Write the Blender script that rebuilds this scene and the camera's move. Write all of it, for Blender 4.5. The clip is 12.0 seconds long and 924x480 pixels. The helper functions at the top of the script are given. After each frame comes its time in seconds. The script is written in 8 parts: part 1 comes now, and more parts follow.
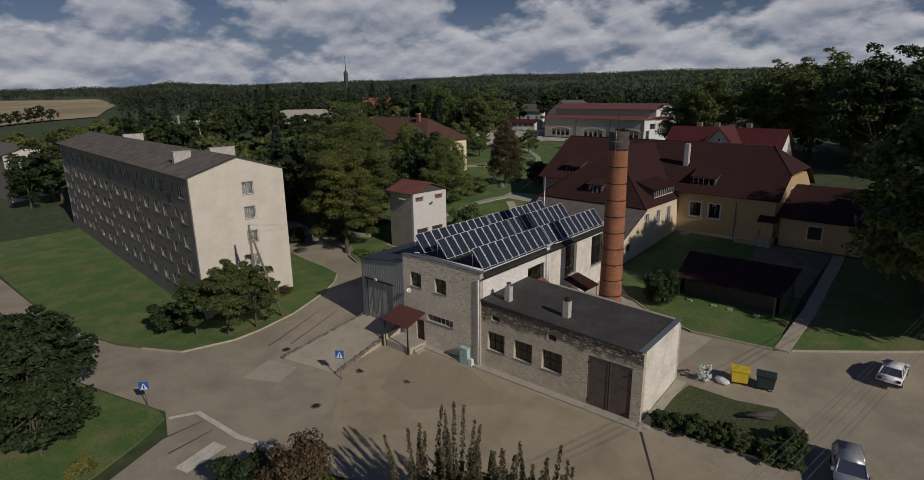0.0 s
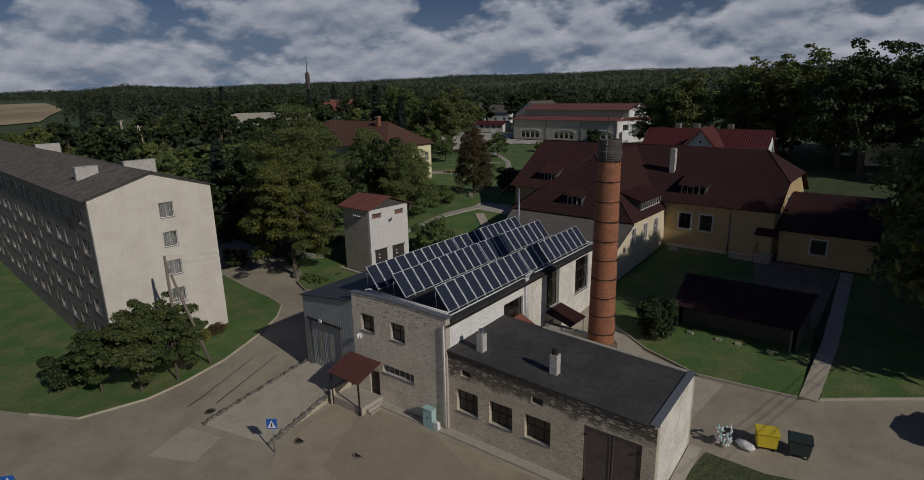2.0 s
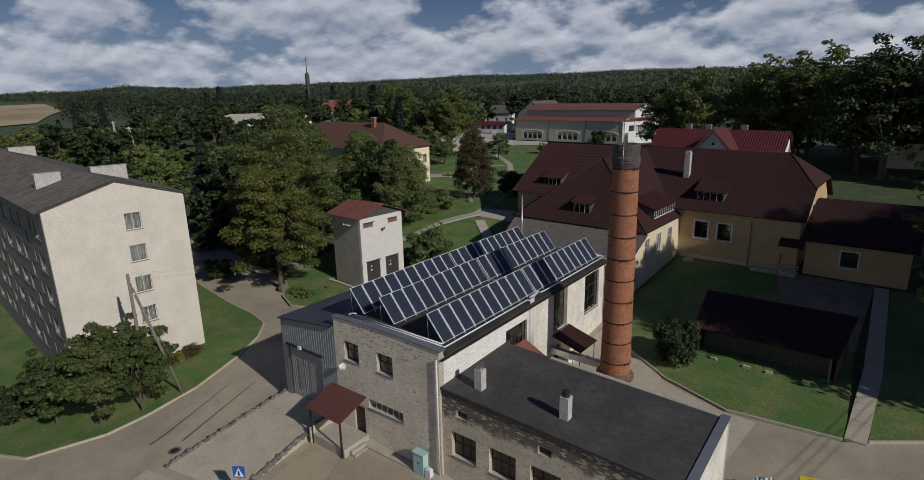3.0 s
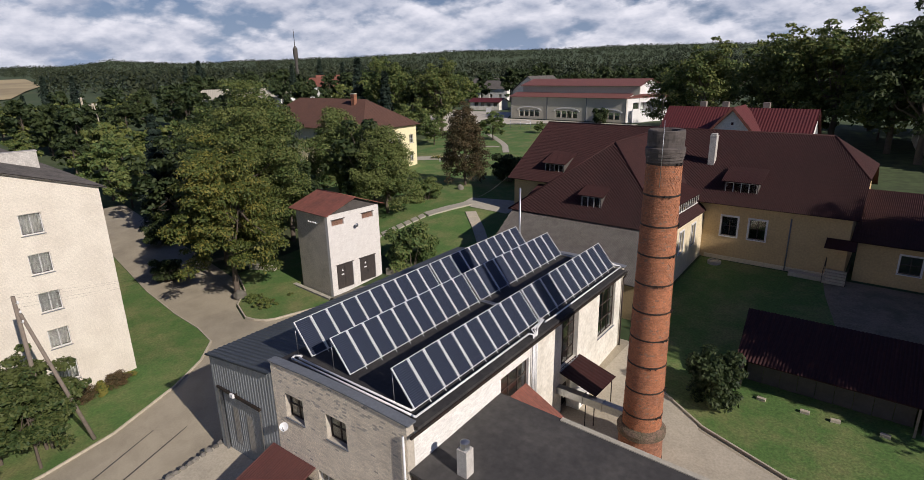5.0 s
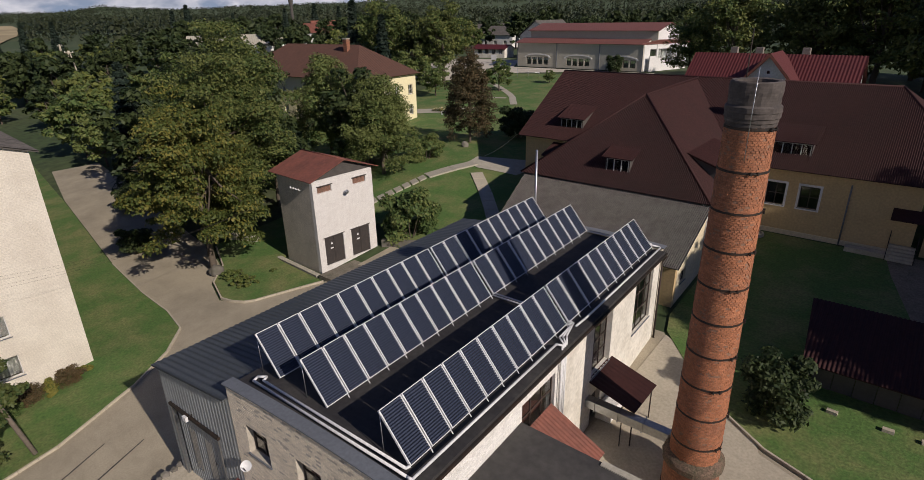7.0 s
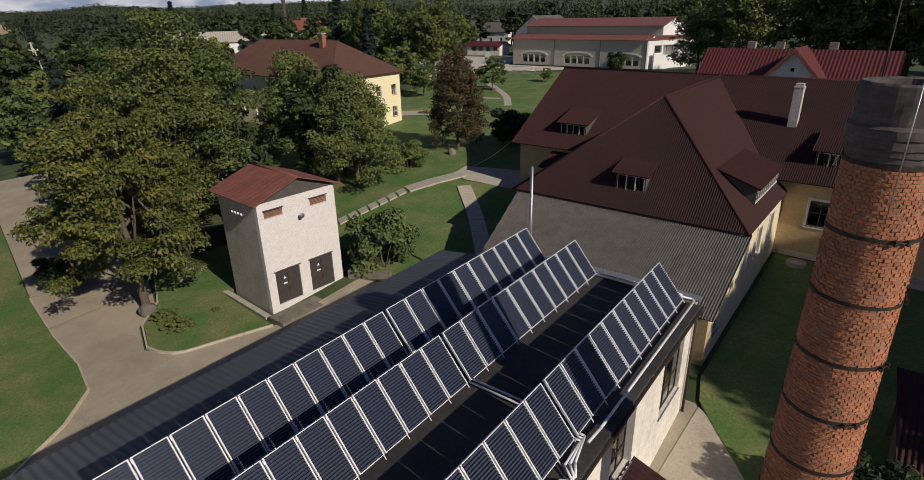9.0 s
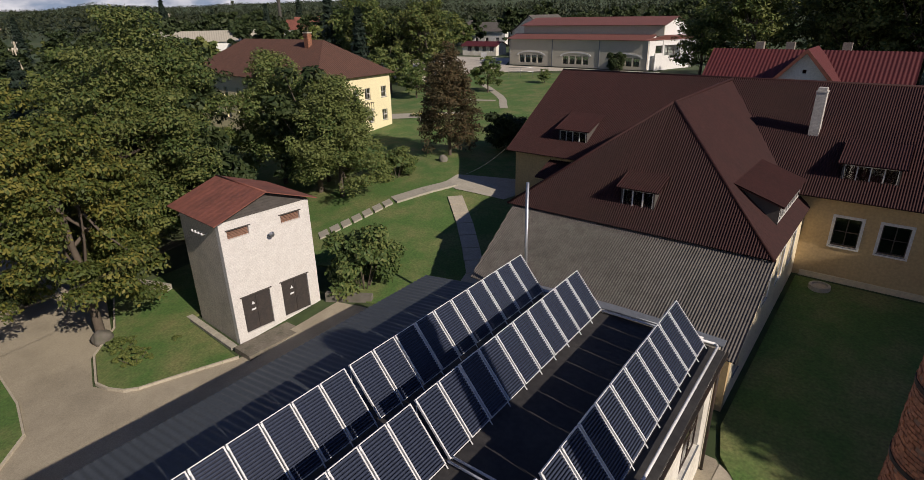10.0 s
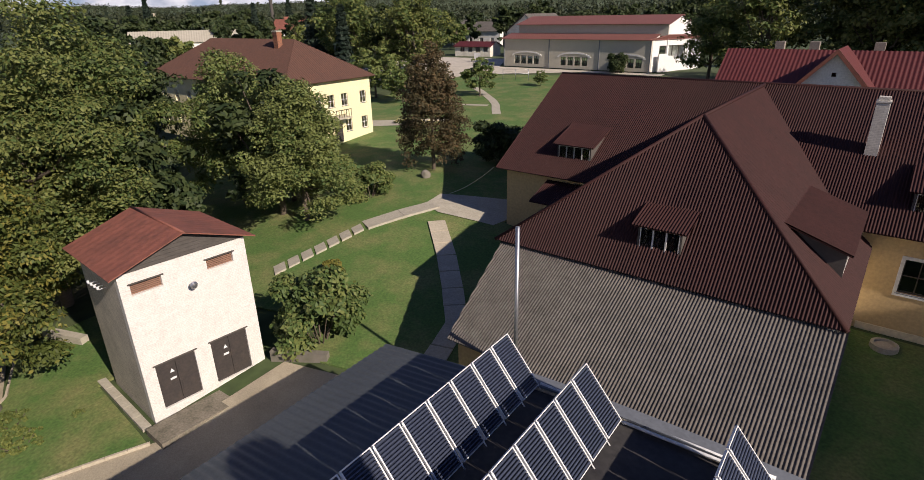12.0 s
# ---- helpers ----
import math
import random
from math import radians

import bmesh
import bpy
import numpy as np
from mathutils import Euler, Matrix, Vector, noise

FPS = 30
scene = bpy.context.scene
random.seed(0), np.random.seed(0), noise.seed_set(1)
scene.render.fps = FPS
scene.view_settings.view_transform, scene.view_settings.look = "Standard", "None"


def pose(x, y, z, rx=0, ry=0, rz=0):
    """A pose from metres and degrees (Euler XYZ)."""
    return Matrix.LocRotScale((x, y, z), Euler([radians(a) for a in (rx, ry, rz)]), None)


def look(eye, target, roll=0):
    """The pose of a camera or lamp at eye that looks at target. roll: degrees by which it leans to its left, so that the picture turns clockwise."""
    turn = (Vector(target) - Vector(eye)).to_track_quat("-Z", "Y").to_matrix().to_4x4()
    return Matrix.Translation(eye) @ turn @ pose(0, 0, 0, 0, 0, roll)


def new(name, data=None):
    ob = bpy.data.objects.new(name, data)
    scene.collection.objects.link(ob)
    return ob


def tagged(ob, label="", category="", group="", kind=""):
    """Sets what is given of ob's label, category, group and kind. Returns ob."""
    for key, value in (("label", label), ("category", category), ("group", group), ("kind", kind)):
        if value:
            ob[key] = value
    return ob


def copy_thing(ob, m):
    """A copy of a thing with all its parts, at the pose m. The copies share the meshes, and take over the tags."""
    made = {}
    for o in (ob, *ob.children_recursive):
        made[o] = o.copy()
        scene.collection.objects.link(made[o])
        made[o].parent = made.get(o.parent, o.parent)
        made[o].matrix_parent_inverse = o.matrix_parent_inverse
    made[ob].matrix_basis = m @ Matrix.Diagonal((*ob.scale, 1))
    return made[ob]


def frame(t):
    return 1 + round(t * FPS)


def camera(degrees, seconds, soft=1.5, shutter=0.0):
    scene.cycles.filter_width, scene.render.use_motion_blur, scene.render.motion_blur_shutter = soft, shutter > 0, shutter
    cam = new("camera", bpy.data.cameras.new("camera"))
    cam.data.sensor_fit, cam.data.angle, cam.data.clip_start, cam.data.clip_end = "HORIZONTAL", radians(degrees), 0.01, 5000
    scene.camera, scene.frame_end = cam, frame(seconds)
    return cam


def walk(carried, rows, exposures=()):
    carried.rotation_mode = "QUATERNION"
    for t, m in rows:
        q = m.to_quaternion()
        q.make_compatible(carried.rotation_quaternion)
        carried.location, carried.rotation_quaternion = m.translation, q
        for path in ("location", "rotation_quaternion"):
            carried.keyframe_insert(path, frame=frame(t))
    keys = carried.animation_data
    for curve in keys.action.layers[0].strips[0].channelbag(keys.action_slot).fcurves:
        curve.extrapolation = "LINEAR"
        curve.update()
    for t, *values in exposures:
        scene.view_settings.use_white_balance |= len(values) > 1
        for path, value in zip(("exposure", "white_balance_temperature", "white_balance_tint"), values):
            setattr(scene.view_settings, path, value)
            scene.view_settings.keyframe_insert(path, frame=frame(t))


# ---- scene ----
cam = camera(79.1, 12.0, soft=0.5)
PATH = [
    (0, (0.596, -0.464, 22.73), (-0.718, 0.954, 22.219), -0.7),
    (0.5, (-0.946, 1.055, 22.732), (-2.216, 2.513, 22.221), -0.8),
    (1, (-2.421, 2.774, 22.75), (-3.66, 4.259, 22.239), -0.9),
    (1.5, (-3.797, 4.671, 22.772), (-5.028, 6.162, 22.261), -1.0),
    (2, (-5.06, 6.626, 22.733), (-6.292, 8.116, 22.223), -1.1),
    (2.5, (-6.492, 8.639, 22.691), (-7.728, 10.127, 22.182), -1.2),
    (3, (-7.943, 10.687, 22.592), (-9.18, 12.174, 22.083), -1.2),
    (3.2, (-8.498, 11.52, 22.577), (-9.734, 13.007, 22.066), -1.2),
    (4.8, (-12.987, 17.759, 22.163), (-14.201, 19.245, 21.597), -1.2),
    (5, (-13.451, 18.438, 22.13), (-14.66, 19.92, 21.544), -1.1),
    (5.5, (-14.588, 19.888, 21.993), (-15.786, 21.361, 21.363), -1.2),
    (6, (-15.721, 21.051, 21.773), (-16.909, 22.512, 21.1), -1.2),
    (6.5, (-16.837, 22.204, 21.603), (-18.017, 23.654, 20.892), -1.2),
    (7, (-17.959, 23.482, 21.493), (-19.139, 24.913, 20.746), -1.2),
    (7.2, (-18.39, 24.096, 21.461), (-19.569, 25.522, 20.701), -1.2),
    (8.8, (-21.823, 29.806, 20.709), (-22.997, 31.239, 19.957), -1.3),
    (9, (-22.194, 30.549, 20.684), (-23.367, 31.984, 19.932), -1.3),
    (9.5, (-23.161, 32.33, 20.61), (-24.33, 33.768, 19.858), -1.3),
    (10, (-24.231, 33.999, 20.456), (-25.397, 35.439, 19.704), -1.2),
    (10.5, (-25.265, 35.75, 20.373), (-26.431, 37.191, 19.621), -1.2),
    (11, (-26.263, 37.53, 20.257), (-27.426, 38.973, 19.506), -1.2),
    (11.5, (-27.187, 39.096, 20.12), (-28.345, 40.544, 19.369), -1.1),
    (12, (-28.019, 40.487, 19.993), (-29.178, 41.935, 19.242), -1.2),
]
EXPOSURES = [(0.0, -1.12, 6200, 16), (1.0, -1.08, 6200, 16), (2.0, -1.38, 5950, 14), (3.0, -0.86, 5900, 13), (5.0, -0.2, 6150, 18), (6.5, -0.45, 6300, 19), (9.0, -0.45, 6400, 17), (12.0, 0.12, 6600, 20)]
walk(cam, [(t, look(eye, target, roll)) for t, eye, target, roll in PATH], EXPOSURES)


# ---- sun, sky ----
SUN = Vector((0.845, -0.115, 0.522)).normalized()
sun = new("sun", bpy.data.lights.new("sun", "SUN"))
sun.data.energy, sun.data.angle, sun.data.color = 5.0, radians(0.6), (1.0, 0.92, 0.78)
sun.rotation_euler = SUN.to_track_quat("Z", "Y").to_euler()

world = bpy.data.worlds.new("sky")
scene.world = world
world.use_nodes = True
wn, wl = world.node_tree.nodes, world.node_tree.links
wn.clear()
w_out, w_bg = wn.new("ShaderNodeOutputWorld"), wn.new("ShaderNodeBackground")
w_sky = wn.new("ShaderNodeTexSky")
w_sky.sky_type, w_sky.sun_disc = "NISHITA", False
w_sky.sun_elevation, w_sky.sun_rotation = radians(31.5), radians(98)
w_sky.air_density, w_sky.dust_density, w_sky.ozone_density = 1.5, 0.3, 3.0
w_bg.inputs["Strength"].default_value = 0.045
w_tc, w_sep = wn.new("ShaderNodeTexCoord"), wn.new("ShaderNodeSeparateXYZ")
wl.new(w_tc.outputs["Generated"], w_sep.inputs[0])
w_up = wn.new("ShaderNodeMath")
w_up.operation = "MAXIMUM"
w_up.inputs[1].default_value = 0.0
wl.new(w_sep.outputs["Z"], w_up.inputs[0])
w_add = wn.new("ShaderNodeMath")
w_add.operation = "ADD"
w_add.inputs[1].default_value = 0.42
wl.new(w_up.outputs[0], w_add.inputs[0])
w_comb = wn.new("ShaderNodeCombineXYZ")
for i, axis in enumerate("XY"):
    d = wn.new("ShaderNodeMath")
    d.operation = "DIVIDE"
    wl.new(w_sep.outputs[axis], d.inputs[0])
    wl.new(w_add.outputs[0], d.inputs[1])
    wl.new(d.outputs[0], w_comb.inputs[i])
w_n1, w_n2 = wn.new("ShaderNodeTexNoise"), wn.new("ShaderNodeTexNoise")
w_near = wn.new("ShaderNodeVectorMath")
w_near.operation = "SCALE"
w_near.inputs["Scale"].default_value = 0.975
wl.new(w_comb.outputs[0], w_near.inputs[0])
for n, place in ((w_n1, w_comb), (w_n2, w_near)):
    n.inputs["Scale"].default_value, n.inputs["Detail"].default_value, n.inputs["Roughness"].default_value = 3.1, 9, 0.52
    wl.new(place.outputs[0], n.inputs["Vector"])
# clouds are lit from above: brighter where they thin out upwards
w_diff = wn.new("ShaderNodeMath")
w_diff.operation = "SUBTRACT"
wl.new(w_n1.outputs["Fac"], w_diff.inputs[0])
wl.new(w_n2.outputs["Fac"], w_diff.inputs[1])
w_half = wn.new("ShaderNodeMath")
w_half.operation = "MULTIPLY_ADD"
w_half.inputs[1].default_value, w_half.inputs[2].default_value = 2.1, 0.5
wl.new(w_diff.outputs[0], w_half.inputs[0])
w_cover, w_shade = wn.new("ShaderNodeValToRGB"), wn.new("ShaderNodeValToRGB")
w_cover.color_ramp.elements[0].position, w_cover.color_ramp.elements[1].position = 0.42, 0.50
w_shade.color_ramp.elements[0].position, w_shade.color_ramp.elements[1].position = 0.30, 0.72
w_shade.color_ramp.elements[0].color, w_shade.color_ramp.elements[1].color = (9.0, 10.3, 12.3, 1), (21.5, 21.5, 21.4, 1)
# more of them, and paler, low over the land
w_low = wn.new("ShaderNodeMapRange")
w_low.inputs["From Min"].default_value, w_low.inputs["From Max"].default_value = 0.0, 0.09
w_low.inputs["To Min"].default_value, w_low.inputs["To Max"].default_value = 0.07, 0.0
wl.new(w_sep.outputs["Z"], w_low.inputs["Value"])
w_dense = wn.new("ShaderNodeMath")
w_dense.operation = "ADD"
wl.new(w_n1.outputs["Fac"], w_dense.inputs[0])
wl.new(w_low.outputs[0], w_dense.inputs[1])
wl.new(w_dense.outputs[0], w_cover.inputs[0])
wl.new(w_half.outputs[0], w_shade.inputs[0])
# clouds thinned out above the view, to weaken the fill light from overhead
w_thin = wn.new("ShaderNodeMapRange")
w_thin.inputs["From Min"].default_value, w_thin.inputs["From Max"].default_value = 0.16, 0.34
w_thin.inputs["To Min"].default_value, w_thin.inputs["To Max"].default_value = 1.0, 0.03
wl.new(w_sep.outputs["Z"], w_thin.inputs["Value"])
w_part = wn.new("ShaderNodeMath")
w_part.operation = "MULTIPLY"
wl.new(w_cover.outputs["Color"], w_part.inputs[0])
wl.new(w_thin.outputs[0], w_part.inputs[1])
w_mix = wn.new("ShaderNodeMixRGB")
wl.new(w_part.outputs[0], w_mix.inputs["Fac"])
w_blue = wn.new("ShaderNodeMixRGB")
w_blue.blend_type = "MULTIPLY"
w_blue.inputs["Fac"].default_value = 1.0
w_blue.inputs["Color2"].default_value = (0.60, 0.72, 1.16, 1)
wl.new(w_sky.outputs[0], w_blue.inputs["Color1"])
# pale blue haze low over the horizon
w_haze, w_hazy = wn.new("ShaderNodeMapRange"), wn.new("ShaderNodeMixRGB")
w_haze.inputs["From Min"].default_value, w_haze.inputs["From Max"].default_value = 0.0, 0.16
w_haze.inputs["To Min"].default_value, w_haze.inputs["To Max"].default_value = 0.9, 0.0
w_hazy.inputs["Color2"].default_value = (7.6, 10.2, 14.0, 1)
wl.new(w_sep.outputs["Z"], w_haze.inputs["Value"])
wl.new(w_haze.outputs[0], w_hazy.inputs["Fac"])
wl.new(w_blue.outputs[0], w_hazy.inputs["Color1"])
wl.new(w_hazy.outputs[0], w_mix.inputs["Color1"])
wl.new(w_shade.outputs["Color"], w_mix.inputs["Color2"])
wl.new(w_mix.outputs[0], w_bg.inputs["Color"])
wl.new(w_bg.outputs[0], w_out.inputs[0])


# ---- materials ----
def material(name, base, rough=0.8, metal=0.0, spots=None, spot_scale=0.4, spot_amount=0.5, grain=8.0, grain_amount=0.15, bump=0.2, bump_dist=0.02, island=0.0, spec=0.5, alter=None):
    """A surface: base colour, large stains towards the colour spots, fine grain, relief."""
    m = bpy.data.materials.new(name)
    m.use_nodes = True
    n, l = m.node_tree.nodes, m.node_tree.links
    b = n["Principled BSDF"]
    b.inputs["Roughness"].default_value, b.inputs["Metallic"].default_value, b.inputs["Specular IOR Level"].default_value = rough, metal, spec
    tc = n.new("ShaderNodeTexCoord")
    vec = tc.outputs["Object"]
    big, fine = n.new("ShaderNodeTexNoise"), n.new("ShaderNodeTexNoise")
    big.inputs["Scale"].default_value, big.inputs["Detail"].default_value, big.inputs["Roughness"].default_value = spot_scale, 6, 0.65
    fine.inputs["Scale"].default_value, fine.inputs["Detail"].default_value = grain, 5
    l.new(vec, big.inputs["Vector"])
    l.new(vec, fine.inputs["Vector"])
    ramp = n.new("ShaderNodeValToRGB")
    ramp.color_ramp.elements[0].position, ramp.color_ramp.elements[1].position = 0.42, 0.68
    ramp.color_ramp.elements[1].color = (spot_amount,) * 3 + (1,)
    l.new(big.outputs["Fac"], ramp.inputs[0])
    mix = n.new("ShaderNodeMixRGB")
    mix.inputs["Color1"].default_value = (*base, 1)
    mix.inputs["Color2"].default_value = (*(spots or [c * 0.6 for c in base]), 1)
    l.new(ramp.outputs["Color"], mix.inputs["Fac"])
    colour = mix.outputs[0]
    if alter:
        colour = alter(n, l, vec, colour)
    gr = n.new("ShaderNodeMapRange")
    gr.inputs["From Min"].default_value, gr.inputs["From Max"].default_value = 0.25, 0.75
    gr.inputs["To Min"].default_value, gr.inputs["To Max"].default_value = 1 - grain_amount, 1 + grain_amount
    l.new(fine.outputs["Fac"], gr.inputs["Value"])
    mul = n.new("ShaderNodeMixRGB")
    mul.blend_type = "MULTIPLY"
    mul.inputs["Fac"].default_value = 1
    l.new(colour, mul.inputs["Color1"])
    l.new(gr.outputs[0], mul.inputs["Color2"])
    colour = mul.outputs[0]
    if island:
        geo, hsv, mr = n.new("ShaderNodeNewGeometry"), n.new("ShaderNodeHueSaturation"), n.new("ShaderNodeMapRange")
        mr.inputs["To Min"].default_value, mr.inputs["To Max"].default_value = 1 - island, 1 + island
        info, add, frac = n.new("ShaderNodeObjectInfo"), n.new("ShaderNodeMath"), n.new("ShaderNodeMath")
        frac.operation = "FRACT"
        l.new(geo.outputs["Random Per Island"], add.inputs[0])
        l.new(info.outputs["Random"], add.inputs[1])
        l.new(add.outputs[0], frac.inputs[0])
        l.new(frac.outputs[0], mr.inputs["Value"])
        l.new(mr.outputs[0], hsv.inputs["Value"])
        l.new(colour, hsv.inputs["Color"])
        colour = hsv.outputs[0]
    l.new(colour, b.inputs["Base Color"])
    if bump:
        bp = n.new("ShaderNodeBump")
        bp.inputs["Strength"].default_value, bp.inputs["Distance"].default_value = bump, bump_dist
        l.new(fine.outputs["Fac"], bp.inputs["Height"])
        l.new(bp.outputs[0], b.inputs["Normal"])
    return m


def bricks(width, height, mortar, joint, dark, amount=1.0, round_wall=0.0):
    """Adds courses of bricks to a material; round_wall: a radius, for a shaft."""
    def alter(n, l, vec, colour):
        sep, com, tex = n.new("ShaderNodeSeparateXYZ"), n.new("ShaderNodeCombineXYZ"), n.new("ShaderNodeTexBrick")
        l.new(vec, sep.inputs[0])
        add = n.new("ShaderNodeMath")
        if round_wall:
            add.operation = "ARCTAN2"
            l.new(sep.outputs["Y"], add.inputs[0])
            l.new(sep.outputs["X"], add.inputs[1])
            scale = n.new("ShaderNodeMath")
            scale.operation = "MULTIPLY"
            scale.inputs[1].default_value = round_wall
            l.new(add.outputs[0], scale.inputs[0])
            add = scale
        else:
            l.new(sep.outputs["X"], add.inputs[0])
            l.new(sep.outputs["Y"], add.inputs[1])
        l.new(add.outputs[0], com.inputs[0])
        l.new(sep.outputs["Z"], com.inputs[1])
        l.new(com.outputs[0], tex.inputs["Vector"])
        tex.inputs["Scale"].default_value = 1.0
        tex.inputs["Brick Width"].default_value, tex.inputs["Row Height"].default_value = width, height
        tex.inputs["Mortar Size"].default_value, tex.inputs["Mortar Smooth"].default_value = mortar, 0.3
        tex.inputs["Color1"].default_value, tex.inputs["Color2"].default_value = (1, 1, 1, 1), (dark, dark, dark, 1)
        tex.inputs["Mortar"].default_value = (joint, joint, joint, 1)
        mul = n.new("ShaderNodeMixRGB")
        mul.blend_type = "MULTIPLY"
        mul.inputs["Fac"].default_value = amount
        l.new(colour, mul.inputs["Color1"])
        l.new(tex.outputs["Color"], mul.inputs["Color2"])
        return mul.outputs[0]
    return alter


def eroded(z0, z1, colour2, joints=True):
    """Plaster lost and sooty brick laid bare in ragged patches along the top of a wall."""
    brick = bricks(0.25, 0.088, 0.012, 0.72, 0.85)

    def alter(n, l, vec, colour):
        sep, mr, noi, add, ramp, mix = (n.new("ShaderNode" + k) for k in ("SeparateXYZ", "MapRange", "TexNoise", "Math", "ValToRGB", "MixRGB"))
        l.new(vec, sep.inputs[0])
        mr.inputs["From Min"].default_value, mr.inputs["From Max"].default_value = z0, z1
        l.new(sep.outputs["Z"], mr.inputs["Value"])
        noi.inputs["Scale"].default_value, noi.inputs["Detail"].default_value, noi.inputs["Roughness"].default_value = 1.6, 9, 0.75
        l.new(vec, noi.inputs["Vector"])
        l.new(mr.outputs[0], add.inputs[0])
        l.new(noi.outputs["Fac"], add.inputs[1])
        ramp.color_ramp.elements[0].position, ramp.color_ramp.elements[1].position = 0.85, 1.0
        half = n.new("ShaderNodeMath")
        half.operation = "MULTIPLY"
        half.inputs[1].default_value = 0.8
        l.new(add.outputs[0], half.inputs[0])
        l.new(half.outputs[0], ramp.inputs[0])
        mix.inputs["Color2"].default_value = (*colour2, 1)
        l.new(ramp.outputs["Color"], mix.inputs["Fac"])
        l.new(colour, mix.inputs["Color1"])
        return brick(n, l, vec, mix.outputs[0]) if joints else mix.outputs[0]
    return alter


def leafy(name, green, other, share=0.35, patch=0.35):
    """Leaves: two colours by leaf and by tree, a little light shining through."""
    m = bpy.data.materials.new(name)
    m.use_nodes = True
    n, l = m.node_tree.nodes, m.node_tree.links
    b = n["Principled BSDF"]
    b.inputs["Roughness"].default_value, b.inputs["Specular IOR Level"].default_value = 0.6, 0.25
    geo, tc, noi = n.new("ShaderNodeNewGeometry"), n.new("ShaderNodeTexCoord"), n.new("ShaderNodeTexNoise")
    noi.inputs["Scale"].default_value = patch
    l.new(tc.outputs["Object"], noi.inputs["Vector"])
    info = n.new("ShaderNodeObjectInfo")
    s1, s2 = n.new("ShaderNodeMath"), n.new("ShaderNodeMath")
    s1.operation, s2.operation = "MULTIPLY_ADD", "MULTIPLY_ADD"
    s1.inputs[1].default_value = 0.55
    l.new(geo.outputs["Random Per Island"], s1.inputs[0])
    l.new(noi.outputs["Fac"], s1.inputs[2])
    s2.inputs[1].default_value = 0.3
    l.new(info.outputs["Random"], s2.inputs[0])
    l.new(s1.outputs[0], s2.inputs[2])
    ramp = n.new("ShaderNodeValToRGB")
    e = ramp.color_ramp.elements
    e[0].position, e[0].color = 0.45, (*[c * 0.72 for c in green], 1)
    e[1].position, e[1].color = 1.25 - share * 0.5, (*other, 1)
    mid = e.new(0.78)
    mid.color = (*green, 1)
    l.new(s2.outputs[0], ramp.inputs[0])
    l.new(ramp.outputs[0], b.inputs["Base Color"])
    tr, mix, out = n.new("ShaderNodeBsdfTranslucent"), n.new("ShaderNodeMixShader"), n["Material Output"]
    l.new(ramp.outputs[0], tr.inputs["Color"])
    mix.inputs[0].default_value = 0.18
    l.new(b.outputs[0], mix.inputs[1])
    l.new(tr.outputs[0], mix.inputs[2])
    l.new(mix.outputs[0], out.inputs[0])
    return m


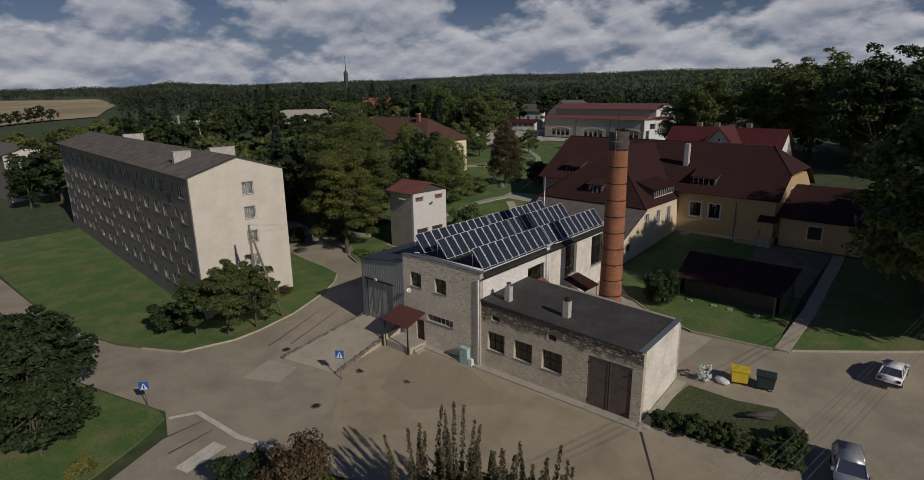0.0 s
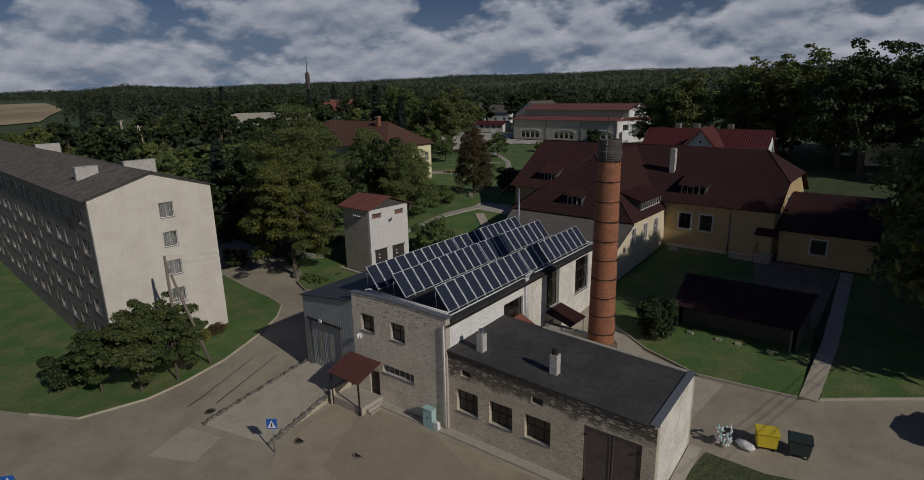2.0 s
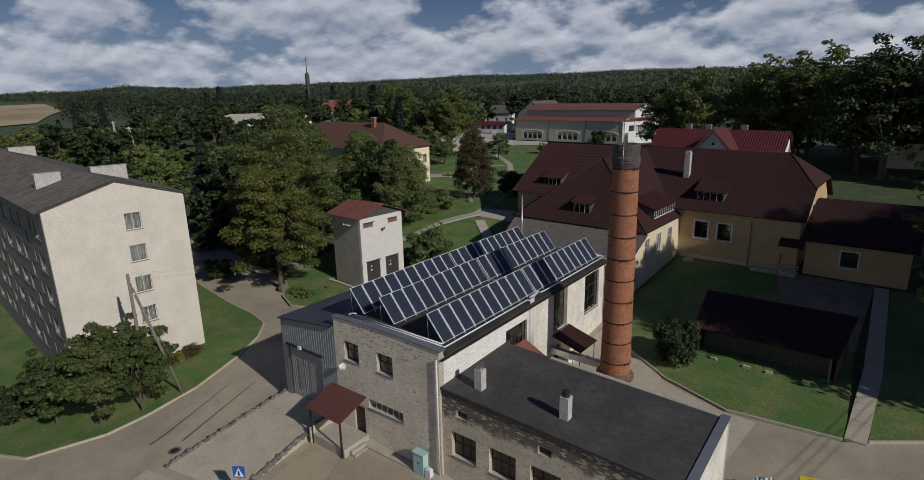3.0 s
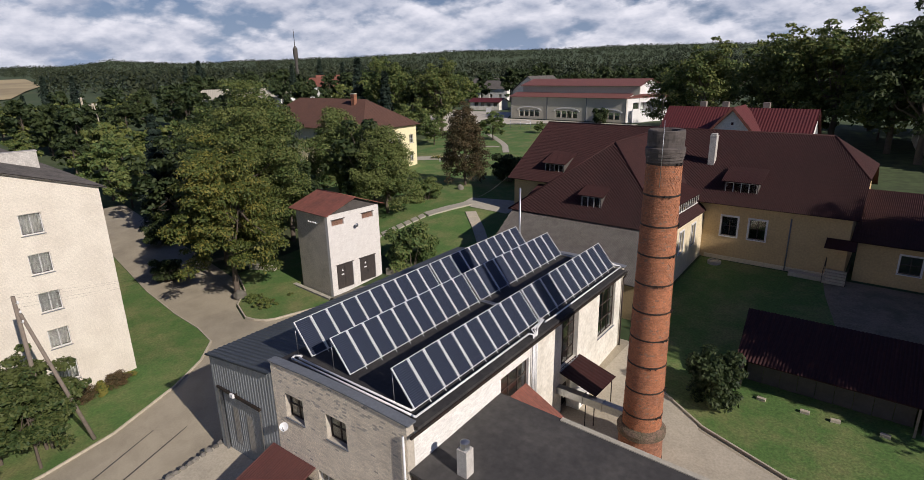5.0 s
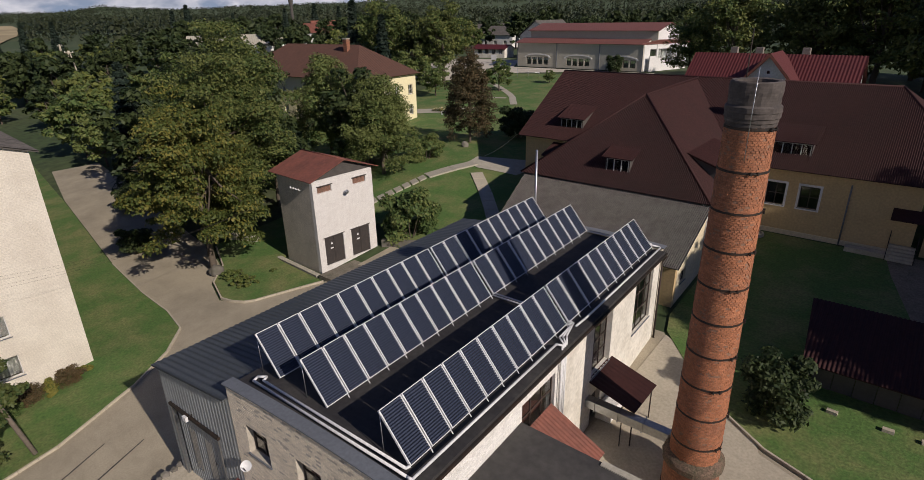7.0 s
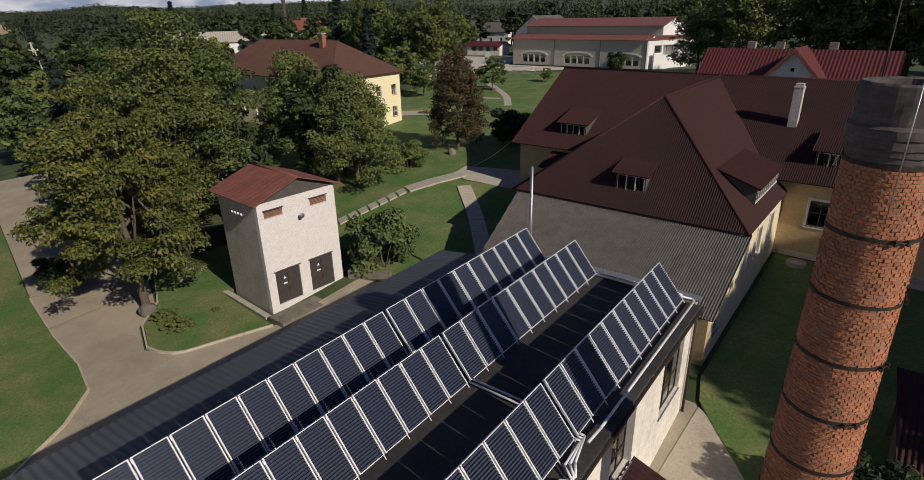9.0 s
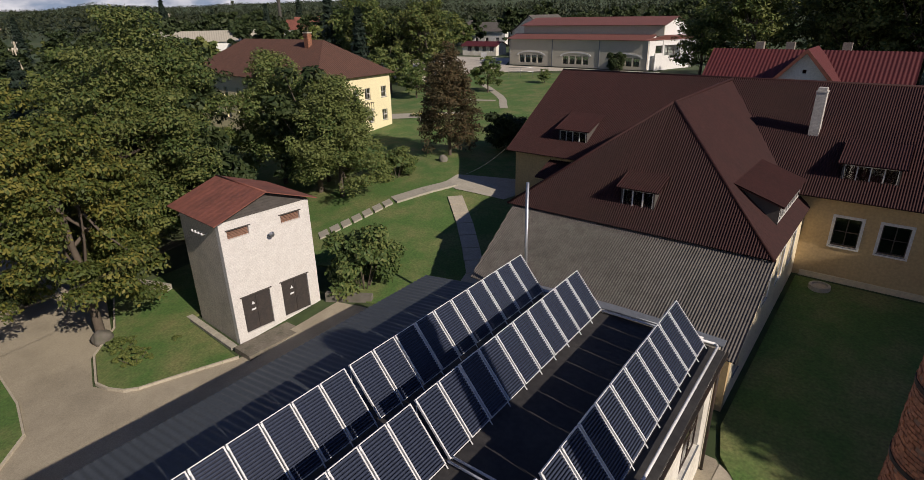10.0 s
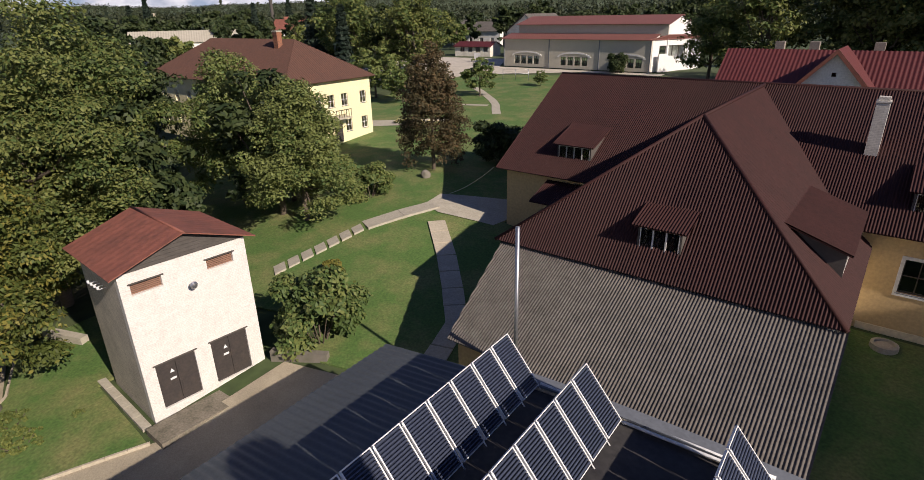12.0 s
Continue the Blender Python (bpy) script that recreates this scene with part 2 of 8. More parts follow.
M = {
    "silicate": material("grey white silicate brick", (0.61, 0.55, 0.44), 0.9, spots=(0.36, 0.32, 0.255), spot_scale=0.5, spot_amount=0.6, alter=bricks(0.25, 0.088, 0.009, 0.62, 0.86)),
    "silicate_brick": material("single grey white brick", (0.82, 0.725, 0.57), 0.92, spots=(0.56, 0.48, 0.365), spot_scale=0.7, spot_amount=0.6, grain=14, grain_amount=0.22, bump=0.5, island=0.09, alter=eroded(7.3, 10.6, (0.2, 0.165, 0.125), False)),
    "pale_brick": material("single limewashed brick", (0.80, 0.785, 0.73), 0.92, spots=(0.6, 0.57, 0.51), spot_scale=0.6, spot_amount=0.5, grain=14, grain_amount=0.15, island=0.09),
    "joint": material("grey lime mortar", (0.5, 0.45, 0.37), 0.95, spots=(0.3, 0.27, 0.215), spot_scale=0.8),
    "annex_wall": material("plastered brick with bare sooty courses", (0.62, 0.545, 0.405), 0.92, spots=(0.42, 0.365, 0.27), spot_scale=0.5, spot_amount=0.55, alter=eroded(4.9, 6.4, (0.11, 0.085, 0.062))),
    "maroon": material("maroon painted sheet", (0.10, 0.032, 0.025), 0.7, spots=(0.07, 0.026, 0.021), spot_scale=1.2),
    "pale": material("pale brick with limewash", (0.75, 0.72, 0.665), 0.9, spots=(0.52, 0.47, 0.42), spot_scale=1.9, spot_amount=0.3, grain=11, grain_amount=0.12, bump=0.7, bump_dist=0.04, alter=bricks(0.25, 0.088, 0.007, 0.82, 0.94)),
    "annex_brick": material("stained pale brick", (0.72, 0.635, 0.48), 0.93, spots=(0.46, 0.39, 0.285), spot_scale=0.55, spot_amount=0.65, grain=9, grain_amount=0.25, bump=0.6, island=0.09, alter=eroded(3.9, 6.3, (0.15, 0.12, 0.09), False)),
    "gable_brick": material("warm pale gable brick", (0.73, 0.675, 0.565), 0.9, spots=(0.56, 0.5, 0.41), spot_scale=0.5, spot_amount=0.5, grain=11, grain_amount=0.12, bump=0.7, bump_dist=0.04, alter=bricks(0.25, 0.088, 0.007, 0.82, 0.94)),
    "facade": material("darker brown grey brick", (0.30, 0.258, 0.215), 0.92, spots=(0.19, 0.162, 0.135), alter=bricks(0.25, 0.088, 0.009, 0.7, 0.85)),
    "plaster": material("stained pale plinth and sun-brightened ochre plaster", (0.77, 0.735, 0.64), 0.92, spots=(0.46, 0.425, 0.34), spot_scale=0.6, spot_amount=0.65, grain=5),
    "ochre": material("ochre plaster", (0.55, 0.40, 0.205), 0.92, spots=(0.42, 0.30, 0.155), spot_scale=0.4, spot_amount=0.5, grain=6),
    # sunlight painted into the wing's side wall; the plinth is pale by itself
    "cream": material("pale plinth and sun-brightened ochre plaster", (0.72, 0.62, 0.42), 0.92, spots=(0.56, 0.47, 0.31), spot_scale=0.5, spot_amount=0.5, grain=6),
    "yellow": material("light yellow plaster", (0.83, 0.745, 0.46), 0.9, spots=(0.74, 0.66, 0.4), spot_amount=0.4),
    "white": material("white plaster", (0.78, 0.77, 0.73), 0.9, spots=(0.64, 0.63, 0.59), spot_amount=0.35),
    "hall": material("pale grey rendered wall", (0.52, 0.49, 0.40), 0.9, spots=(0.42, 0.4, 0.32), spot_amount=0.3),
    "redbrick": material("red chimney brick", (0.38, 0.16, 0.085), 0.9, spots=(0.22, 0.12, 0.085), spot_scale=0.8, spot_amount=0.75, grain=9, grain_amount=0.35, bump=0.5, alter=bricks(0.27, 0.08, 0.011, 0.75, 0.6, 1.0, 1.0)),
    "mortar": material("grey brown mortar", (0.29, 0.165, 0.105), 0.95, spots=(0.19, 0.11, 0.075), spot_scale=1.2, grain=12, grain_amount=0.3),
    "soot": material("sooty brick", (0.12, 0.10, 0.088), 0.92, spots=(0.06, 0.052, 0.048), spot_scale=1.2, spot_amount=0.8, alter=bricks(0.27, 0.08, 0.011, 0.8, 0.7, 1.0, 0.9)),
    "whitebrick": material("whitewashed flue brick", (0.62, 0.59, 0.53), 0.9, spots=(0.36, 0.32, 0.28), spot_scale=1.5, alter=bricks(0.25, 0.088, 0.01, 0.7, 0.85)),
    "brick": material("single red brick", (0.42, 0.17, 0.082), 0.92, spots=(0.27, 0.12, 0.068), spot_scale=1.0, spot_amount=0.8, grain=22, grain_amount=0.35, bump=0.6, island=0.17),
    "brown_roof": material("brown painted corrugated roof", (0.043, 0.0146, 0.0126), 0.72, spec=0.25, spots=(0.031, 0.012, 0.0105), spot_scale=0.5, spot_amount=0.6, grain=4, grain_amount=0.2, bump=0.1),
    "tile_roof": material("brown tiled roof", (0.1, 0.047, 0.031), 0.8, spots=(0.072, 0.037, 0.026), spot_scale=0.6, grain=5, grain_amount=0.25),
    "red_roof": material("red painted metal roof", (0.098, 0.0165, 0.0155), 0.6, spots=(0.074, 0.0145, 0.0138), grain=3),
    "rust_roof": material("red brown tin roof", (0.25, 0.09, 0.06), 0.65, spots=(0.14, 0.06, 0.042), spot_scale=0.8, spot_amount=0.7, grain=4),
    "pink_roof": material("faded red brown sheet roof", (0.2, 0.08, 0.064), 0.65, spots=(0.16, 0.067, 0.055), grain=3),
    "old_slate": material("dark weathered roof sheet", (0.13, 0.116, 0.10), 0.9, spots=(0.055, 0.05, 0.044), spot_scale=0.9, spot_amount=0.8, grain=5, grain_amount=0.3),
    "slate": material("weathered grey corrugated sheet", (0.128, 0.114, 0.098), 0.9, spots=(0.06, 0.054, 0.046), spot_scale=1.3, spot_amount=0.6, grain=9, grain_amount=0.25),
    "tar": material("black roofing felt", (0.05, 0.047, 0.044), 0.8, spots=(0.105, 0.097, 0.085), spot_scale=0.5, spot_amount=0.5, grain=3, grain_amount=0.25),
    "roof_felt": material("black roofing felt with worn patches", (0.03, 0.028, 0.028), 0.75, spots=(0.075, 0.07, 0.06), spot_scale=0.45, spot_amount=0.6, grain=5, grain_amount=0.3),
    "dark_sheet": material("grey profiled steel", (0.294, 0.315, 0.315), 0.55, metal=0.2, spots=(0.165, 0.178, 0.178), spot_amount=0.4, bump=0.05),
    "blue_sheet": material("blue grey profiled steel roof", (0.08, 0.092, 0.1), 0.5, metal=0.2, spots=(0.055, 0.064, 0.07), spot_amount=0.5, bump=0.05),
    "zinc": material("dull galvanised steel", (0.45, 0.46, 0.47), 0.38, metal=0.9, spots=(0.33, 0.34, 0.35), spot_amount=0.5, bump=0.05),
    "lead": material("blue grey flashing", (0.19, 0.205, 0.22), 0.6, metal=0.2, spots=(0.145, 0.155, 0.165)),
    "iron": material("dark iron", (0.04, 0.035, 0.03), 0.7, metal=0.5, spots=(0.09, 0.045, 0.025), spot_scale=2),
    "rustgate": material("rusty brown steel gate", (0.165, 0.13, 0.11), 0.75, metal=0.2, spots=(0.08, 0.05, 0.04), spot_scale=1.2),
    "whitepipe": material("white lagged pipe", (0.75, 0.75, 0.73), 0.45, spots=(0.6, 0.6, 0.58)),
    "absorber": material("dark blue absorber", (0.012, 0.018, 0.035), 0.35, spots=(0.01, 0.014, 0.028), bump=0),
    "tube": material("blue black glass tube", (0.052, 0.062, 0.092), 0.2, spots=(0.036, 0.046, 0.07), bump=0, spec=0.9),
    "concrete": material("worn concrete", (0.48, 0.425, 0.32), 0.92, spots=(0.32, 0.28, 0.207), spot_scale=0.7),
    "bright_slab": material("bleached concrete", (0.7, 0.65, 0.53), 0.92, spots=(0.46, 0.42, 0.33), spot_scale=1.4, spot_amount=0.6, grain=10, grain_amount=0.25),
    "slab": material("pale concrete slab", (0.44, 0.405, 0.32), 0.92, spots=(0.31, 0.285, 0.225), spot_scale=1.2),
    "old_concrete": material("stained weathered concrete", (0.21, 0.185, 0.14), 0.95, spots=(0.09, 0.085, 0.055), spot_scale=0.9, spot_amount=0.9, grain=10, grain_amount=0.3, bump=0.5),
    "moss_ledge": material("mossy crumbled brick", (0.17, 0.115, 0.08), 0.95, spots=(0.07, 0.07, 0.04), spot_scale=3, spot_amount=0.9, grain=16, grain_amount=0.5, bump=0.9, bump_dist=0.04),
    "rubble": material("mossy rubble stone", (0.2, 0.18, 0.15), 0.95, spots=(0.09, 0.1, 0.05), spot_scale=2, island=0.3),
    "asphalt": material("old dusty asphalt", (0.4, 0.348, 0.25), 0.95, spots=(0.27, 0.235, 0.168), spot_scale=0.28, spot_amount=0.8, grain=14, grain_amount=0.18),
    "dirt": material("trodden brown earth", (0.25, 0.2, 0.14), 0.97, spots=(0.13, 0.115, 0.07), spot_scale=0.5, spot_amount=0.9, grain=9, grain_amount=0.3, bump=0.5, bump_dist=0.04),
    "yard": material("dusty paved yard", (0.41, 0.345, 0.23), 0.95, spots=(0.28, 0.236, 0.157), spot_scale=0.3, spot_amount=0.8, grain=14, grain_amount=0.18),
    "patch": material("pale sand and dust", (0.56, 0.51, 0.42), 0.95, spots=(0.3, 0.265, 0.21), spot_scale=0.6),
    "grass": material("mown lawn", (0.078, 0.152, 0.032), 0.95, spots=(0.19, 0.195, 0.07), spot_scale=0.33, spot_amount=0.95, grain=7, grain_amount=0.32, bump=0.6, bump_dist=0.05),
    "rough_grass": material("rough dry grass", (0.075, 0.088, 0.032), 0.95, spots=(0.045, 0.07, 0.022), spot_scale=0.8, spot_amount=0.8, grain=6, grain_amount=0.5, bump=0.8, bump_dist=0.1),
    "dark_patch": material("slightly darker asphalt", (0.35, 0.296, 0.2), 0.95, spots=(0.25, 0.21, 0.14), spot_scale=0.3),
    "meadow": material("meadow and undergrowth", (0.045, 0.075, 0.022), 0.95, spots=(0.075, 0.09, 0.035), spot_scale=0.03, spot_amount=0.9, grain=0.8, grain_amount=0.4),
    "field": material("ripe stubble field", (0.46, 0.37, 0.2), 0.95, spots=(0.2, 0.15, 0.085), spot_scale=0.006, spot_amount=0.9),
    "woodland": leafy("far woodland", (0.017, 0.028, 0.017), (0.045, 0.055, 0.026), 0.5, 0.012),
    "leaf": leafy("green leaves", (0.074, 0.113, 0.031), (0.16, 0.178, 0.051)),
    "leaf_linden": leafy("fresh green linden leaves", (0.088, 0.138, 0.04), (0.168, 0.198, 0.06)),
    "leaf_light": leafy("sunlit willow green leaves", (0.1, 0.135, 0.035), (0.17, 0.19, 0.05)),
    "leaf_dark": leafy("dark green leaves", (0.030, 0.050, 0.018), (0.056, 0.076, 0.026)),
    "leaf_gold": leafy("green and yellowing leaves", (0.088, 0.116, 0.027), (0.2, 0.183, 0.04), 0.55),
    "blossom": leafy("yellow blooms", (0.55, 0.42, 0.08), (0.7, 0.6, 0.35), 0.5),
    "leaf_mid": leafy("deep green leaves", (0.046, 0.076, 0.023), (0.098, 0.118, 0.035)),
    "leaf_copper": leafy("copper leaves", (0.075, 0.066, 0.03), (0.13, 0.088, 0.042), 0.5),
    "leaf_twig": leafy("thin grey brown leaves", (0.1, 0.092, 0.05), (0.16, 0.135, 0.075), 0.5),
    "needles": leafy("blue green needles", (0.017, 0.031, 0.021), (0.032, 0.05, 0.033)),
    "bark": material("grey brown bark", (0.12, 0.095, 0.07), 0.95, spots=(0.07, 0.055, 0.04), spot_scale=3, grain=20),
    "pole": material("weathered timber pole", (0.22, 0.18, 0.14), 0.9, spots=(0.13, 0.11, 0.09), spot_scale=3),
    "board": material("grey boarding", (0.09, 0.08, 0.07), 0.9, spots=(0.05, 0.045, 0.04), spot_scale=2),
    "frame_white": material("white window frame", (0.72, 0.71, 0.68), 0.6, spots=(0.55, 0.53, 0.5), spot_scale=3),
    "frame_dark": material("dark brown window frame", (0.07, 0.05, 0.038), 0.6, spots=(0.045, 0.033, 0.025), spot_scale=3),
    "door_dark": material("dark painted steel door", (0.045, 0.038, 0.035), 0.6, spots=(0.07, 0.055, 0.045), spot_scale=2),
    "curtain": material("pale curtain", (0.68, 0.65, 0.6), 0.95, spots=(0.36, 0.34, 0.3), spot_scale=1.5),
    "louvre": material("rusty vent grille", (0.27, 0.15, 0.1), 0.8, spots=(0.18, 0.1, 0.07), spot_scale=2),
    "paint_white": material("white car paint", (0.8, 0.8, 0.78), 0.25, spots=(0.74, 0.74, 0.72), bump=0),
    "paint_silver": material("silver car paint", (0.5, 0.51, 0.52), 0.28, metal=0.5, spots=(0.46, 0.47, 0.48), bump=0),
    "rubber": material("black rubber", (0.02, 0.02, 0.02), 0.85),
    "plastic_yellow": material("yellow plastic", (0.72, 0.56, 0.03), 0.5, spots=(0.6, 0.46, 0.03)),
    "plastic_dark": material("dark green plastic", (0.03, 0.045, 0.04), 0.55, spots=(0.05, 0.06, 0.055)),
    "turquoise": material("pale turquoise steel", (0.42, 0.62, 0.58), 0.5, spots=(0.34, 0.5, 0.47)),
    "sign_blue": material("blue sign sheet", (0.03, 0.13, 0.5), 0.4, bump=0),
    "sign_white": material("white sign sheet", (0.8, 0.8, 0.78), 0.4, bump=0),
    "sign_black": material("black sign paint", (0.02, 0.02, 0.02), 0.5, bump=0),
}
glass = bpy.data.materials.new("window glass")
glass.use_nodes = True
g_b = glass.node_tree.nodes["Principled BSDF"]
g_b.inputs["Base Color"].default_value = (0.85, 0.88, 0.88, 1)
g_b.inputs["Roughness"].default_value, g_b.inputs["Transmission Weight"].default_value = 0.03, 1.0
M["glass"] = glass


# ---- building helpers ----
def box(bm, x0, x1, y0, y1, z0, z1, m=None):
    v = [bm.verts.new(Vector(p) if m is None else m @ Vector(p)) for p in ((x0, y0, z0), (x1, y0, z0), (x1, y1, z0), (x0, y1, z0), (x0, y0, z1), (x1, y0, z1), (x1, y1, z1), (x0, y1, z1))]
    for f in ((3, 2, 1, 0), (4, 5, 6, 7), (0, 1, 5, 4), (1, 2, 6, 5), (2, 3, 7, 6), (3, 0, 4, 7)):
        bm.faces.new([v[i] for i in f])
    return v


def tube(bm, a, b, r0, r1=None, sides=8, cap=True):
    """A round bar from a to b."""
    a, b = Vector(a), Vector(b)
    r1 = r0 if r1 is None else r1
    q = (b - a).to_track_quat("Z", "Y")
    rings = []
    for p, r in ((a, r0), (b, r1)):
        rings.append([bm.verts.new(p + q @ Vector((r * math.cos(2 * math.pi * i / sides), r * math.sin(2 * math.pi * i / sides), 0))) for i in range(sides)])
    for i in range(sides):
        j = (i + 1) % sides
        bm.faces.new((rings[0][i], rings[0][j], rings[1][j], rings[1][i])).smooth = True
    if cap:
        bm.faces.new(rings[0][::-1])
        bm.faces.new(rings[1])


def lathe(bm, profile, sides=24, centre=(0, 0, 0)):
    """A turned body from (radius, height) pairs."""
    c, last = Vector(centre), None
    for r, z in profile:
        ring = [bm.verts.new(c + Vector((r * math.cos(2 * math.pi * i / sides), r * math.sin(2 * math.pi * i / sides), z))) for i in range(sides)]
        if last:
            for i in range(sides):
                j = (i + 1) % sides
                bm.faces.new((last[i], last[j], ring[j], ring[i]))
        last = ring


def flat(bm, points):
    return bm.faces.new([bm.verts.new(p) for p in points])


def slab(bm, points, up):
    """A solid plate: a polygon and the same polygon moved by up."""
    a = [bm.verts.new(p) for p in points]
    b = [bm.verts.new(Vector(p) + Vector(up)) for p in points]
    bm.faces.new(a[::-1])
    bm.faces.new(b)
    for i in range(len(a)):
        j = (i + 1) % len(a)
        bm.faces.new((a[i], a[j], b[j], b[i]))


def mesh_of(bm, name, mat, smooth=False):
    bmesh.ops.recalc_face_normals(bm, faces=bm.faces)
    me = bpy.data.meshes.new(name)
    bm.to_mesh(me)
    bm.free()
    me.materials.append(M[mat])
    if smooth:
        me.polygons.foreach_set("use_smooth", [True] * len(me.polygons))
    return me


def thing(name, label, category, m=None, group="", kind=""):
    """A thing: an Empty at its base that parents its parts."""
    e = new(name)
    e.empty_display_size = 0.2
    e.matrix_basis = m or Matrix()
    return tagged(e, label, category, group, kind)


def part(name, bm, mat, parent, label="", m=None, smooth=False):
    """Links a bmesh, or a mesh that is there already, as one part under a thing or a part."""
    me = mesh_of(bm, name, mat, smooth) if isinstance(bm, bmesh.types.BMesh) else bm
    ob = new(name, me)
    ob.parent = parent
    if m:
        ob.matrix_basis = m
    return tagged(ob, label)


def single(name, bm, mat, label, category, m=None, group="", kind="", smooth=False):
    """A thing of one mesh."""
    me = mesh_of(bm, name, mat, smooth) if isinstance(bm, bmesh.types.BMesh) else bm
    ob = new(name, me)
    if m:
        ob.matrix_basis = m
    return tagged(ob, label, category, group, kind)


def plate(bm, m, length, height, y0, y1, openings, top=None):
    """A plate along local x and z from y0 to y1, with openings (x0, x1, z0, z1) through it; top(x): its upper edge."""
    xs = sorted({0, length, *[o[i] for o in openings for i in (0, 1)], *([length * k / 12 for k in range(13)] if top else [])})
    zs = sorted({0, height, *[o[i] for o in openings for i in (2, 3)]})
    full = {}
    for i in range(len(xs) - 1):
        for k in range(len(zs) - 1):
            cx, cz = (xs[i] + xs[i + 1]) / 2, (zs[k] + zs[k + 1]) / 2
            full[i, k] = not any(o[0] < cx < o[1] and o[2] < cz < o[3] for o in openings)
    cache = {}

    def v(i, k, y):
        if (i, k, y) not in cache:
            z = top(xs[i]) if top and k == len(zs) - 1 else min(zs[k], top(xs[i])) if top else zs[k]
            cache[i, k, y] = bm.verts.new(m @ Vector((xs[i], y, z)))
        return cache[i, k, y]

    for (i, k), f in full.items():
        if not f:
            continue
        bm.faces.new((v(i, k, y0), v(i + 1, k, y0), v(i + 1, k + 1, y0), v(i, k + 1, y0)))
        bm.faces.new((v(i, k, y1), v(i, k + 1, y1), v(i + 1, k + 1, y1), v(i + 1, k, y1)))
        for (di, dk), (a, b) in (((-1, 0), ((i, k), (i, k + 1))), ((1, 0), ((i + 1, k + 1), (i + 1, k))), ((0, -1), ((i + 1, k), (i, k))), ((0, 1), ((i, k + 1), (i + 1, k + 1)))):
            if not full.get((i + di, k + dk), False):
                bm.faces.new((v(*a, y0), v(*b, y0), v(*b, y1), v(*a, y1)))


def wall(parent, m, length, height, thick, openings, mat, name="wall", label="", top=None):
    """A wall along local x, outer face towards local -y, with openings through it."""
    bm = bmesh.new()
    plate(bm, m, length, height, 0, thick, openings, top)
    return part(name, bm, mat, parent, label)


def ribbon(bm, xs, heights, y0, y1, thick):
    """A bent plate: its upper side follows heights over xs, from y0 to y1."""
    rows = [[bm.verts.new((x, y, z - d)) for x, z in zip(xs, heights)] for y in (y0, y1) for d in (0, thick)]
    for i in range(len(xs) - 1):
        for p, q in ((0, 2), (3, 1), (1, 0), (2, 3)):
            bm.faces.new((rows[p][i], rows[p][i + 1], rows[q][i + 1], rows[q][i]))
    for i in (0, len(xs) - 1):
        bm.faces.new((rows[0][i], rows[2][i], rows[3][i], rows[1][i]))


WINDOWS = {}


def window(parent, m, w, h, cols=2, rows=1, mat="frame_white", sill=True, surround=0.0, curtain=False, name="window", bar=0.05, label="", depth=0.14):
    """A window: frame, panes, sill, and a painted surround; lower left corner at m, looking to local -y."""
    key = (round(w, 2), round(h, 2), cols, rows, mat, bar, surround, depth)
    if key not in WINDOWS:
        bm = bmesh.new()
        holes = [(w * i / cols + (bar if i == 0 else bar / 2), w * (i + 1) / cols - (bar if i == cols - 1 else bar / 2), h * k / rows + (bar if k == 0 else bar / 2), h * (k + 1) / rows - (bar if k == rows - 1 else bar / 2)) for i in range(cols) for k in range(rows)]
        plate(bm, Matrix(), w, h, 0, 0.07, holes)
        frame_mesh = mesh_of(bm, name, mat)
        bm = bmesh.new()
        box(bm, 0, w / cols - bar, 0.03, 0.04, 0, h / rows - bar)
        pane = mesh_of(bm, "pane", "glass")
        bm = bmesh.new()
        box(bm, -0.06, w + 0.06, -0.06 - depth, 0.06, -0.05, -0.002)
        ledge = mesh_of(bm, "sill", "lead")
        bm = bmesh.new()
        xs = [bar + (w - 2 * bar) * k / 12 for k in range(13)]
        for j, (p, q) in enumerate(zip(xs, xs[1:])):
            flat(bm, [(p, 0.2 + 0.05 * (j % 2), bar), (q, 0.2 + 0.05 * ((j + 1) % 2), bar), (q, 0.2 + 0.05 * ((j + 1) % 2), h - bar), (p, 0.2 + 0.05 * (j % 2), h - bar)])
        bmesh.ops.remove_doubles(bm, verts=bm.verts, dist=0.001)
        cloth = mesh_of(bm, "curtain", "curtain")
        around = None
        if surround:
            bm = bmesh.new()
            plate(bm, pose(-surround, 0, -surround), w + 2 * surround, h + 2 * surround, -0.19, -0.135, [(surround, w + surround, surround, h + surround)])
            around = mesh_of(bm, "surround", "frame_white")
        WINDOWS[key] = (frame_mesh, pane, ledge, cloth, around)
    f, pane, ledge, cloth, around = WINDOWS[key]
    ob = part(name, f, mat, parent, label, m @ pose(0, depth, 0))
    for i in range(cols):
        for k in range(rows):
            part("pane", pane, "glass", ob, "", pose(w * i / cols + bar / 2, 0, h * k / rows + bar / 2))
    if sill:
        part("sill", ledge, "lead", ob)
    if curtain:
        part("curtain", cloth, "curtain", ob)
    if around:
        part("surround", around, "frame_white", ob)
    return ob


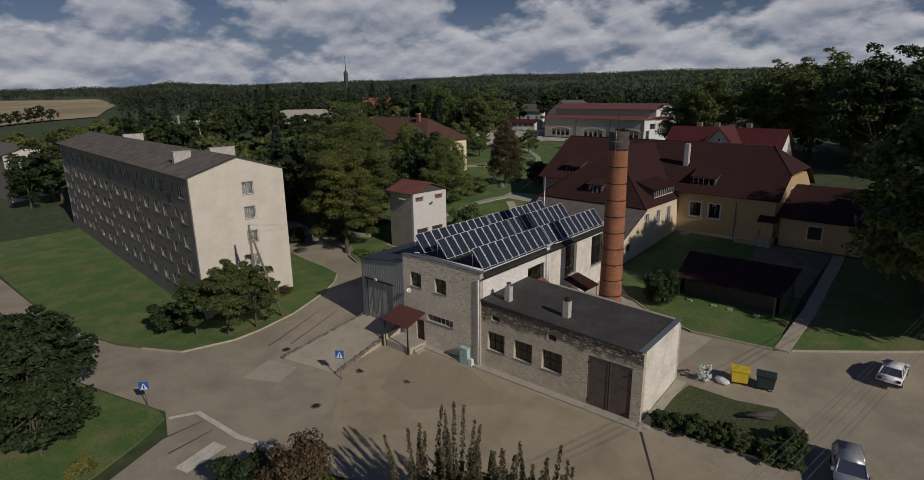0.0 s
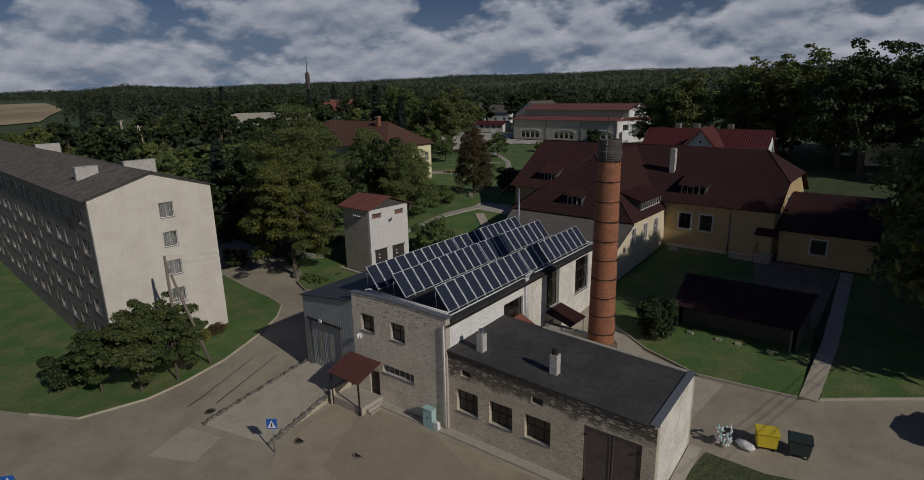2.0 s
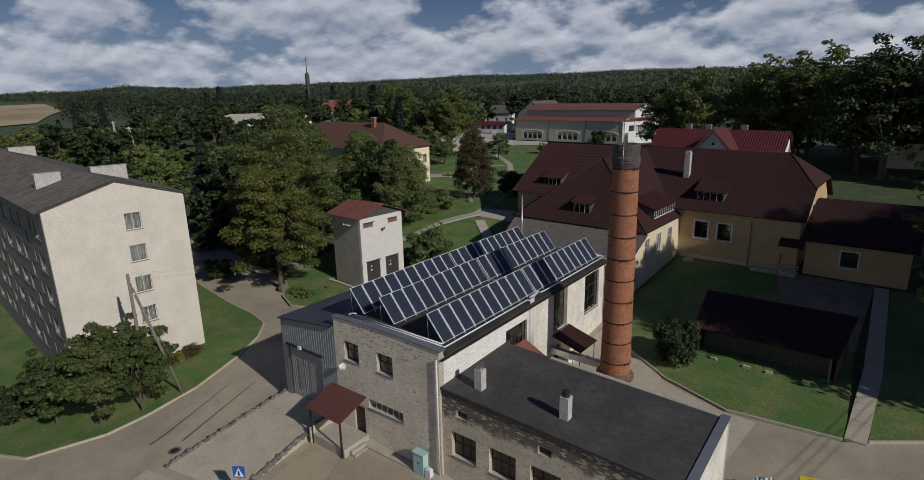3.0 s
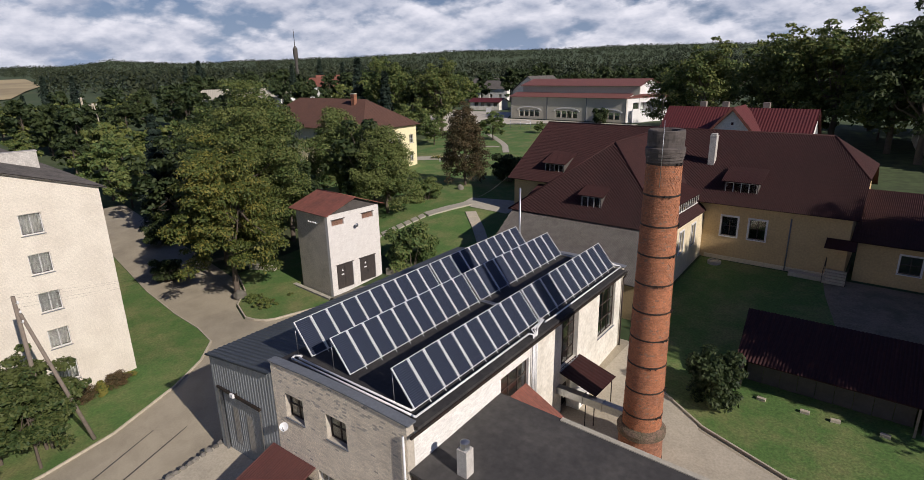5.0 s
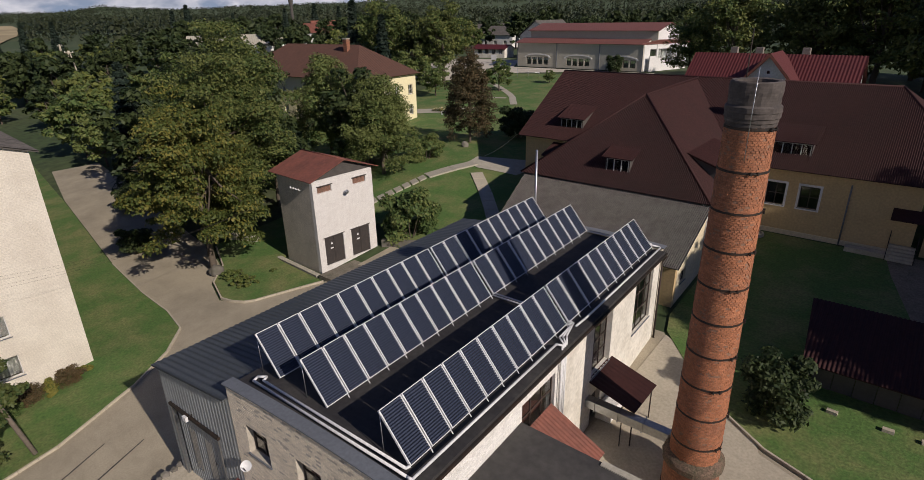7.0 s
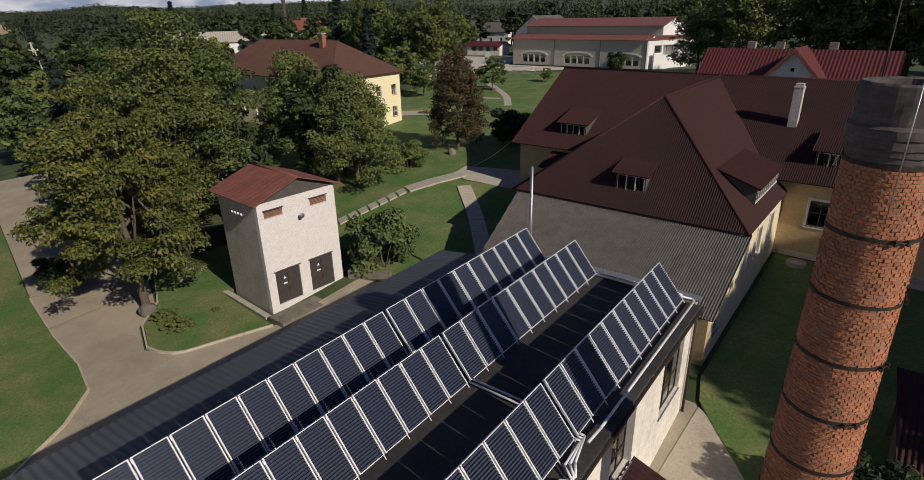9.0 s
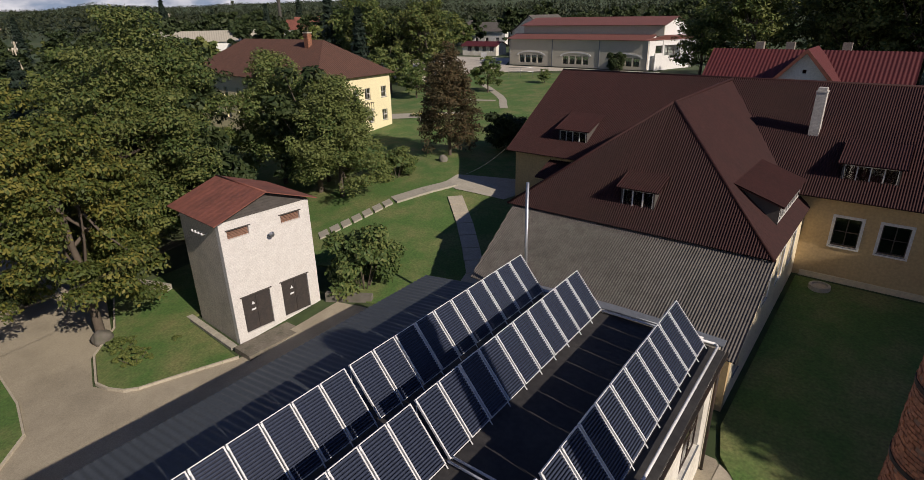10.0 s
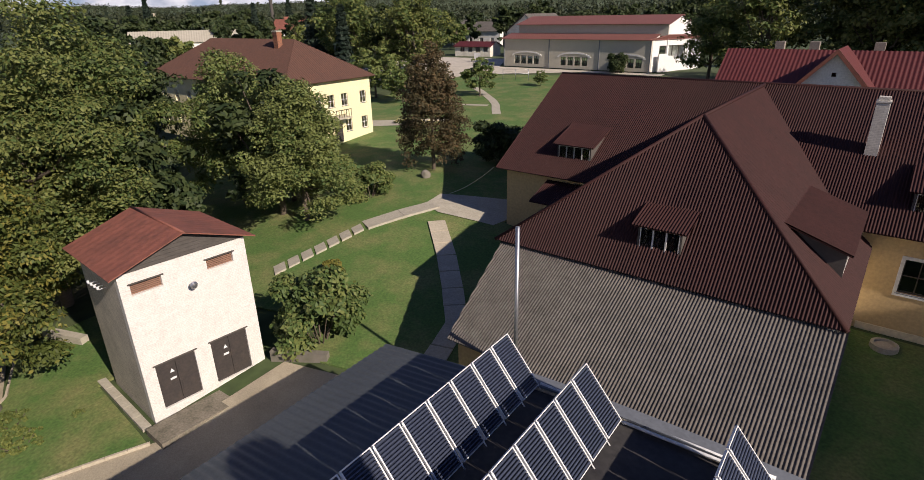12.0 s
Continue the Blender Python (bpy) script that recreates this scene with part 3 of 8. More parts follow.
def corrugated(bm, origin, u, v, shape, pitch=0.18, depth=0.05, lift=0.0, steps=6):
    """A corrugated sheet on a plane: origin, eave direction u, upslope direction v, convex outline in (u, v); waves run upslope."""
    origin, u, v = Vector(origin), Vector(u).normalized(), Vector(v).normalized()
    n = u.cross(v)
    n = n if n.z >= 0 else -n
    us = [p[0] for p in shape]
    count = max(2, int((max(us) - min(us)) / pitch * steps))

    def span(x):
        vs = []
        for i in range(len(shape)):
            (x0, y0), (x1, y1) = shape[i], shape[(i + 1) % len(shape)]
            if abs(x1 - x0) < 1e-9:
                if abs(x - x0) < 1e-6:
                    vs += [y0, y1]
            elif min(x0, x1) - 1e-9 <= x <= max(x0, x1) + 1e-9:
                vs.append(y0 + (y1 - y0) * (x - x0) / (x1 - x0))
        return min(vs), max(vs)

    last = None
    for i in range(count + 1):
        x = min(us) + (max(us) - min(us)) * i / count
        lo, hi = span(x)
        off = n * (lift + depth * (0.5 + 0.5 * math.cos(2 * math.pi * i / steps)))
        pair = [bm.verts.new(origin + u * x + v * q + off) for q in (lo, hi)]
        if last:
            bm.faces.new((last[0], pair[0], pair[1], last[1])).smooth = True
        last = pair
    flat(bm, [origin + u * a + v * b - n * 0.05 for a, b in shape])
    for i in range(len(shape)):
        a, b = shape[i], shape[(i + 1) % len(shape)]
        p, q = origin + u * a[0] + v * a[1], origin + u * b[0] + v * b[1]
        flat(bm, [p - n * 0.05, q - n * 0.05, q + n * (lift + 0.004), p + n * (lift + 0.004)])


def slope(parent, eave0, eave1, top0, top1, mat, name="roof", pitch=0.14, depth=0.06, label=""):
    """A corrugated roof face from its eave (eave0 to eave1) to its upper edge (top0 to top1)."""
    e0, e1, t0, t1 = (Vector(p) for p in (eave0, eave1, top0, top1))
    u = (e1 - e0).normalized()
    v = (t0 - e0) - u * (t0 - e0).dot(u)
    if v.length < 1e-4:
        v = (t1 - e0) - u * (t1 - e0).dot(u)
    v.normalize()
    shape = [((p - e0).dot(u), (p - e0).dot(v)) for p in (e0, e1, t1, t0)]
    if (t1 - t0).length < 1e-3:
        shape = shape[:3]
    bm = bmesh.new()
    corrugated(bm, e0, u, v, shape, pitch, depth)
    ob = part(name, bm, mat, parent, label)
    return ob


# ---- ground ----
def ground_z(x, y):
    """Height of the ground: nearly level in the yard, rising gently to the houses behind, hills far off."""
    a = np.interp(y, [14, 24, 32, 50, 74, 96, 120, 150, 250, 450], [-0.6, -0.3, 0.7, 2.2, 4.2, 6.3, 7.8, 9.4, 9.5, 7.0])
    a -= 0.6 * np.interp(x, [-60, -48], [1, 0]) * np.interp(y, [30, 46], [1, 0])
    a += 1.0 * math.exp(-((x + 86) ** 2 + (y - 87) ** 2) / 450) + 1.7 * math.exp(-((x + 60) / 14) ** 2 - ((y - 73) / 13) ** 2)
    r = math.hypot(x + 20, y - 20)
    if r > 450:
        az = math.degrees(math.atan2(-(x + 20), y - 20))
        hill = np.interp(az, [-60, 5, 22, 27, 33, 40, 47, 52, 58, 64, 67.5, 69.5, 71.5, 73.5, 81, 110], [92, 92, 104, 98, 94, 96, 80, 74, 69, 61, 64, 77, 63, 55, 47, 44])
        hill += 4 * noise.noise(Vector((az * 0.35, 0, 3)))
        a = a + (hill - a) * float(np.interp(r, [450, 1200, 2600], [0, 0.3, 1.0])) * (1 if abs(az) < 120 else 0.3)
    return float(a)


def ground_sheet():
    near_x = list(range(-140, 61, 2))
    near_y = list(range(-40, 201, 2))
    far = [v for v in range(3000, 1000, -125)] + [v for v in range(1000, 229, -70)]
    xs = [-v for v in far] + near_x + [v - 80 for v in reversed(far)]
    ys = [-v for v in far[::3]] + [-160, -90] + near_y + [v for v in reversed(far)]
    xs, ys = sorted(set(xs)), sorted(set(ys))
    verts = [(x, y, ground_z(x, y)) for y in ys for x in xs]
    w = len(xs)
    faces = [(j * w + i, j * w + i + 1, (j + 1) * w + i + 1, (j + 1) * w + i) for j in range(len(ys) - 1) for i in range(w - 1)]
    me = bpy.data.meshes.new("ground")
    me.from_pydata(verts, [], faces)
    me.materials.append(M["meadow"])
    ob = new("ground", me)
    tagged(ob, "rough green meadow and undergrowth rising to low hills", "ground", kind="structure")


def draped(name, outline, mat, lift, label, category, kind="structure", skirt=0.0, cell=2):
    """A sheet with that outline laid over the ground, lift above it; skirt: the depth of its edge."""
    bm = bmesh.new()
    bm.faces.new([bm.verts.new((x, y, 0)) for x, y in outline])
    for axis, vals in ((0, [p[0] for p in outline]), (1, [p[1] for p in outline])):
        a = math.ceil(min(vals) / cell) * cell
        while a < max(vals):
            no = Vector((1, 0, 0)) if axis == 0 else Vector((0, 1, 0))
            bmesh.ops.bisect_plane(bm, geom=bm.verts[:] + bm.edges[:] + bm.faces[:], plane_co=no * a, plane_no=no, dist=0.0005)
            a += cell
    bmesh.ops.triangulate(bm, faces=bm.faces)
    if skirt:
        rim = [e for e in bm.edges if e.is_boundary]
        made = bmesh.ops.extrude_edge_only(bm, edges=rim)["geom"]
        low = {g for g in made if isinstance(g, bmesh.types.BMVert)}
    else:
        low = set()
    for v in bm.verts:
        v.co.z = ground_z(v.co.x, v.co.y) + lift - (skirt if v in low else 0)
    return single(name, bm, mat, label, category, kind=kind)


def kerb(name, line, label="pale worn concrete kerb along the road", width=0.13, height=0.2, mat="concrete", step=1.0):
    """A kerb of stones along a line on the ground; each stone a piece of its own."""
    k = thing(name, label, "kerb", kind="structure")
    pts = []
    for (x0, y0), (x1, y1) in zip(line, line[1:]):
        n = max(1, round(math.hypot(x1 - x0, y1 - y0) / step))
        pts += [(x0 + (x1 - x0) * i / n, y0 + (y1 - y0) * i / n) for i in range(n)]
    pts.append(line[-1])
    for (x0, y0), (x1, y1) in zip(pts, pts[1:]):
        d = Vector((x1 - x0, y1 - y0, 0))
        nrm = Vector((-d.y, d.x, 0)).normalized() * width / 2
        bm = bmesh.new()
        gap = d.normalized() * 0.008
        tops = []
        lo, hi = [], []
        for p, s in (((x0, y0), 1), ((x1, y1), -1)):
            z = ground_z(*p)
            base = Vector((*p, z)) + gap * s
            lo.append((base - nrm - Vector((0, 0, 0.1)), base + nrm - Vector((0, 0, 0.1))))
            hi.append((base - nrm * 0.85 + Vector((0, 0, height)), base + nrm * 0.85 + Vector((0, 0, height))))
        v = [bm.verts.new(p) for p in (lo[0][0], lo[1][0], lo[1][1], lo[0][1], hi[0][0], hi[1][0], hi[1][1], hi[0][1])]
        for f in ((4, 5, 6, 7), (0, 1, 5, 4), (1, 2, 6, 5), (2, 3, 7, 6), (3, 0, 4, 7)):
            bm.faces.new([v[i] for i in f])
        part("kerbstone", bm, mat, k)
    return k


ground_sheet()

# ---- roads, lawns, paths ----
draped("road", [(-140, 2), (-81.9, 7.5), (-54, 8.6), (-48, 10), (-41.9, 11.9), (-38.5, 10.8), (-36, 6), (-36, -30), (-20, -30), (-22, 8), (-30, 13.8), (-28, 15.5), (-10, 22), (6, 26), (8, 60), (-2.9, 51.4), (-9.3, 47.3), (-15.7, 46.6), (-20.3, 48.2), (-24, 50.5), (-27.6, 55), (-37, 55), (-42.5, 54), (-47.5, 55.5), (-51.6, 54.4), (-51.8, 47.6), (-54.7, 42), (-57, 41.2), (-60, 42.2), (-62, 44.2), (-66, 45.5), (-84, 48), (-110, 52), (-112, 46.5), (-96, 43), (-84, 41.1), (-72, 39.2), (-64, 38.4), (-59.2, 38.2), (-55.8, 37.6), (-53.7, 35.6), (-51.9, 32.7), (-50.3, 28), (-49.9, 21.3), (-51.6, 16.9), (-59.1, 13.7), (-69.4, 11), (-81.9, 10.5), (-140, 8)], "asphalt", 0.05, "old dusty grey asphalt road and yard with patches and cracks", "road")
draped("yard", [(-35.6, 23.6), (-28, 16.6), (-10, 23), (4, 27), (2, 31), (-13.3, 31.4), (-27.4, 30.6), (-36.6, 30.2)], "yard", 0.07, "dusty brown paved yard before the boiler house", "yard")
draped("lawn", [(-120, 9.6), (-81.9, 10.6), (-69.4, 11.1), (-59.1, 13.8), (-51.6, 17.0), (-50.0, 21.3), (-50.4, 28), (-52.0, 32.7), (-53.8, 35.6), (-55.9, 37.5), (-59.2, 38.1), (-64, 38.3), (-72, 39.1), (-84, 41), (-96, 42.9), (-118, 46)], "grass", 0.14, "mown green lawn round the apartment block", "lawn", skirt=0.3)
draped("lawn", [(-54.0, 43.3), (-54.3, 42.65), (-54.85, 42.1), (-55.8, 41.7), (-57, 41.5), (-60, 42.5), (-62, 44.5), (-66.5, 46.2), (-66, 56), (-58.5, 56), (-58.5, 47.6), (-53.0, 47.3), (-51.9, 47.2)], "grass", 0.14, "small green lawn beside the transformer tower", "lawn", skirt=0.3)
draped("lawn", [(-24, 51), (-20.3, 48.5), (-15.7, 46.9), (-9.2, 47.6), (-10, 60), (-10.5, 72.9), (-28, 73), (-28, 57), (-27.5, 55.2)], "grass", 0.12, "shaded green lawn between the houses", "lawn", skirt=0.3)
draped("lawn", [(-8.1, 48.2), (-2.9, 51.7), (9, 60.5), (20, 70), (20, 76), (-8.6, 73), (-8.3, 60)], "grass", 0.12, "shaded green lawn beside the concrete path", "lawn", skirt=0.3)
draped("lawn", [(-13.3, 32.7), (-12.6, 38.6), (-9.4, 38.6), (-6.8, 39.3), (-4.9, 37.8), (-4.8, 33.9), (-7.7, 33.3), (-10.1, 32.9)], "rough_grass", 0.12, "rough dry grass plot beside the annex", "lawn", skirt=0.3)
draped("lawn", [(-43, 55.5), (-47.5, 56), (-51.6, 55), (-52, 58), (-58, 56.5), (-66.5, 57), (-78, 58), (-100, 80), (-98, 112), (-100, 133), (-62, 142), (-58, 120), (-50.3, 95), (-50.3, 73.4), (-43.6, 72), (-43.2, 64), (-43.5, 56.5)], "grass", 0.10, "sunny green park lawn behind the tower", "lawn", skirt=0.3)
draped("lawn", [(-37.2, 5.7), (-39.1, 9.1), (-40.9, 11.5), (-42.4, 11.6), (-48, 9.8), (-54, 8.4), (-80, 6), (-80, -30), (-36.6, -30)], "grass", 0.12, "green roadside verge with a crossing sign", "lawn", skirt=0.3)
draped("lawn", [(-21.5, 7.5), (-29.6, 13.4), (-27.5, 15), (-10, 21.5), (6, 25.5), (20, 24), (20, -20), (-19.5, -20)], "grass", 0.12, "roadside grass under the near bushes", "lawn", skirt=0.3)
draped("pavement", [(-22.3, 51.5), (-27.4, 54.8), (-27.6, 44), (-24, 40), (-14.5, 40), (-13.8, 46.5), (-16, 46.4), (-20.4, 48)], "concrete", 0.08, "worn concrete apron round the brick chimney", "pavement")
draped("pavement", [(-17.9, 73.2), (-9.9, 73.2), (-9.9, 59.0), (-13.5, 58.6), (-15.6, 63.5), (-17.2, 69.5)], "dirt", 0.15, "shaded dusty ground between the shelter and the house", "pavement")
draped("field", [(-478, 40), (-474, 95), (-466, 123), (-640, 187), (-740, 211), (-957, 257), (-1016, 152), (-1010, 60), (-760, 30)], "field", 0.8, "ripe golden stubble field beyond the trees", "field", cell=20)
draped("square", [(-128, 120), (-104, 117), (-97, 134), (-80, 142.4), (-64, 142.4), (-64, 144.6), (-100, 144.6), (-108, 160), (-134, 158)], "patch", 0.06, "pale open square before the hall", "square")
kerb("kerb", [(-56, 14.9), (-51.6, 16.95), (-49.95, 21.3), (-50.35, 28), (-51.95, 32.7), (-53.75, 35.6), (-55.85, 37.55), (-59.2, 38.15), (-64, 38.35), (-72, 39.15)])
kerb("kerb", [(-51.9, 47.3), (-53.98, 43.25), (-54.3, 42.6), (-54.9, 42.02), (-55.85, 41.6), (-57, 41.4), (-60, 42.4), (-62, 44.4), (-66, 46)])
kerb("kerb", [(-24, 50.8), (-20.3, 48.35), (-15.7, 46.75), (-9.3, 47.45)])
kerb("kerb", [(-8.1, 48.0), (-2.9, 51.5), (6, 58)])
kerb("kerb", [(-12.5, 32.4), (-10.1, 32.7), (-7.7, 33.1), (-4.8, 33.7), (-4.75, 38)])


def slabs(name, line, width, length, label, gap=0.05, lift=0.17, jitter=0.03, skew=0.0, mat="slab"):
    """A path of single slabs, each its own piece."""
    p = thing(name, label, "path", kind="structure")
    rnd = random.Random(5)
    for (x0, y0), (x1, y1) in zip(line, line[1:]):
        d = Vector((x1 - x0, y1 - y0))
        n = max(1, round(d.length / (length + gap)))
        for i in range(n):
            f = (i + 0.5) / n
            x, y = x0 + d.x * f, y0 + d.y * f
            e = 0.4
            ux, uy = d.normalized()
            slope_u = (ground_z(x + ux * e, y + uy * e) - ground_z(x - ux * e, y - uy * e)) / (2 * e)
            bm = bmesh.new()
            c, hw, hl = Vector((x, y, ground_z(x, y) + lift)), width / 2 * (1 + rnd.uniform(-jitter, jitter)), (d.length / n - gap) / 2
            u3, w3 = Vector((ux, uy, slope_u)), Vector((-uy + skew * ux, ux + skew * uy, 0))
            q = [c - u3 * hl - w3 * hw, c + u3 * hl - w3 * hw, c + u3 * hl + w3 * hw, c - u3 * hl + w3 * hw]
            slab(bm, [a - Vector((0, 0, 0.2)) for a in q], (0, 0, 0.2))
            part("slab", bm, mat, p)
    return p


slabs("stepping_path", [(-60.13, 59.66), (-58.76, 66.93)], 1.2, 0.9, "stepping path of pale concrete slabs on the lawn", gap=0.22, skew=0.35)
slabs("slab_path", [(-58.74, 67.09), (-56.27, 72.49)], 1.6, 3.0, "path of long pale concrete slabs across the lawn", gap=0.02)
slabs("slab_path", [(-54.4, 70.39), (-50.77, 67.18), (-48.07, 64.5), (-45.69, 61.91), (-44.48, 57.86)], 1.3, 1.6, "path of worn concrete slabs in the shade of the roof", gap=0.1, mat="concrete")
slabs("concrete_path", [(-8.7, 47.6), (-8.6, 56.5), (-9.3, 73)], 1.1, 2.2, "straight worn concrete path between the lawns", gap=0.03, mat="concrete")
slabs("pavement_strip", [(-36.4, 31.0), (-27.2, 31.4), (-13.2, 31.9)], 0.7, 1.4, "narrow strip of pale slabs along the boiler house", gap=0.02, lift=0.1)
slabs("pavement_strip", [(-13.1, 31.9), (-13.3, 38.8)], 0.7, 1.4, "narrow strip of pale slabs along the annex end", gap=0.02, lift=0.13)
draped("pavement", [(-57.04, 72.04), (-55.19, 71.52), (-50.55, 72.4), (-50.24, 73.92), (-51.55, 77.2), (-57.26, 74.3)], "slab", 0.16, "pale concrete forecourt at the corner of the house", "pavement")
draped("path", [(-85.94, 86.95), (-77.91, 92.4), (-73.94, 96.92), (-75.97, 97.95), (-79.97, 94.47), (-87.98, 89.49)], "slab", 0.14, "pale path before the yellow house", "path")
def strip(line, width):
    """The outline of a band of that width along a line."""
    left, right = [], []
    for k, (x, y) in enumerate(line):
        (x0, y0), (x1, y1) = line[max(0, k - 1)], line[min(len(line) - 1, k + 1)]
        d = math.hypot(x1 - x0, y1 - y0)
        nx, ny = -(y1 - y0) / d * width / 2, (x1 - x0) / d * width / 2
        left.append((x + nx, y + ny))
        right.append((x - nx, y - ny))
    return left + right[::-1]


draped("path", strip([(-90, 121.5), (-85, 117.6), (-81.8, 114.7), (-78.4, 111.6), (-76.0, 109.0), (-74.0, 106.2), (-72, 103.5)], 1.2), "slab", 0.14, "curved pale garden path", "path")
draped("path", strip([(-84, 106.0), (-80, 106.6), (-76.6, 107.9)], 1.0), "slab", 0.15, "short pale garden path", "path")

# ---- ramp to the shed ----
bm = bmesh.new()
nr = 10
rl = [(-42.8 + 0.35 * k / nr, 22.2 + 9.9 * k / nr) for k in range(nr + 1)]
rr = [(-36.7 - 0.4 * k / nr, 23.8 + 7.6 * k / nr) for k in range(nr + 1)]
rz = [-0.26 + 1.75 * k / nr for k in range(nr + 1)]
low = [[bm.verts.new((*p, z - 2)) for p, z in zip(s, rz)] for s in (rl, rr)]
high = [[bm.verts.new((*p, z)) for p, z in zip(s, rz)] for s in (rl, rr)]
for k in range(nr):
    bm.faces.new((high[0][k], high[1][k], high[1][k + 1], high[0][k + 1]))
    bm.faces.new((low[0][k], high[0][k], high[0][k + 1], low[0][k + 1]))
    bm.faces.new((low[1][k], low[1][k + 1], high[1][k + 1], high[1][k]))
single("ramp", bm, "concrete", "pale worn concrete ramp up to the shed gate", "ramp", kind="structure")


def ramp_edge(side, dx):
    t = thing("ramp_wall", "low crumbling rubble edge of the concrete ramp", "wall", kind="structure")
    rnd = random.Random(int(dx * 10) + 3)
    for k in range(26):
        f = (k + 0.5) / 26
        i = min(int(f * nr), nr - 1)
        g = f * nr - i
        x, y = (side[i][j] + (side[i + 1][j] - side[i][j]) * g for j in (0, 1))
        z = rz[i] + (rz[i + 1] - rz[i]) * g
        b = bmesh.new()
        bmesh.ops.create_icosphere(b, subdivisions=1, radius=1)
        for v in b.verts:
            v.co = Vector((v.co.x * 0.24, v.co.y * 0.3, v.co.z * 0.16)) * rnd.uniform(0.75, 1.2)
        part("stone", b, "rubble", t, m=pose(x + dx, y, z - 0.02, rnd.uniform(-20, 20), rnd.uniform(-20, 20), rnd.uniform(0, 360)))


ramp_edge(rl, 0.05)
ramp_edge(rr, -0.05)

# ---- boiler house ----
BL = pose(-27.25, 31.65, 0, 0, 0, 2.1)
Z0 = -0.8
boiler = thing("boiler_house", "two-storey boiler house of grey white brick and stained plaster", "building", BL)


def roof_top(x):
    return 8.5 + 0.14 * (1 - ((x - 4.475) / 4.475) ** 2)


front_open = [(0.92, 2.27, 5.93 - Z0, 7.28 - Z0), (3.91, 5.26, 5.93 - Z0, 7.28 - Z0), (2.95, 5.95, 3.1 - Z0, 3.75 - Z0), (1.5, 2.5, 0.7 - Z0, 2.9 - Z0)]
wall(boiler, pose(-8.95, 0, Z0), 8.95, 9.25, 0.4, front_open, "joint", top=lambda x: roof_top(x) - Z0 + 0.2)
side_open = [(6.45, 9.15, 4.7 - Z0, 7.4 - Z0), (13.0, 15.2, 4.75 - Z0, 8.0 - Z0), (13.2, 14.3, 1.5 - Z0, 3.7 - Z0), (18.3, 21.0, 4.6 - Z0, 7.9 - Z0)]
wall(boiler, pose(0, 0.402, Z0, 0, 0, 90), 9.9, 8.45 - Z0, 0.4, side_open[:1], "pale", label="white brick side wall")
wall(boiler, pose(0, 10.304, Z0, 0, 0, 90), 12.096, 8.45 - Z0, 0.4, [(a - 9.902, b - 9.902, c, d) for a, b, c, d in side_open[1:]], "plaster", label="stained pale plinth and sun-brightened ochre plaster wall")
wall(boiler, pose(-8.95, 22.402, Z0, 0, 0, -90), 22.0, 8.45 - Z0, 0.4, [], "silicate")
wall(boiler, pose(0, 22.8, Z0, 0, 0, 180), 8.95, 9.25, 0.398, [], "silicate", top=lambda x: roof_top(x) - Z0 + 0.05)
def along(x0, x1, extra, n=14):
    xs = [x0 + (x1 - x0) * k / n for k in range(n + 1)]
    return xs, [roof_top(min(max(x + 8.95, 0), 8.95)) + extra for x in xs]


bm = bmesh.new()
ribbon(bm, *along(-9.1, 0.24, -0.02), 0.41, 22.35, 0.15)
part("roof", bm, "roof_felt", boiler, "black felt roof with worn patches")
for y0, y1, extra in ((-0.08, 0.42, 0.26), (22.38, 22.9, 0.16)):
    bm = bmesh.new()
    ribbon(bm, *along(-9.05, 0.15, extra), y0, y1, 0.06)
    part("coping", bm, "lead", boiler, "blue grey sheet metal coping")
bm = bmesh.new()
box(bm, 0.245, 0.34, -0.1, 22.6, 8.22, 8.34)
part("gutter", bm, "iron", boiler)
window(boiler, pose(-8.03, 0, 5.93), 1.35, 1.35, 2, 2, "frame_dark", depth=0.26)
window(boiler, pose(-5.04, 0, 5.93), 1.35, 1.35, 2, 2, "frame_dark", depth=0.26)
window(boiler, pose(-6.0, 0, 3.1), 3.0, 0.65, 6, 1, "frame_white")
window(boiler, pose(0, 6.852, 4.7, 0, 0, 90), 2.7, 2.7, 3, 3, "frame_dark")
window(boiler, pose(0, 18.702, 4.6, 0, 0, 90), 2.7, 3.3, 3, 3, "frame_dark")
bm = bmesh.new()
box(bm, 0, 1.0, 0.12, 0.18, 0, 2.2)
for k in range(4):
    box(bm, 0.12, 0.88, 0.1, 0.12, 0.15 + 0.5 * k, 0.5 + 0.5 * k)
part("door", bm, "frame_dark", boiler, "dark brown wooden door", pose(-7.45, 0, 0.7))

# side door and a tall window
bm = bmesh.new()
box(bm, -0.3, -0.24, 13.602, 14.702, 1.5, 3.7)
part("side_door", bm, "door_dark", boiler, "dark steel side door")
window(boiler, pose(0, 13.402, 4.75, 0, 0, 90), 2.2, 3.25, 3, 4, "frame_dark", depth=0.28)

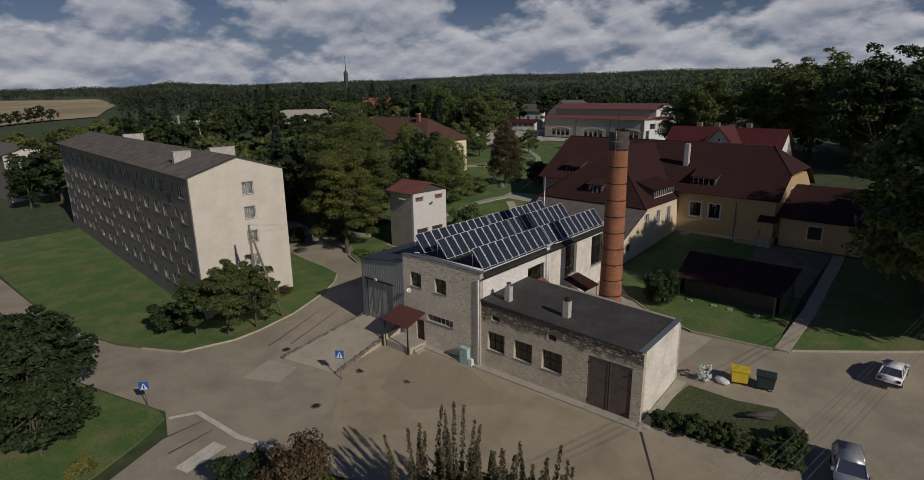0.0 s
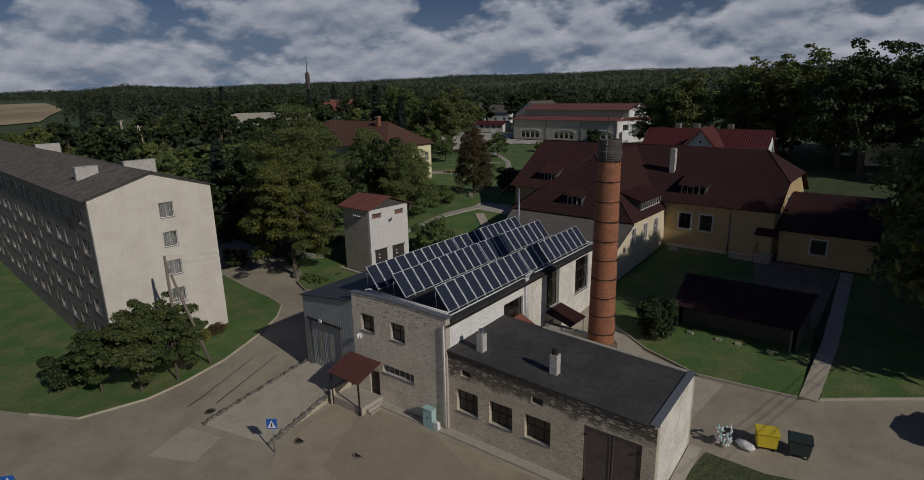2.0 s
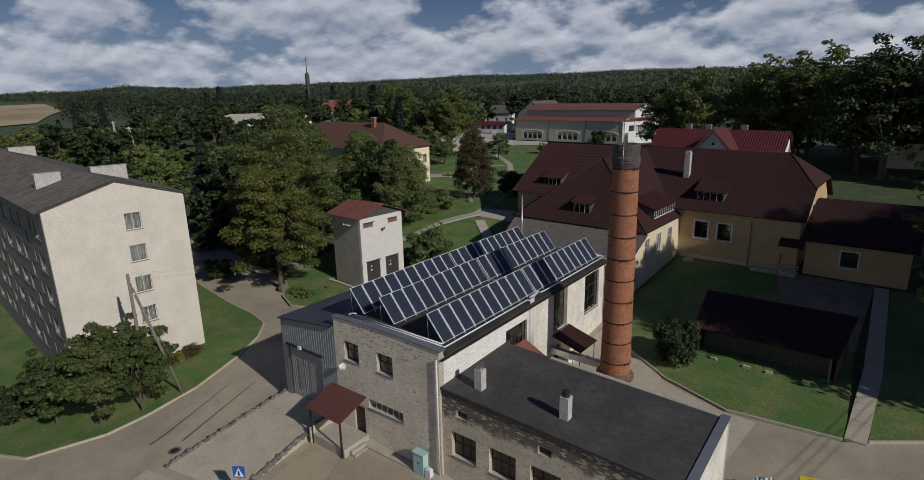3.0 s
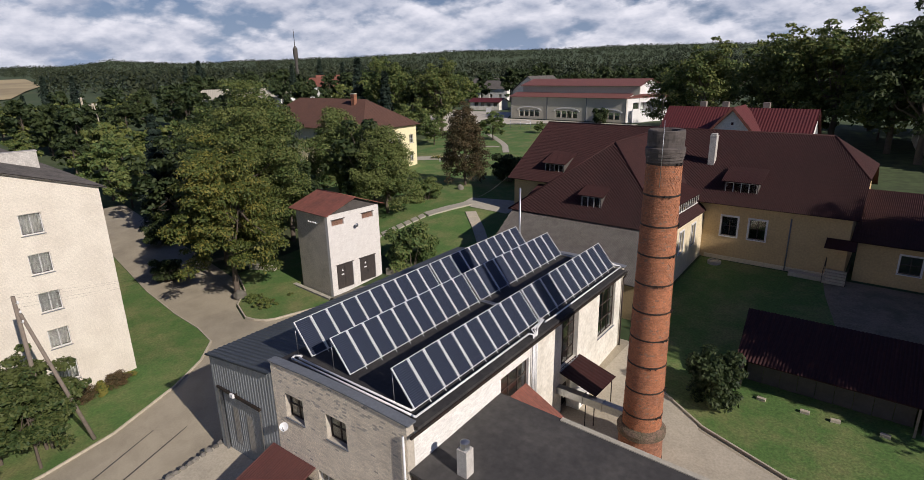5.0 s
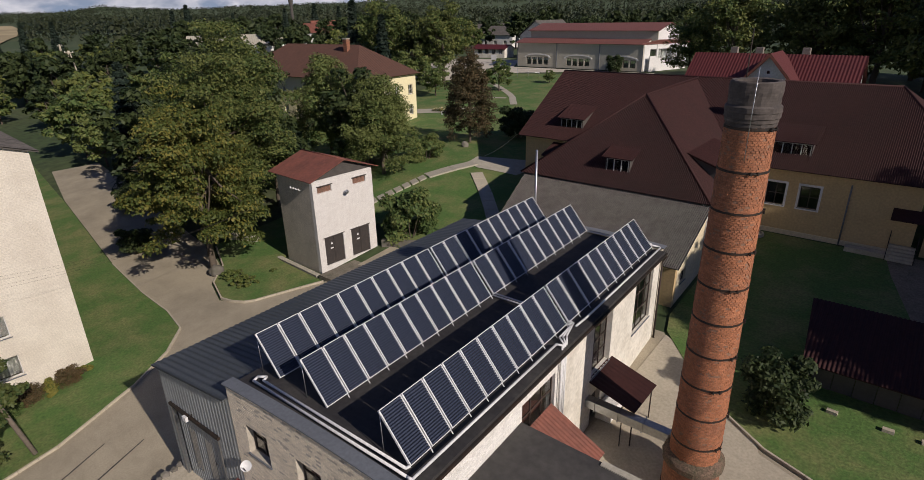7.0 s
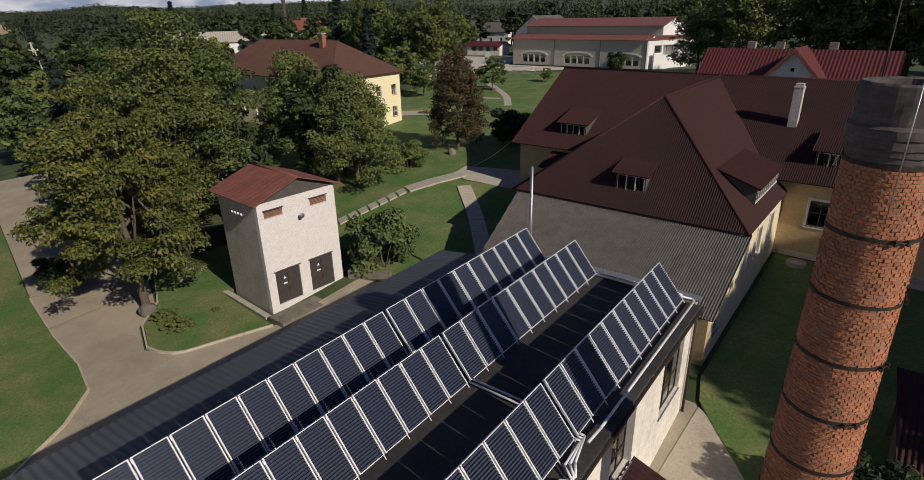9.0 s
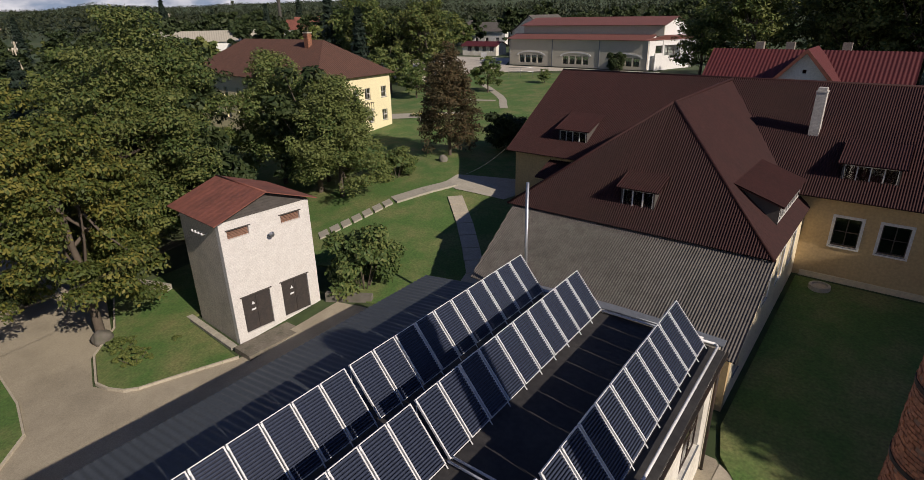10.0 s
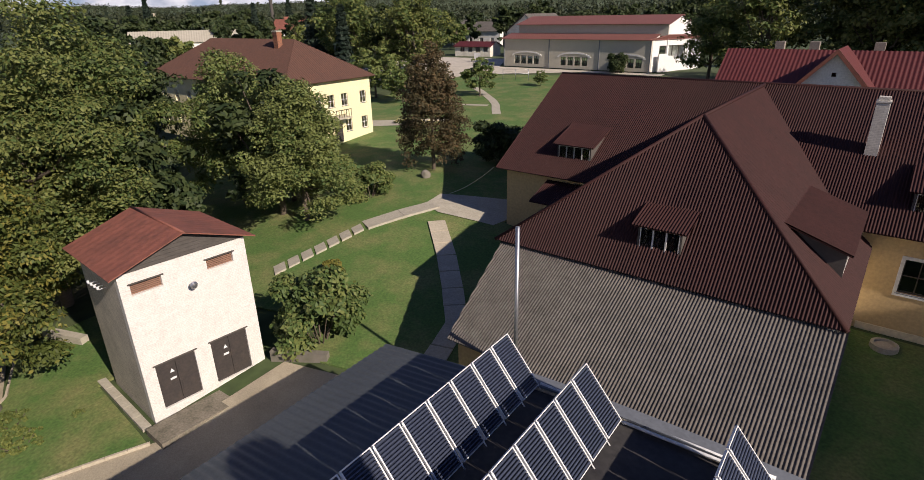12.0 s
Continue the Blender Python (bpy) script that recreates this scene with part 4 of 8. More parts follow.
# annex
annex = thing("annex", "single-storey grey brick annex with a flat dark roof", "building", BL)
AZ = -0.6
ann_open = [(0.65, 2.35, 2.3 - AZ, 3.9 - AZ), (3.25, 4.95, 2.3 - AZ, 3.9 - AZ), (5.85, 7.6, 2.3 - AZ, 3.9 - AZ), (1.05, 1.8, 4.95 - AZ, 5.4 - AZ), (6.3, 7.05, 4.8 - AZ, 5.25 - AZ), (9.7, 13.0, 0.7 - AZ, 4.6 - AZ)]
wall(annex, pose(0.012, 0.15, AZ), 13.75, 6.42 - AZ, 0.4, ann_open, "annex_wall", label="sooty stained brick front", top=lambda x: 6.42 - 0.042 * x - AZ)
wall(annex, pose(13.76, 0.552, AZ, 0, 0, 90), 5.9, 6.3 - AZ, 0.4, [], "plaster", label="smooth white end wall", top=lambda x: 5.96 + 0.025 * x - AZ)
wall(annex, pose(13.76, 6.85, AZ, 0, 0, 180), 13.74, 6.45 - AZ, 0.398, [], "silicate", top=lambda x: 5.85 + 0.042 * x - AZ)
bm = bmesh.new()
slab(bm, [(0.02, 0.02, 6.4), (13.36, 0.02, 5.84), (13.36, 6.8, 5.99), (0.02, 6.8, 6.55)], (0, 0, 0.13))
part("roof", bm, "tar", annex, "flat dark felt roof")
bm = bmesh.new()
slab(bm, [(13.34, 0.1, 5.985), (13.79, 0.1, 5.985), (13.79, 6.9, 6.155), (13.34, 6.9, 6.155)], (0, 0, 0.04))
part("coping", bm, "lead", annex, "blue grey sheet metal coping")
for x, w in ((0.65, 1.7), (3.25, 1.7), (5.85, 1.75)):
    window(annex, pose(x + 0.012, 0.15, 2.3), w, 1.6, 3, 2, "frame_dark", depth=0.27)
for x, z in ((1.05, 4.95), (6.3, 4.8)):
    bm = bmesh.new()
    box(bm, x + 0.012, x + 0.762, 0.35, 0.4, z, z + 0.45)
    part("vent", bm, "door_dark", annex, "dark vent opening")
gate = None
for x, nm in ((9.72, "gate_leaf"), (11.37, "gate_leaf")):
    bm = bmesh.new()
    box(bm, 0, 1.61, 0.1, 0.15, 0, 3.85)
    for z in (0.03, 3.72):
        box(bm, 0.02, 1.59, 0.07, 0.1, z, z + 0.1)
    for q in (0.02, 1.51):
        box(bm, q, q + 0.08, 0.07, 0.1, 0.135, 3.715)
    leaf = part(nm, bm, "rustgate", annex, "rusty brown steel gate leaf", pose(x, 0.1, 0.72))
    for z in (0.35, 3.3):
        bm = bmesh.new()
        box(bm, 0.02 if x < 10 else 1.45, 0.16 if x < 10 else 1.59, 0.0, 0.06, z, z + 0.12)
        part("hinge", bm, "iron", leaf)

# flues on the annex roof
for x, y, h, mat, lab in ((1.9, 1.3, 1.3, "whitebrick", "white square brick flue with a round cowl"), (7.0, 1.7, 1.35, "whitebrick", "white square brick flue with a dark cowl")):
    f = thing("roof_flue", lab, "flue", BL @ pose(x, y, 6.47 - 0.042 * x))
    bm = bmesh.new()
    box(bm, -0.24, 0.24, -0.24, 0.24, 0, h)
    part("shaft", bm, mat, f)
    bm = bmesh.new()
    lathe(bm, [(0.0, 0.0), (0.2, 0.0), (0.17, 0.12), (0.2, 0.14), (0.2, 0.3), (0.12, 0.34), (0, 0.36)], 14)
    part("cowl", bm, "iron" if x > 4 else "zinc", f, m=pose(0, 0, h))

# ---- steel shed ----
shed = thing("shed", "shed of grey profiled steel sheet with a sliding gate", "shed", BL)
bm = bmesh.new()
corrugated(bm, (-14.95, -0.2, 7.3), (0, 1, 0), (5.9, 0, 0.72), [(0, 0), (23.2, 0), (23.2, 5.93), (0, 5.93)], 0.3, 0.035)
part("roof", bm, "blue_sheet", shed, "blue grey profiled steel roof")


def profiled(bm, m, length, height, openings, pitch=0.25):
    """Upright profiled cladding along local x with openings (x0, x1, z0, z1)."""
    xs = []
    x = 0.0
    while x < length:
        xs += [(x, 0), (x + pitch * 0.5, 0), (x + pitch * 0.6, -0.018), (x + pitch * 0.9, -0.018)]
        x += pitch
    xs = [p for p in xs if p[0] < length] + [(length, 0)]
    for (a, ya), (b, yb) in zip(xs, xs[1:]):
        tops = [height(q) if callable(height) else height for q in (a, b)]
        spans = [((0, 0), tops)]
        for o in openings:
            if o[0] < (a + b) / 2 < o[1]:
                spans = [((0, 0), (o[2], o[2])), ((o[3], o[3]), tops)]
        for (l0, l1), (h0, h1) in spans:
            if h0 - l0 > 0.01:
                flat(bm, [m @ Vector(p) for p in ((a, ya, l0), (b, yb, l1), (b, yb, h1), (a, ya, h0))])
    bmesh.ops.remove_doubles(bm, verts=bm.verts, dist=0.0005)


bm = bmesh.new()
profiled(bm, pose(-14.85, 0.0, -0.6), 5.88, lambda q: 7.88 + 0.122 * q, [(0.65, 4.35, 1.9, 5.95)])
part("front_cladding", bm, "dark_sheet", shed)
bm = bmesh.new()
profiled(bm, pose(-14.85, 22.8, -0.6, 0, 0, -90), 22.8, 7.87, [])
part("side_cladding", bm, "dark_sheet", shed)
bm = bmesh.new()
profiled(bm, pose(-8.97, 22.8, -0.6, 0, 0, 180), 5.88, lambda q: 8.59 - 0.122 * q, [])
part("back_cladding", bm, "dark_sheet", shed)
bm = bmesh.new()
profiled(bm, pose(-14.2, 0.12, 1.3), 3.7, 4.05, [], 0.2)
g = part("gate", bm, "dark_sheet", shed, "grey steel gate")
bm = bmesh.new()
box(bm, -14.35, -10.35, -0.12, 0.0, 5.35, 5.5)
part("gate_rail", bm, "iron", shed)
for x in (-13.3, -12.0):
    bm = bmesh.new()
    profiled(bm, pose(x, 0.075, 2.2), 0.55, 2.3, [], 0.14)
    part("gate_panel", bm, "zinc", g, "dull galvanised panel")
bm = bmesh.new()
plate(bm, pose(-14.35, 0, 1.3), 4.0, 4.06, -0.06, 0.1, [(0.1, 3.9, 0.0, 3.98)])
part("gate_frame", bm, "zinc", shed)

# ---- collectors ----
TILT_C = 51.0
bm = bmesh.new()
plate(bm, Matrix(), 0.985, 1.95, -0.03, 0.05, [(0.042, 0.943, 0.026, 1.924)])
c_frame = mesh_of(bm, "collector_frame", "whitepipe")
bm = bmesh.new()
box(bm, 0.042, 0.943, 0.03, 0.045, 0.026, 1.924)
c_back = mesh_of(bm, "absorber_sheet", "absorber")
bm = bmesh.new()
tube(bm, (0.043, 0, 0), (0.942, 0, 0), 0.033, sides=10, cap=False)
c_tube = mesh_of(bm, "glass_tube", "tube")
bm = bmesh.new()
tube(bm, (0.04, 0.1, 1.8), (0.04, 1.05, 0.55), 0.018, sides=6)
c_leg = mesh_of(bm, "strut", "zinc")
bm = bmesh.new()
tube(bm, (0.95, -0.02, 0), (0.95, -0.02, -0.15), 0.022, sides=6)
c_pin = mesh_of(bm, "foot", "whitepipe")
bm = bmesh.new()
box(bm, -0.03, 0.03, -0.05, -0.028, 1.78, 1.9)
c_clip = mesh_of(bm, "pipe_union", "whitepipe")
first = None
rows_c = ((-7.53, 1.45), (-4.7, 1.35), (-0.45, 1.0))
for bx, by in rows_c:
    for k in range(20):
        y = by + (1.035 * k if k < 10 else 10.5 + 1.055 * (k - 10))
        m = BL @ pose(bx, y, 8.72, 0, 0, 90) @ pose(0, 0, 0, -(90 - TILT_C), 0, 0)
        if first is None:
            first = thing("solar_collector", "dark blue glass-tube solar collector tilted in a white frame", "solar collector", m, "rows of solar collectors on the boiler house")
            part("collector_frame", c_frame, "zinc", first)
            part("absorber_sheet", c_back, "absorber", first)
            part("strut", c_leg, "zinc", first)
            part("foot", c_pin, "whitepipe", first)
            part("pipe_union", c_clip, "whitepipe", first)
            for i in range(20):
                part("glass_tube", c_tube, "tube", first, "", pose(0, -0.004, 0.075 + 0.0945 * i))
        else:
            copy_thing(first, m)

# ---- brick chimney ----
CX, CY = -22.43, 44.37
ch = thing("chimney", "tall tapering red brick chimney with iron hoops and a sooty crown", "chimney", pose(CX, CY, 0))


def shaft_r(z):
    return 1.06 - 0.0143 * z


def rough_lathe(name, profile, mat, label, wobble, seed):
    """A turned body of worn masonry, slightly out of true."""
    rnd = random.Random(seed)
    bm = bmesh.new()
    lathe(bm, profile, 40)
    for v in bm.verts:
        k = 1 + rnd.uniform(-wobble, wobble)
        v.co = Vector((v.co.x * k, v.co.y * k, v.co.z + rnd.uniform(-wobble, wobble) * 0.6))
    return part(name, bm, mat, ch, label)


rough_lathe("plinth", [(1.2, -0.5), (1.19, 0.6), (1.17, 1.6), (1.15, 2.6), (1.13, 3.35)], "redbrick", "thicker red brick plinth", 0.004, 1)
rough_lathe("ledge", [(1.13, 3.3), (1.24, 3.36), (1.27, 3.5), (1.26, 3.62), (1.2, 3.72), (1.1, 3.82), (0.98, 3.9)], "moss_ledge", "mossy crumbling brick ledge", 0.02, 2)
rough_lathe("shaft", [(shaft_r(z) - 0.014, z) for z in np.linspace(3.7, 17.9, 30)], "mortar", "mortar core of the shaft", 0.0, 3)
rough_lathe("crown", [(0.78, 17.82), (0.805, 17.88), (0.805, 17.98), (0.84, 18.0), (0.84, 18.12), (0.87, 18.14), (0.875, 18.3), (0.89, 18.34), (0.89, 18.5), (0.81, 18.56), (0.81, 18.8), (0.83, 19.0), (0.82, 19.28), (0.78, 19.32), (0.62, 19.3), (0.6, 19.1), (0.6, 17.9)], "soot", "corbelled sooty brick crown", 0.014, 4)
for k, z in enumerate([1.88] + [4.67 + 1.46 * i for i in range(10)]):
    r = 1.165 if k == 0 else shaft_r(z)
    bm = bmesh.new()
    lathe(bm, [(r - 0.01, z - 0.04), (r + 0.022, z - 0.04), (r + 0.022, z + 0.04), (r - 0.01, z + 0.04)], 40)
    part("hoop", bm, "iron", ch)
    bm = bmesh.new()
    q = pose(0, 0, 0, 0, 0, -52 + 31 * (k % 3))
    box(bm, r + 0.02, r + 0.09, -0.15, -0.1, z - 0.06, z + 0.06, q)
    box(bm, r + 0.02, r + 0.09, 0.1, 0.15, z - 0.06, z + 0.06, q)
    tube(bm, q @ Vector((r + 0.06, -0.22, z)), q @ Vector((r + 0.06, 0.22, z)), 0.018, sides=6)
    part("clamp", bm, "iron", ch, "bolted hoop clamp")
bm = bmesh.new()
tube(bm, (0.2, -0.93, 16.8), (0.2, -0.93, 19.8), 0.014, sides=6)
part("lightning_rod", bm, "zinc", ch)
bm = bmesh.new()
tube(bm, (-0.5, 0.6, 18.2), (-0.5, 0.6, 20.9), 0.018, sides=6)
part("lightning_rod", bm, "iron", ch)

# ---- apartment block ----
AP = pose(-58.04, 22.06, 0, 0, 0, -3.0)
apt = thing("apartment_block", "five-storey apartment block with a pale brick gable and brown grey facade", "apartment block", AP)
gab_open = [(5.45, 6.7, z - 1.4 + 1.0, z + 1.0) for z in (13.6, 10.87, 8.14, 5.41, 2.72)]
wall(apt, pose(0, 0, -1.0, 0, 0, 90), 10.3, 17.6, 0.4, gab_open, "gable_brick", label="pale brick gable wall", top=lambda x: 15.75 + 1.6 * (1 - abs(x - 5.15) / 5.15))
for z in (13.6, 10.87, 8.14, 5.41, 2.72):
    window(apt, pose(0, 5.45, z - 1.4, 0, 0, 90), 1.25, 1.4, 2, 1, "frame_white", curtain=True)
LEN = 65.0
fac_open, fac_win = [], []
for s in range(5):
    for fl in range(5):
        zt = 13.6 - 2.73 * fl
        for off, w, h, dz in ((1.5, 2.1, 1.4, 0), (4.5, 0.7, 1.0, 0.1), (6.0, 1.3, 1.2, -1.3), (8.0, 1.4, 1.4, 0), (10.4, 2.1, 1.4, 0)):
            if dz < -1 and fl == 4:
                continue
            x0 = LEN - (13 * s + off) - w
            fac_open.append((x0 - 0.402, x0 - 0.402 + w, zt - h + dz + 1.0, zt + dz + 1.0))
            fac_win.append((x0 - LEN, zt - h + dz, w, h))
# the long walls get a much darker brick colour than the gable
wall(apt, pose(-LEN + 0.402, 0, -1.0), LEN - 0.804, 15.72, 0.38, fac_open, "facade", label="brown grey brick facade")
for x, z, w, h in fac_win:
    window(apt, pose(x, 0, z), w, h, 3 if w > 2 else 2 if w > 1 else 1, 1, "frame_white", curtain=(int(x * 7 + z * 3) % 3 != 0))
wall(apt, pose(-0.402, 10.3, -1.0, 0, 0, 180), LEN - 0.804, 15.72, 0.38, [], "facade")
wall(apt, pose(-LEN, 10.3, -1.0, 0, 0, -90), 10.3, 17.6, 0.4, [], "pale", top=lambda x: 15.75 + 1.6 * (1 - abs(x - 5.15) / 5.15))
slope(apt, (-LEN - 0.4, -0.45, 14.62), (0.25, -0.45, 14.62), (-LEN - 0.4, 5.15, 16.42), (0.25, 5.15, 16.42), "old_slate", pitch=0.3)
slope(apt, (-LEN - 0.4, 10.75, 14.62), (0.25, 10.75, 14.62), (-LEN - 0.4, 5.15, 16.42), (0.25, 5.15, 16.42), "old_slate", pitch=0.3)
for x, y, d in ((-8.7, 2.5, 0.95), (-10.0, 7.6, 1.5), (-47, 7.6, 1.5)):
    bm = bmesh.new()
    box(bm, -0.36, 0.36, -d, d, 0, 1.95)
    box(bm, -0.4, 0.4, -d - 0.05, d + 0.05, 1.95, 2.03)
    part("chimney", bm, "whitebrick", apt, "whitewashed brick chimney", pose(x, y, 14.6))

# ---- transformer tower ----
tow = thing("transformer_tower", "white brick transformer tower with two dark doors and red tin roof", "tower", pose(-53.05, 48.1, 0.3, 0, 0, -2.5) @ Matrix.Diagonal((0.95, 0.95, 0.97, 1)))
TZ = 1.2
t_open = [(0.6, 2.55, 2.4 - TZ, 4.87 - TZ), (3.4, 5.4, 2.4 - TZ, 4.87 - TZ), (0.45, 1.85, 8.75 - TZ, 9.3 - TZ), (4.05, 5.45, 8.75 - TZ, 9.3 - TZ)]
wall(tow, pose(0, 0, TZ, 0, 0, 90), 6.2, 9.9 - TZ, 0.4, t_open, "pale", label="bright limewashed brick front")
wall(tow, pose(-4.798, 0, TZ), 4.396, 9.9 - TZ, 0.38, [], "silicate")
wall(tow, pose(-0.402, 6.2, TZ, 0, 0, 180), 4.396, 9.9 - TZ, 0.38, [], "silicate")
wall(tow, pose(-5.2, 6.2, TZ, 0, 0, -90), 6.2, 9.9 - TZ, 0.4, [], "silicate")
for y in (0.6, 3.4):
    bm = bmesh.new()
    w = 1.95 if y < 1 else 2.0
    for k in (0, 1):
        box(bm, k * w / 2 + 0.01, (k + 1) * w / 2 - 0.01, 0.1, 0.15, 0, 2.45)
        for z in (0.15, 1.25):
            box(bm, k * w / 2 + 0.1, (k + 1) * w / 2 - 0.1, 0.085, 0.1, z, z + 0.95)
    d = part("door", bm, "door_dark", tow, "dark steel double door with white notices", pose(0, y, 2.41, 0, 0, 90))
    for z in (1.75, 1.35):
        bm = bmesh.new()
        if z > 1.5:
            slab(bm, [(w / 2 - 0.35, 0.08, z), (w / 2 - 0.12, 0.08, z), (w / 2 - 0.235, 0.08, z + 0.22)], (0, -0.004, 0))
        else:
            box(bm, w / 2 - 0.4, w / 2 - 0.1, 0.076, 0.08, z, z + 0.12)
        part("notice", bm, "sign_white", d)
for y in (0.45, 4.05):
    bm = bmesh.new()
    for k in range(6):
        box(bm, -0.2, -0.16, y, y + 1.4, 8.76 + 0.09 * k, 8.82 + 0.09 * k, None)
    part("vent_grille", bm, "louvre", tow, "rusty louvred vent")
bm = bmesh.new()
lathe(bm, [(0, 0), (0.16, 0.02), (0.2, 0.12), (0.12, 0.2), (0, 0.22)], 12)
part("lamp", bm, "zinc", tow, "old grey wall lamp", pose(0.25, 3.1, 8.4, 0, 90, 0))
for e, x0, x1 in ((-0.45, -5.75, 0.45), (6.65, -5.75, 0.45)):
    slope(tow, (x0, e, 9.93), (x1, e, 9.93), (x0, 3.1, 11.15), (x1, 3.1, 11.15), "rust_roof", pitch=0.55, depth=0.012, label="red brown tin roof")
for x in (0.01, -5.25):
    for k in range(7):
        z0, z1 = 9.9 + 0.18 * k, 9.9 + 0.18 * k + 0.17
        half0 = 3.05 * (1 - (z0 - 9.9) / 1.22)
        half1 = max(0.02, 3.05 * (1 - (z1 - 9.9) / 1.22))
        bm = bmesh.new()
        slab(bm, [(x, 3.1 - half0, z0), (x, 3.1 + half0, z0), (x, 3.1 + half1, z1), (x, 3.1 - half1, z1)], (0.04, 0, 0))
        part("gable_board", bm, "board", tow, "grey weathered board")
for y0, y1, z in ((0.5, 2.68, 4.88), (3.28, 5.5, 4.88), (0.36, 1.96, 9.31), (3.94, 5.54, 9.31)):
    bm = bmesh.new()
    box(bm, 0.0, 0.07, y0, y1, z, z + 0.05)
    part("lintel", bm, "board", tow, "thin dark drip strip")
bm = bmesh.new()
tube(bm, (-5.77, 3.1, 11.15), (0.47, 3.1, 11.15), 0.07, sides=8)
part("ridge_cap", bm, "rust_roof", tow)
bm = bmesh.new()
box(bm, 0, 1.6, -0.4, 6.6, 1.8, 2.38)
single("doorstep", bm, "old_concrete", "mossy concrete apron before the tower doors", "doorstep", pose(-52.68, 47.9, 0), kind="structure")

# ---- ochre house ----
house = thing("ochre_house", "long ochre plastered house with steep brown corrugated roofs and dormers", "house", pose(0, 0, 0))
EZ, RZ, RY = 9.75, 15.4, 82.0
HZ = 3.0
right_win = [(-26.6, 1.35), (-24.2, 1.35)]
fw = [(x + 50.1, x + 50.1 + w, 6.6 - HZ, 8.4 - HZ) for x, w in right_win]
wall(house, pose(-50.1, 73.5, HZ), 33.6, EZ - HZ, 0.4, fw, "ochre")
for x, w in right_win:
    window(house, pose(x, 73.5, 6.6), w, 1.8, 2, 2, "frame_dark", surround=0.16)
wall(house, pose(-16.5, 90.5, HZ, 0, 0, 180), 33.6, EZ - HZ, 0.4, [], "ochre")


def gable_top(x, w=17.0, eave=EZ, ridge=RZ):
    return eave - HZ + (ridge - eave - 0.25) * (1 - abs(x - w / 2) / (w / 2))


wall(house, pose(-50.1, 90.098, HZ, 0, 0, -90), 16.196, RZ - HZ, 0.4, [], "ochre", top=lambda x: gable_top(x + 0.402))
wall(house, pose(-16.5, 73.902, HZ, 0, 0, 90), 16.196, 12 - HZ, 0.4, [(5.6, 6.8, 8.9 - HZ, 10.3 - HZ)], "ochre", top=lambda x: min(gable_top(x + 0.402), 11.8 - HZ))
window(house, pose(-16.5, 79.502, 8.9, 0, 0, 90), 1.2, 1.4, 2, 1, "frame_white", surround=0.14)
XL, XR, XH = -50.6, -16.0, -19.6
bm = bmesh.new()
v_up = Vector((0, RY - 72.8, RZ - EZ + 0.1))
hl = v_up.length
cut = 0.47
corrugated(bm, (XL, 72.8, EZ - 0.1), (1, 0, 0), v_up, [(0, 0), (XR - XL, 0), (XR - XL, hl * cut), (XH - XL, hl), (0, hl)], 0.14, 0.06)
part("roof", bm, "brown_roof", house, "brown corrugated main roof")
bm = bmesh.new()
corrugated(bm, (XL, 91.2, EZ - 0.1), (1, 0, 0), Vector((0, RY - 91.2, RZ - EZ + 0.1)), [(0, 0), (XR - XL, 0), (XR - XL, hl * cut), (XH - XL, hl), (0, hl)], 0.14, 0.06)
part("roof", bm, "brown_roof", house)
yc, zc = 72.8 + (RY - 72.8) * cut, EZ - 0.1 + (RZ - EZ + 0.1) * cut
slope(house, (XR, yc, zc), (XR, 2 * RY - yc, zc), (XH, RY, RZ), (XH, RY, RZ), "brown_roof")
# wing
WX0, WX1, WC, WY, WE, HY = -44.0, -28.05, -35.8, 63.3, 8.75, 69.1
# sun-facing side of the wing: ochre lightened in its colour for the sunlight
wall(house, pose(-28.3, 58.402, HZ - 1, 0, 0, 90), 4.996, 6.6, 0.4, [(0.8, 1.8, 2.2, 3.1)], "cream", top=lambda x: 4.15 + 0.47 * x)
wall(house, pose(-28.3, 63.4, HZ - 1, 0, 0, 90), 10.08, WE - HZ + 0.9, 0.4, [(0.2, 1.3, 4.1, 6.0), (3.4, 4.5, 4.1, 6.0), (6.6, 7.7, 4.1, 6.0)], "cream")
window(house, pose(-28.3, 59.202, HZ - 1 + 2.2, 0, 0, 90), 1.0, 0.9, 2, 1, "frame_dark")
for y in (63.6, 66.8, 70.0):
    window(house, pose(-28.3, y, HZ - 1 + 4.1, 0, 0, 90), 1.1, 1.9, 2, 2, "frame_white", surround=0.14)
wall(house, pose(-42.4, 58.0, HZ - 1), 14.1, 5.9 - HZ + 1, 0.4, [], "ochre")
wall(house, pose(-42.4, 73.4, HZ - 1, 0, 0, -90), 15.0, WE - HZ + 1, 0.4, [], "ochre", top=lambda x: float(np.interp(x, [0, 10, 15.0], [8.65, 8.55, 6.2])) - HZ + 1)
slope(house, (WX0, WY, WE), (WX1, WY, WE), (WC, HY, RZ - 0.2), (WC, HY, RZ - 0.2), "brown_roof", label="brown corrugated hip")
slope(house, (WX1, WY, WE), (WX1, 73.2, WE), (WC, HY, RZ - 0.2), (WC, RY, RZ - 0.1), "brown_roof")
slope(house, (WX0, WY, WE), (WX0, 73.2, WE), (WC, HY, RZ - 0.2), (WC, RY, RZ - 0.1), "brown_roof")
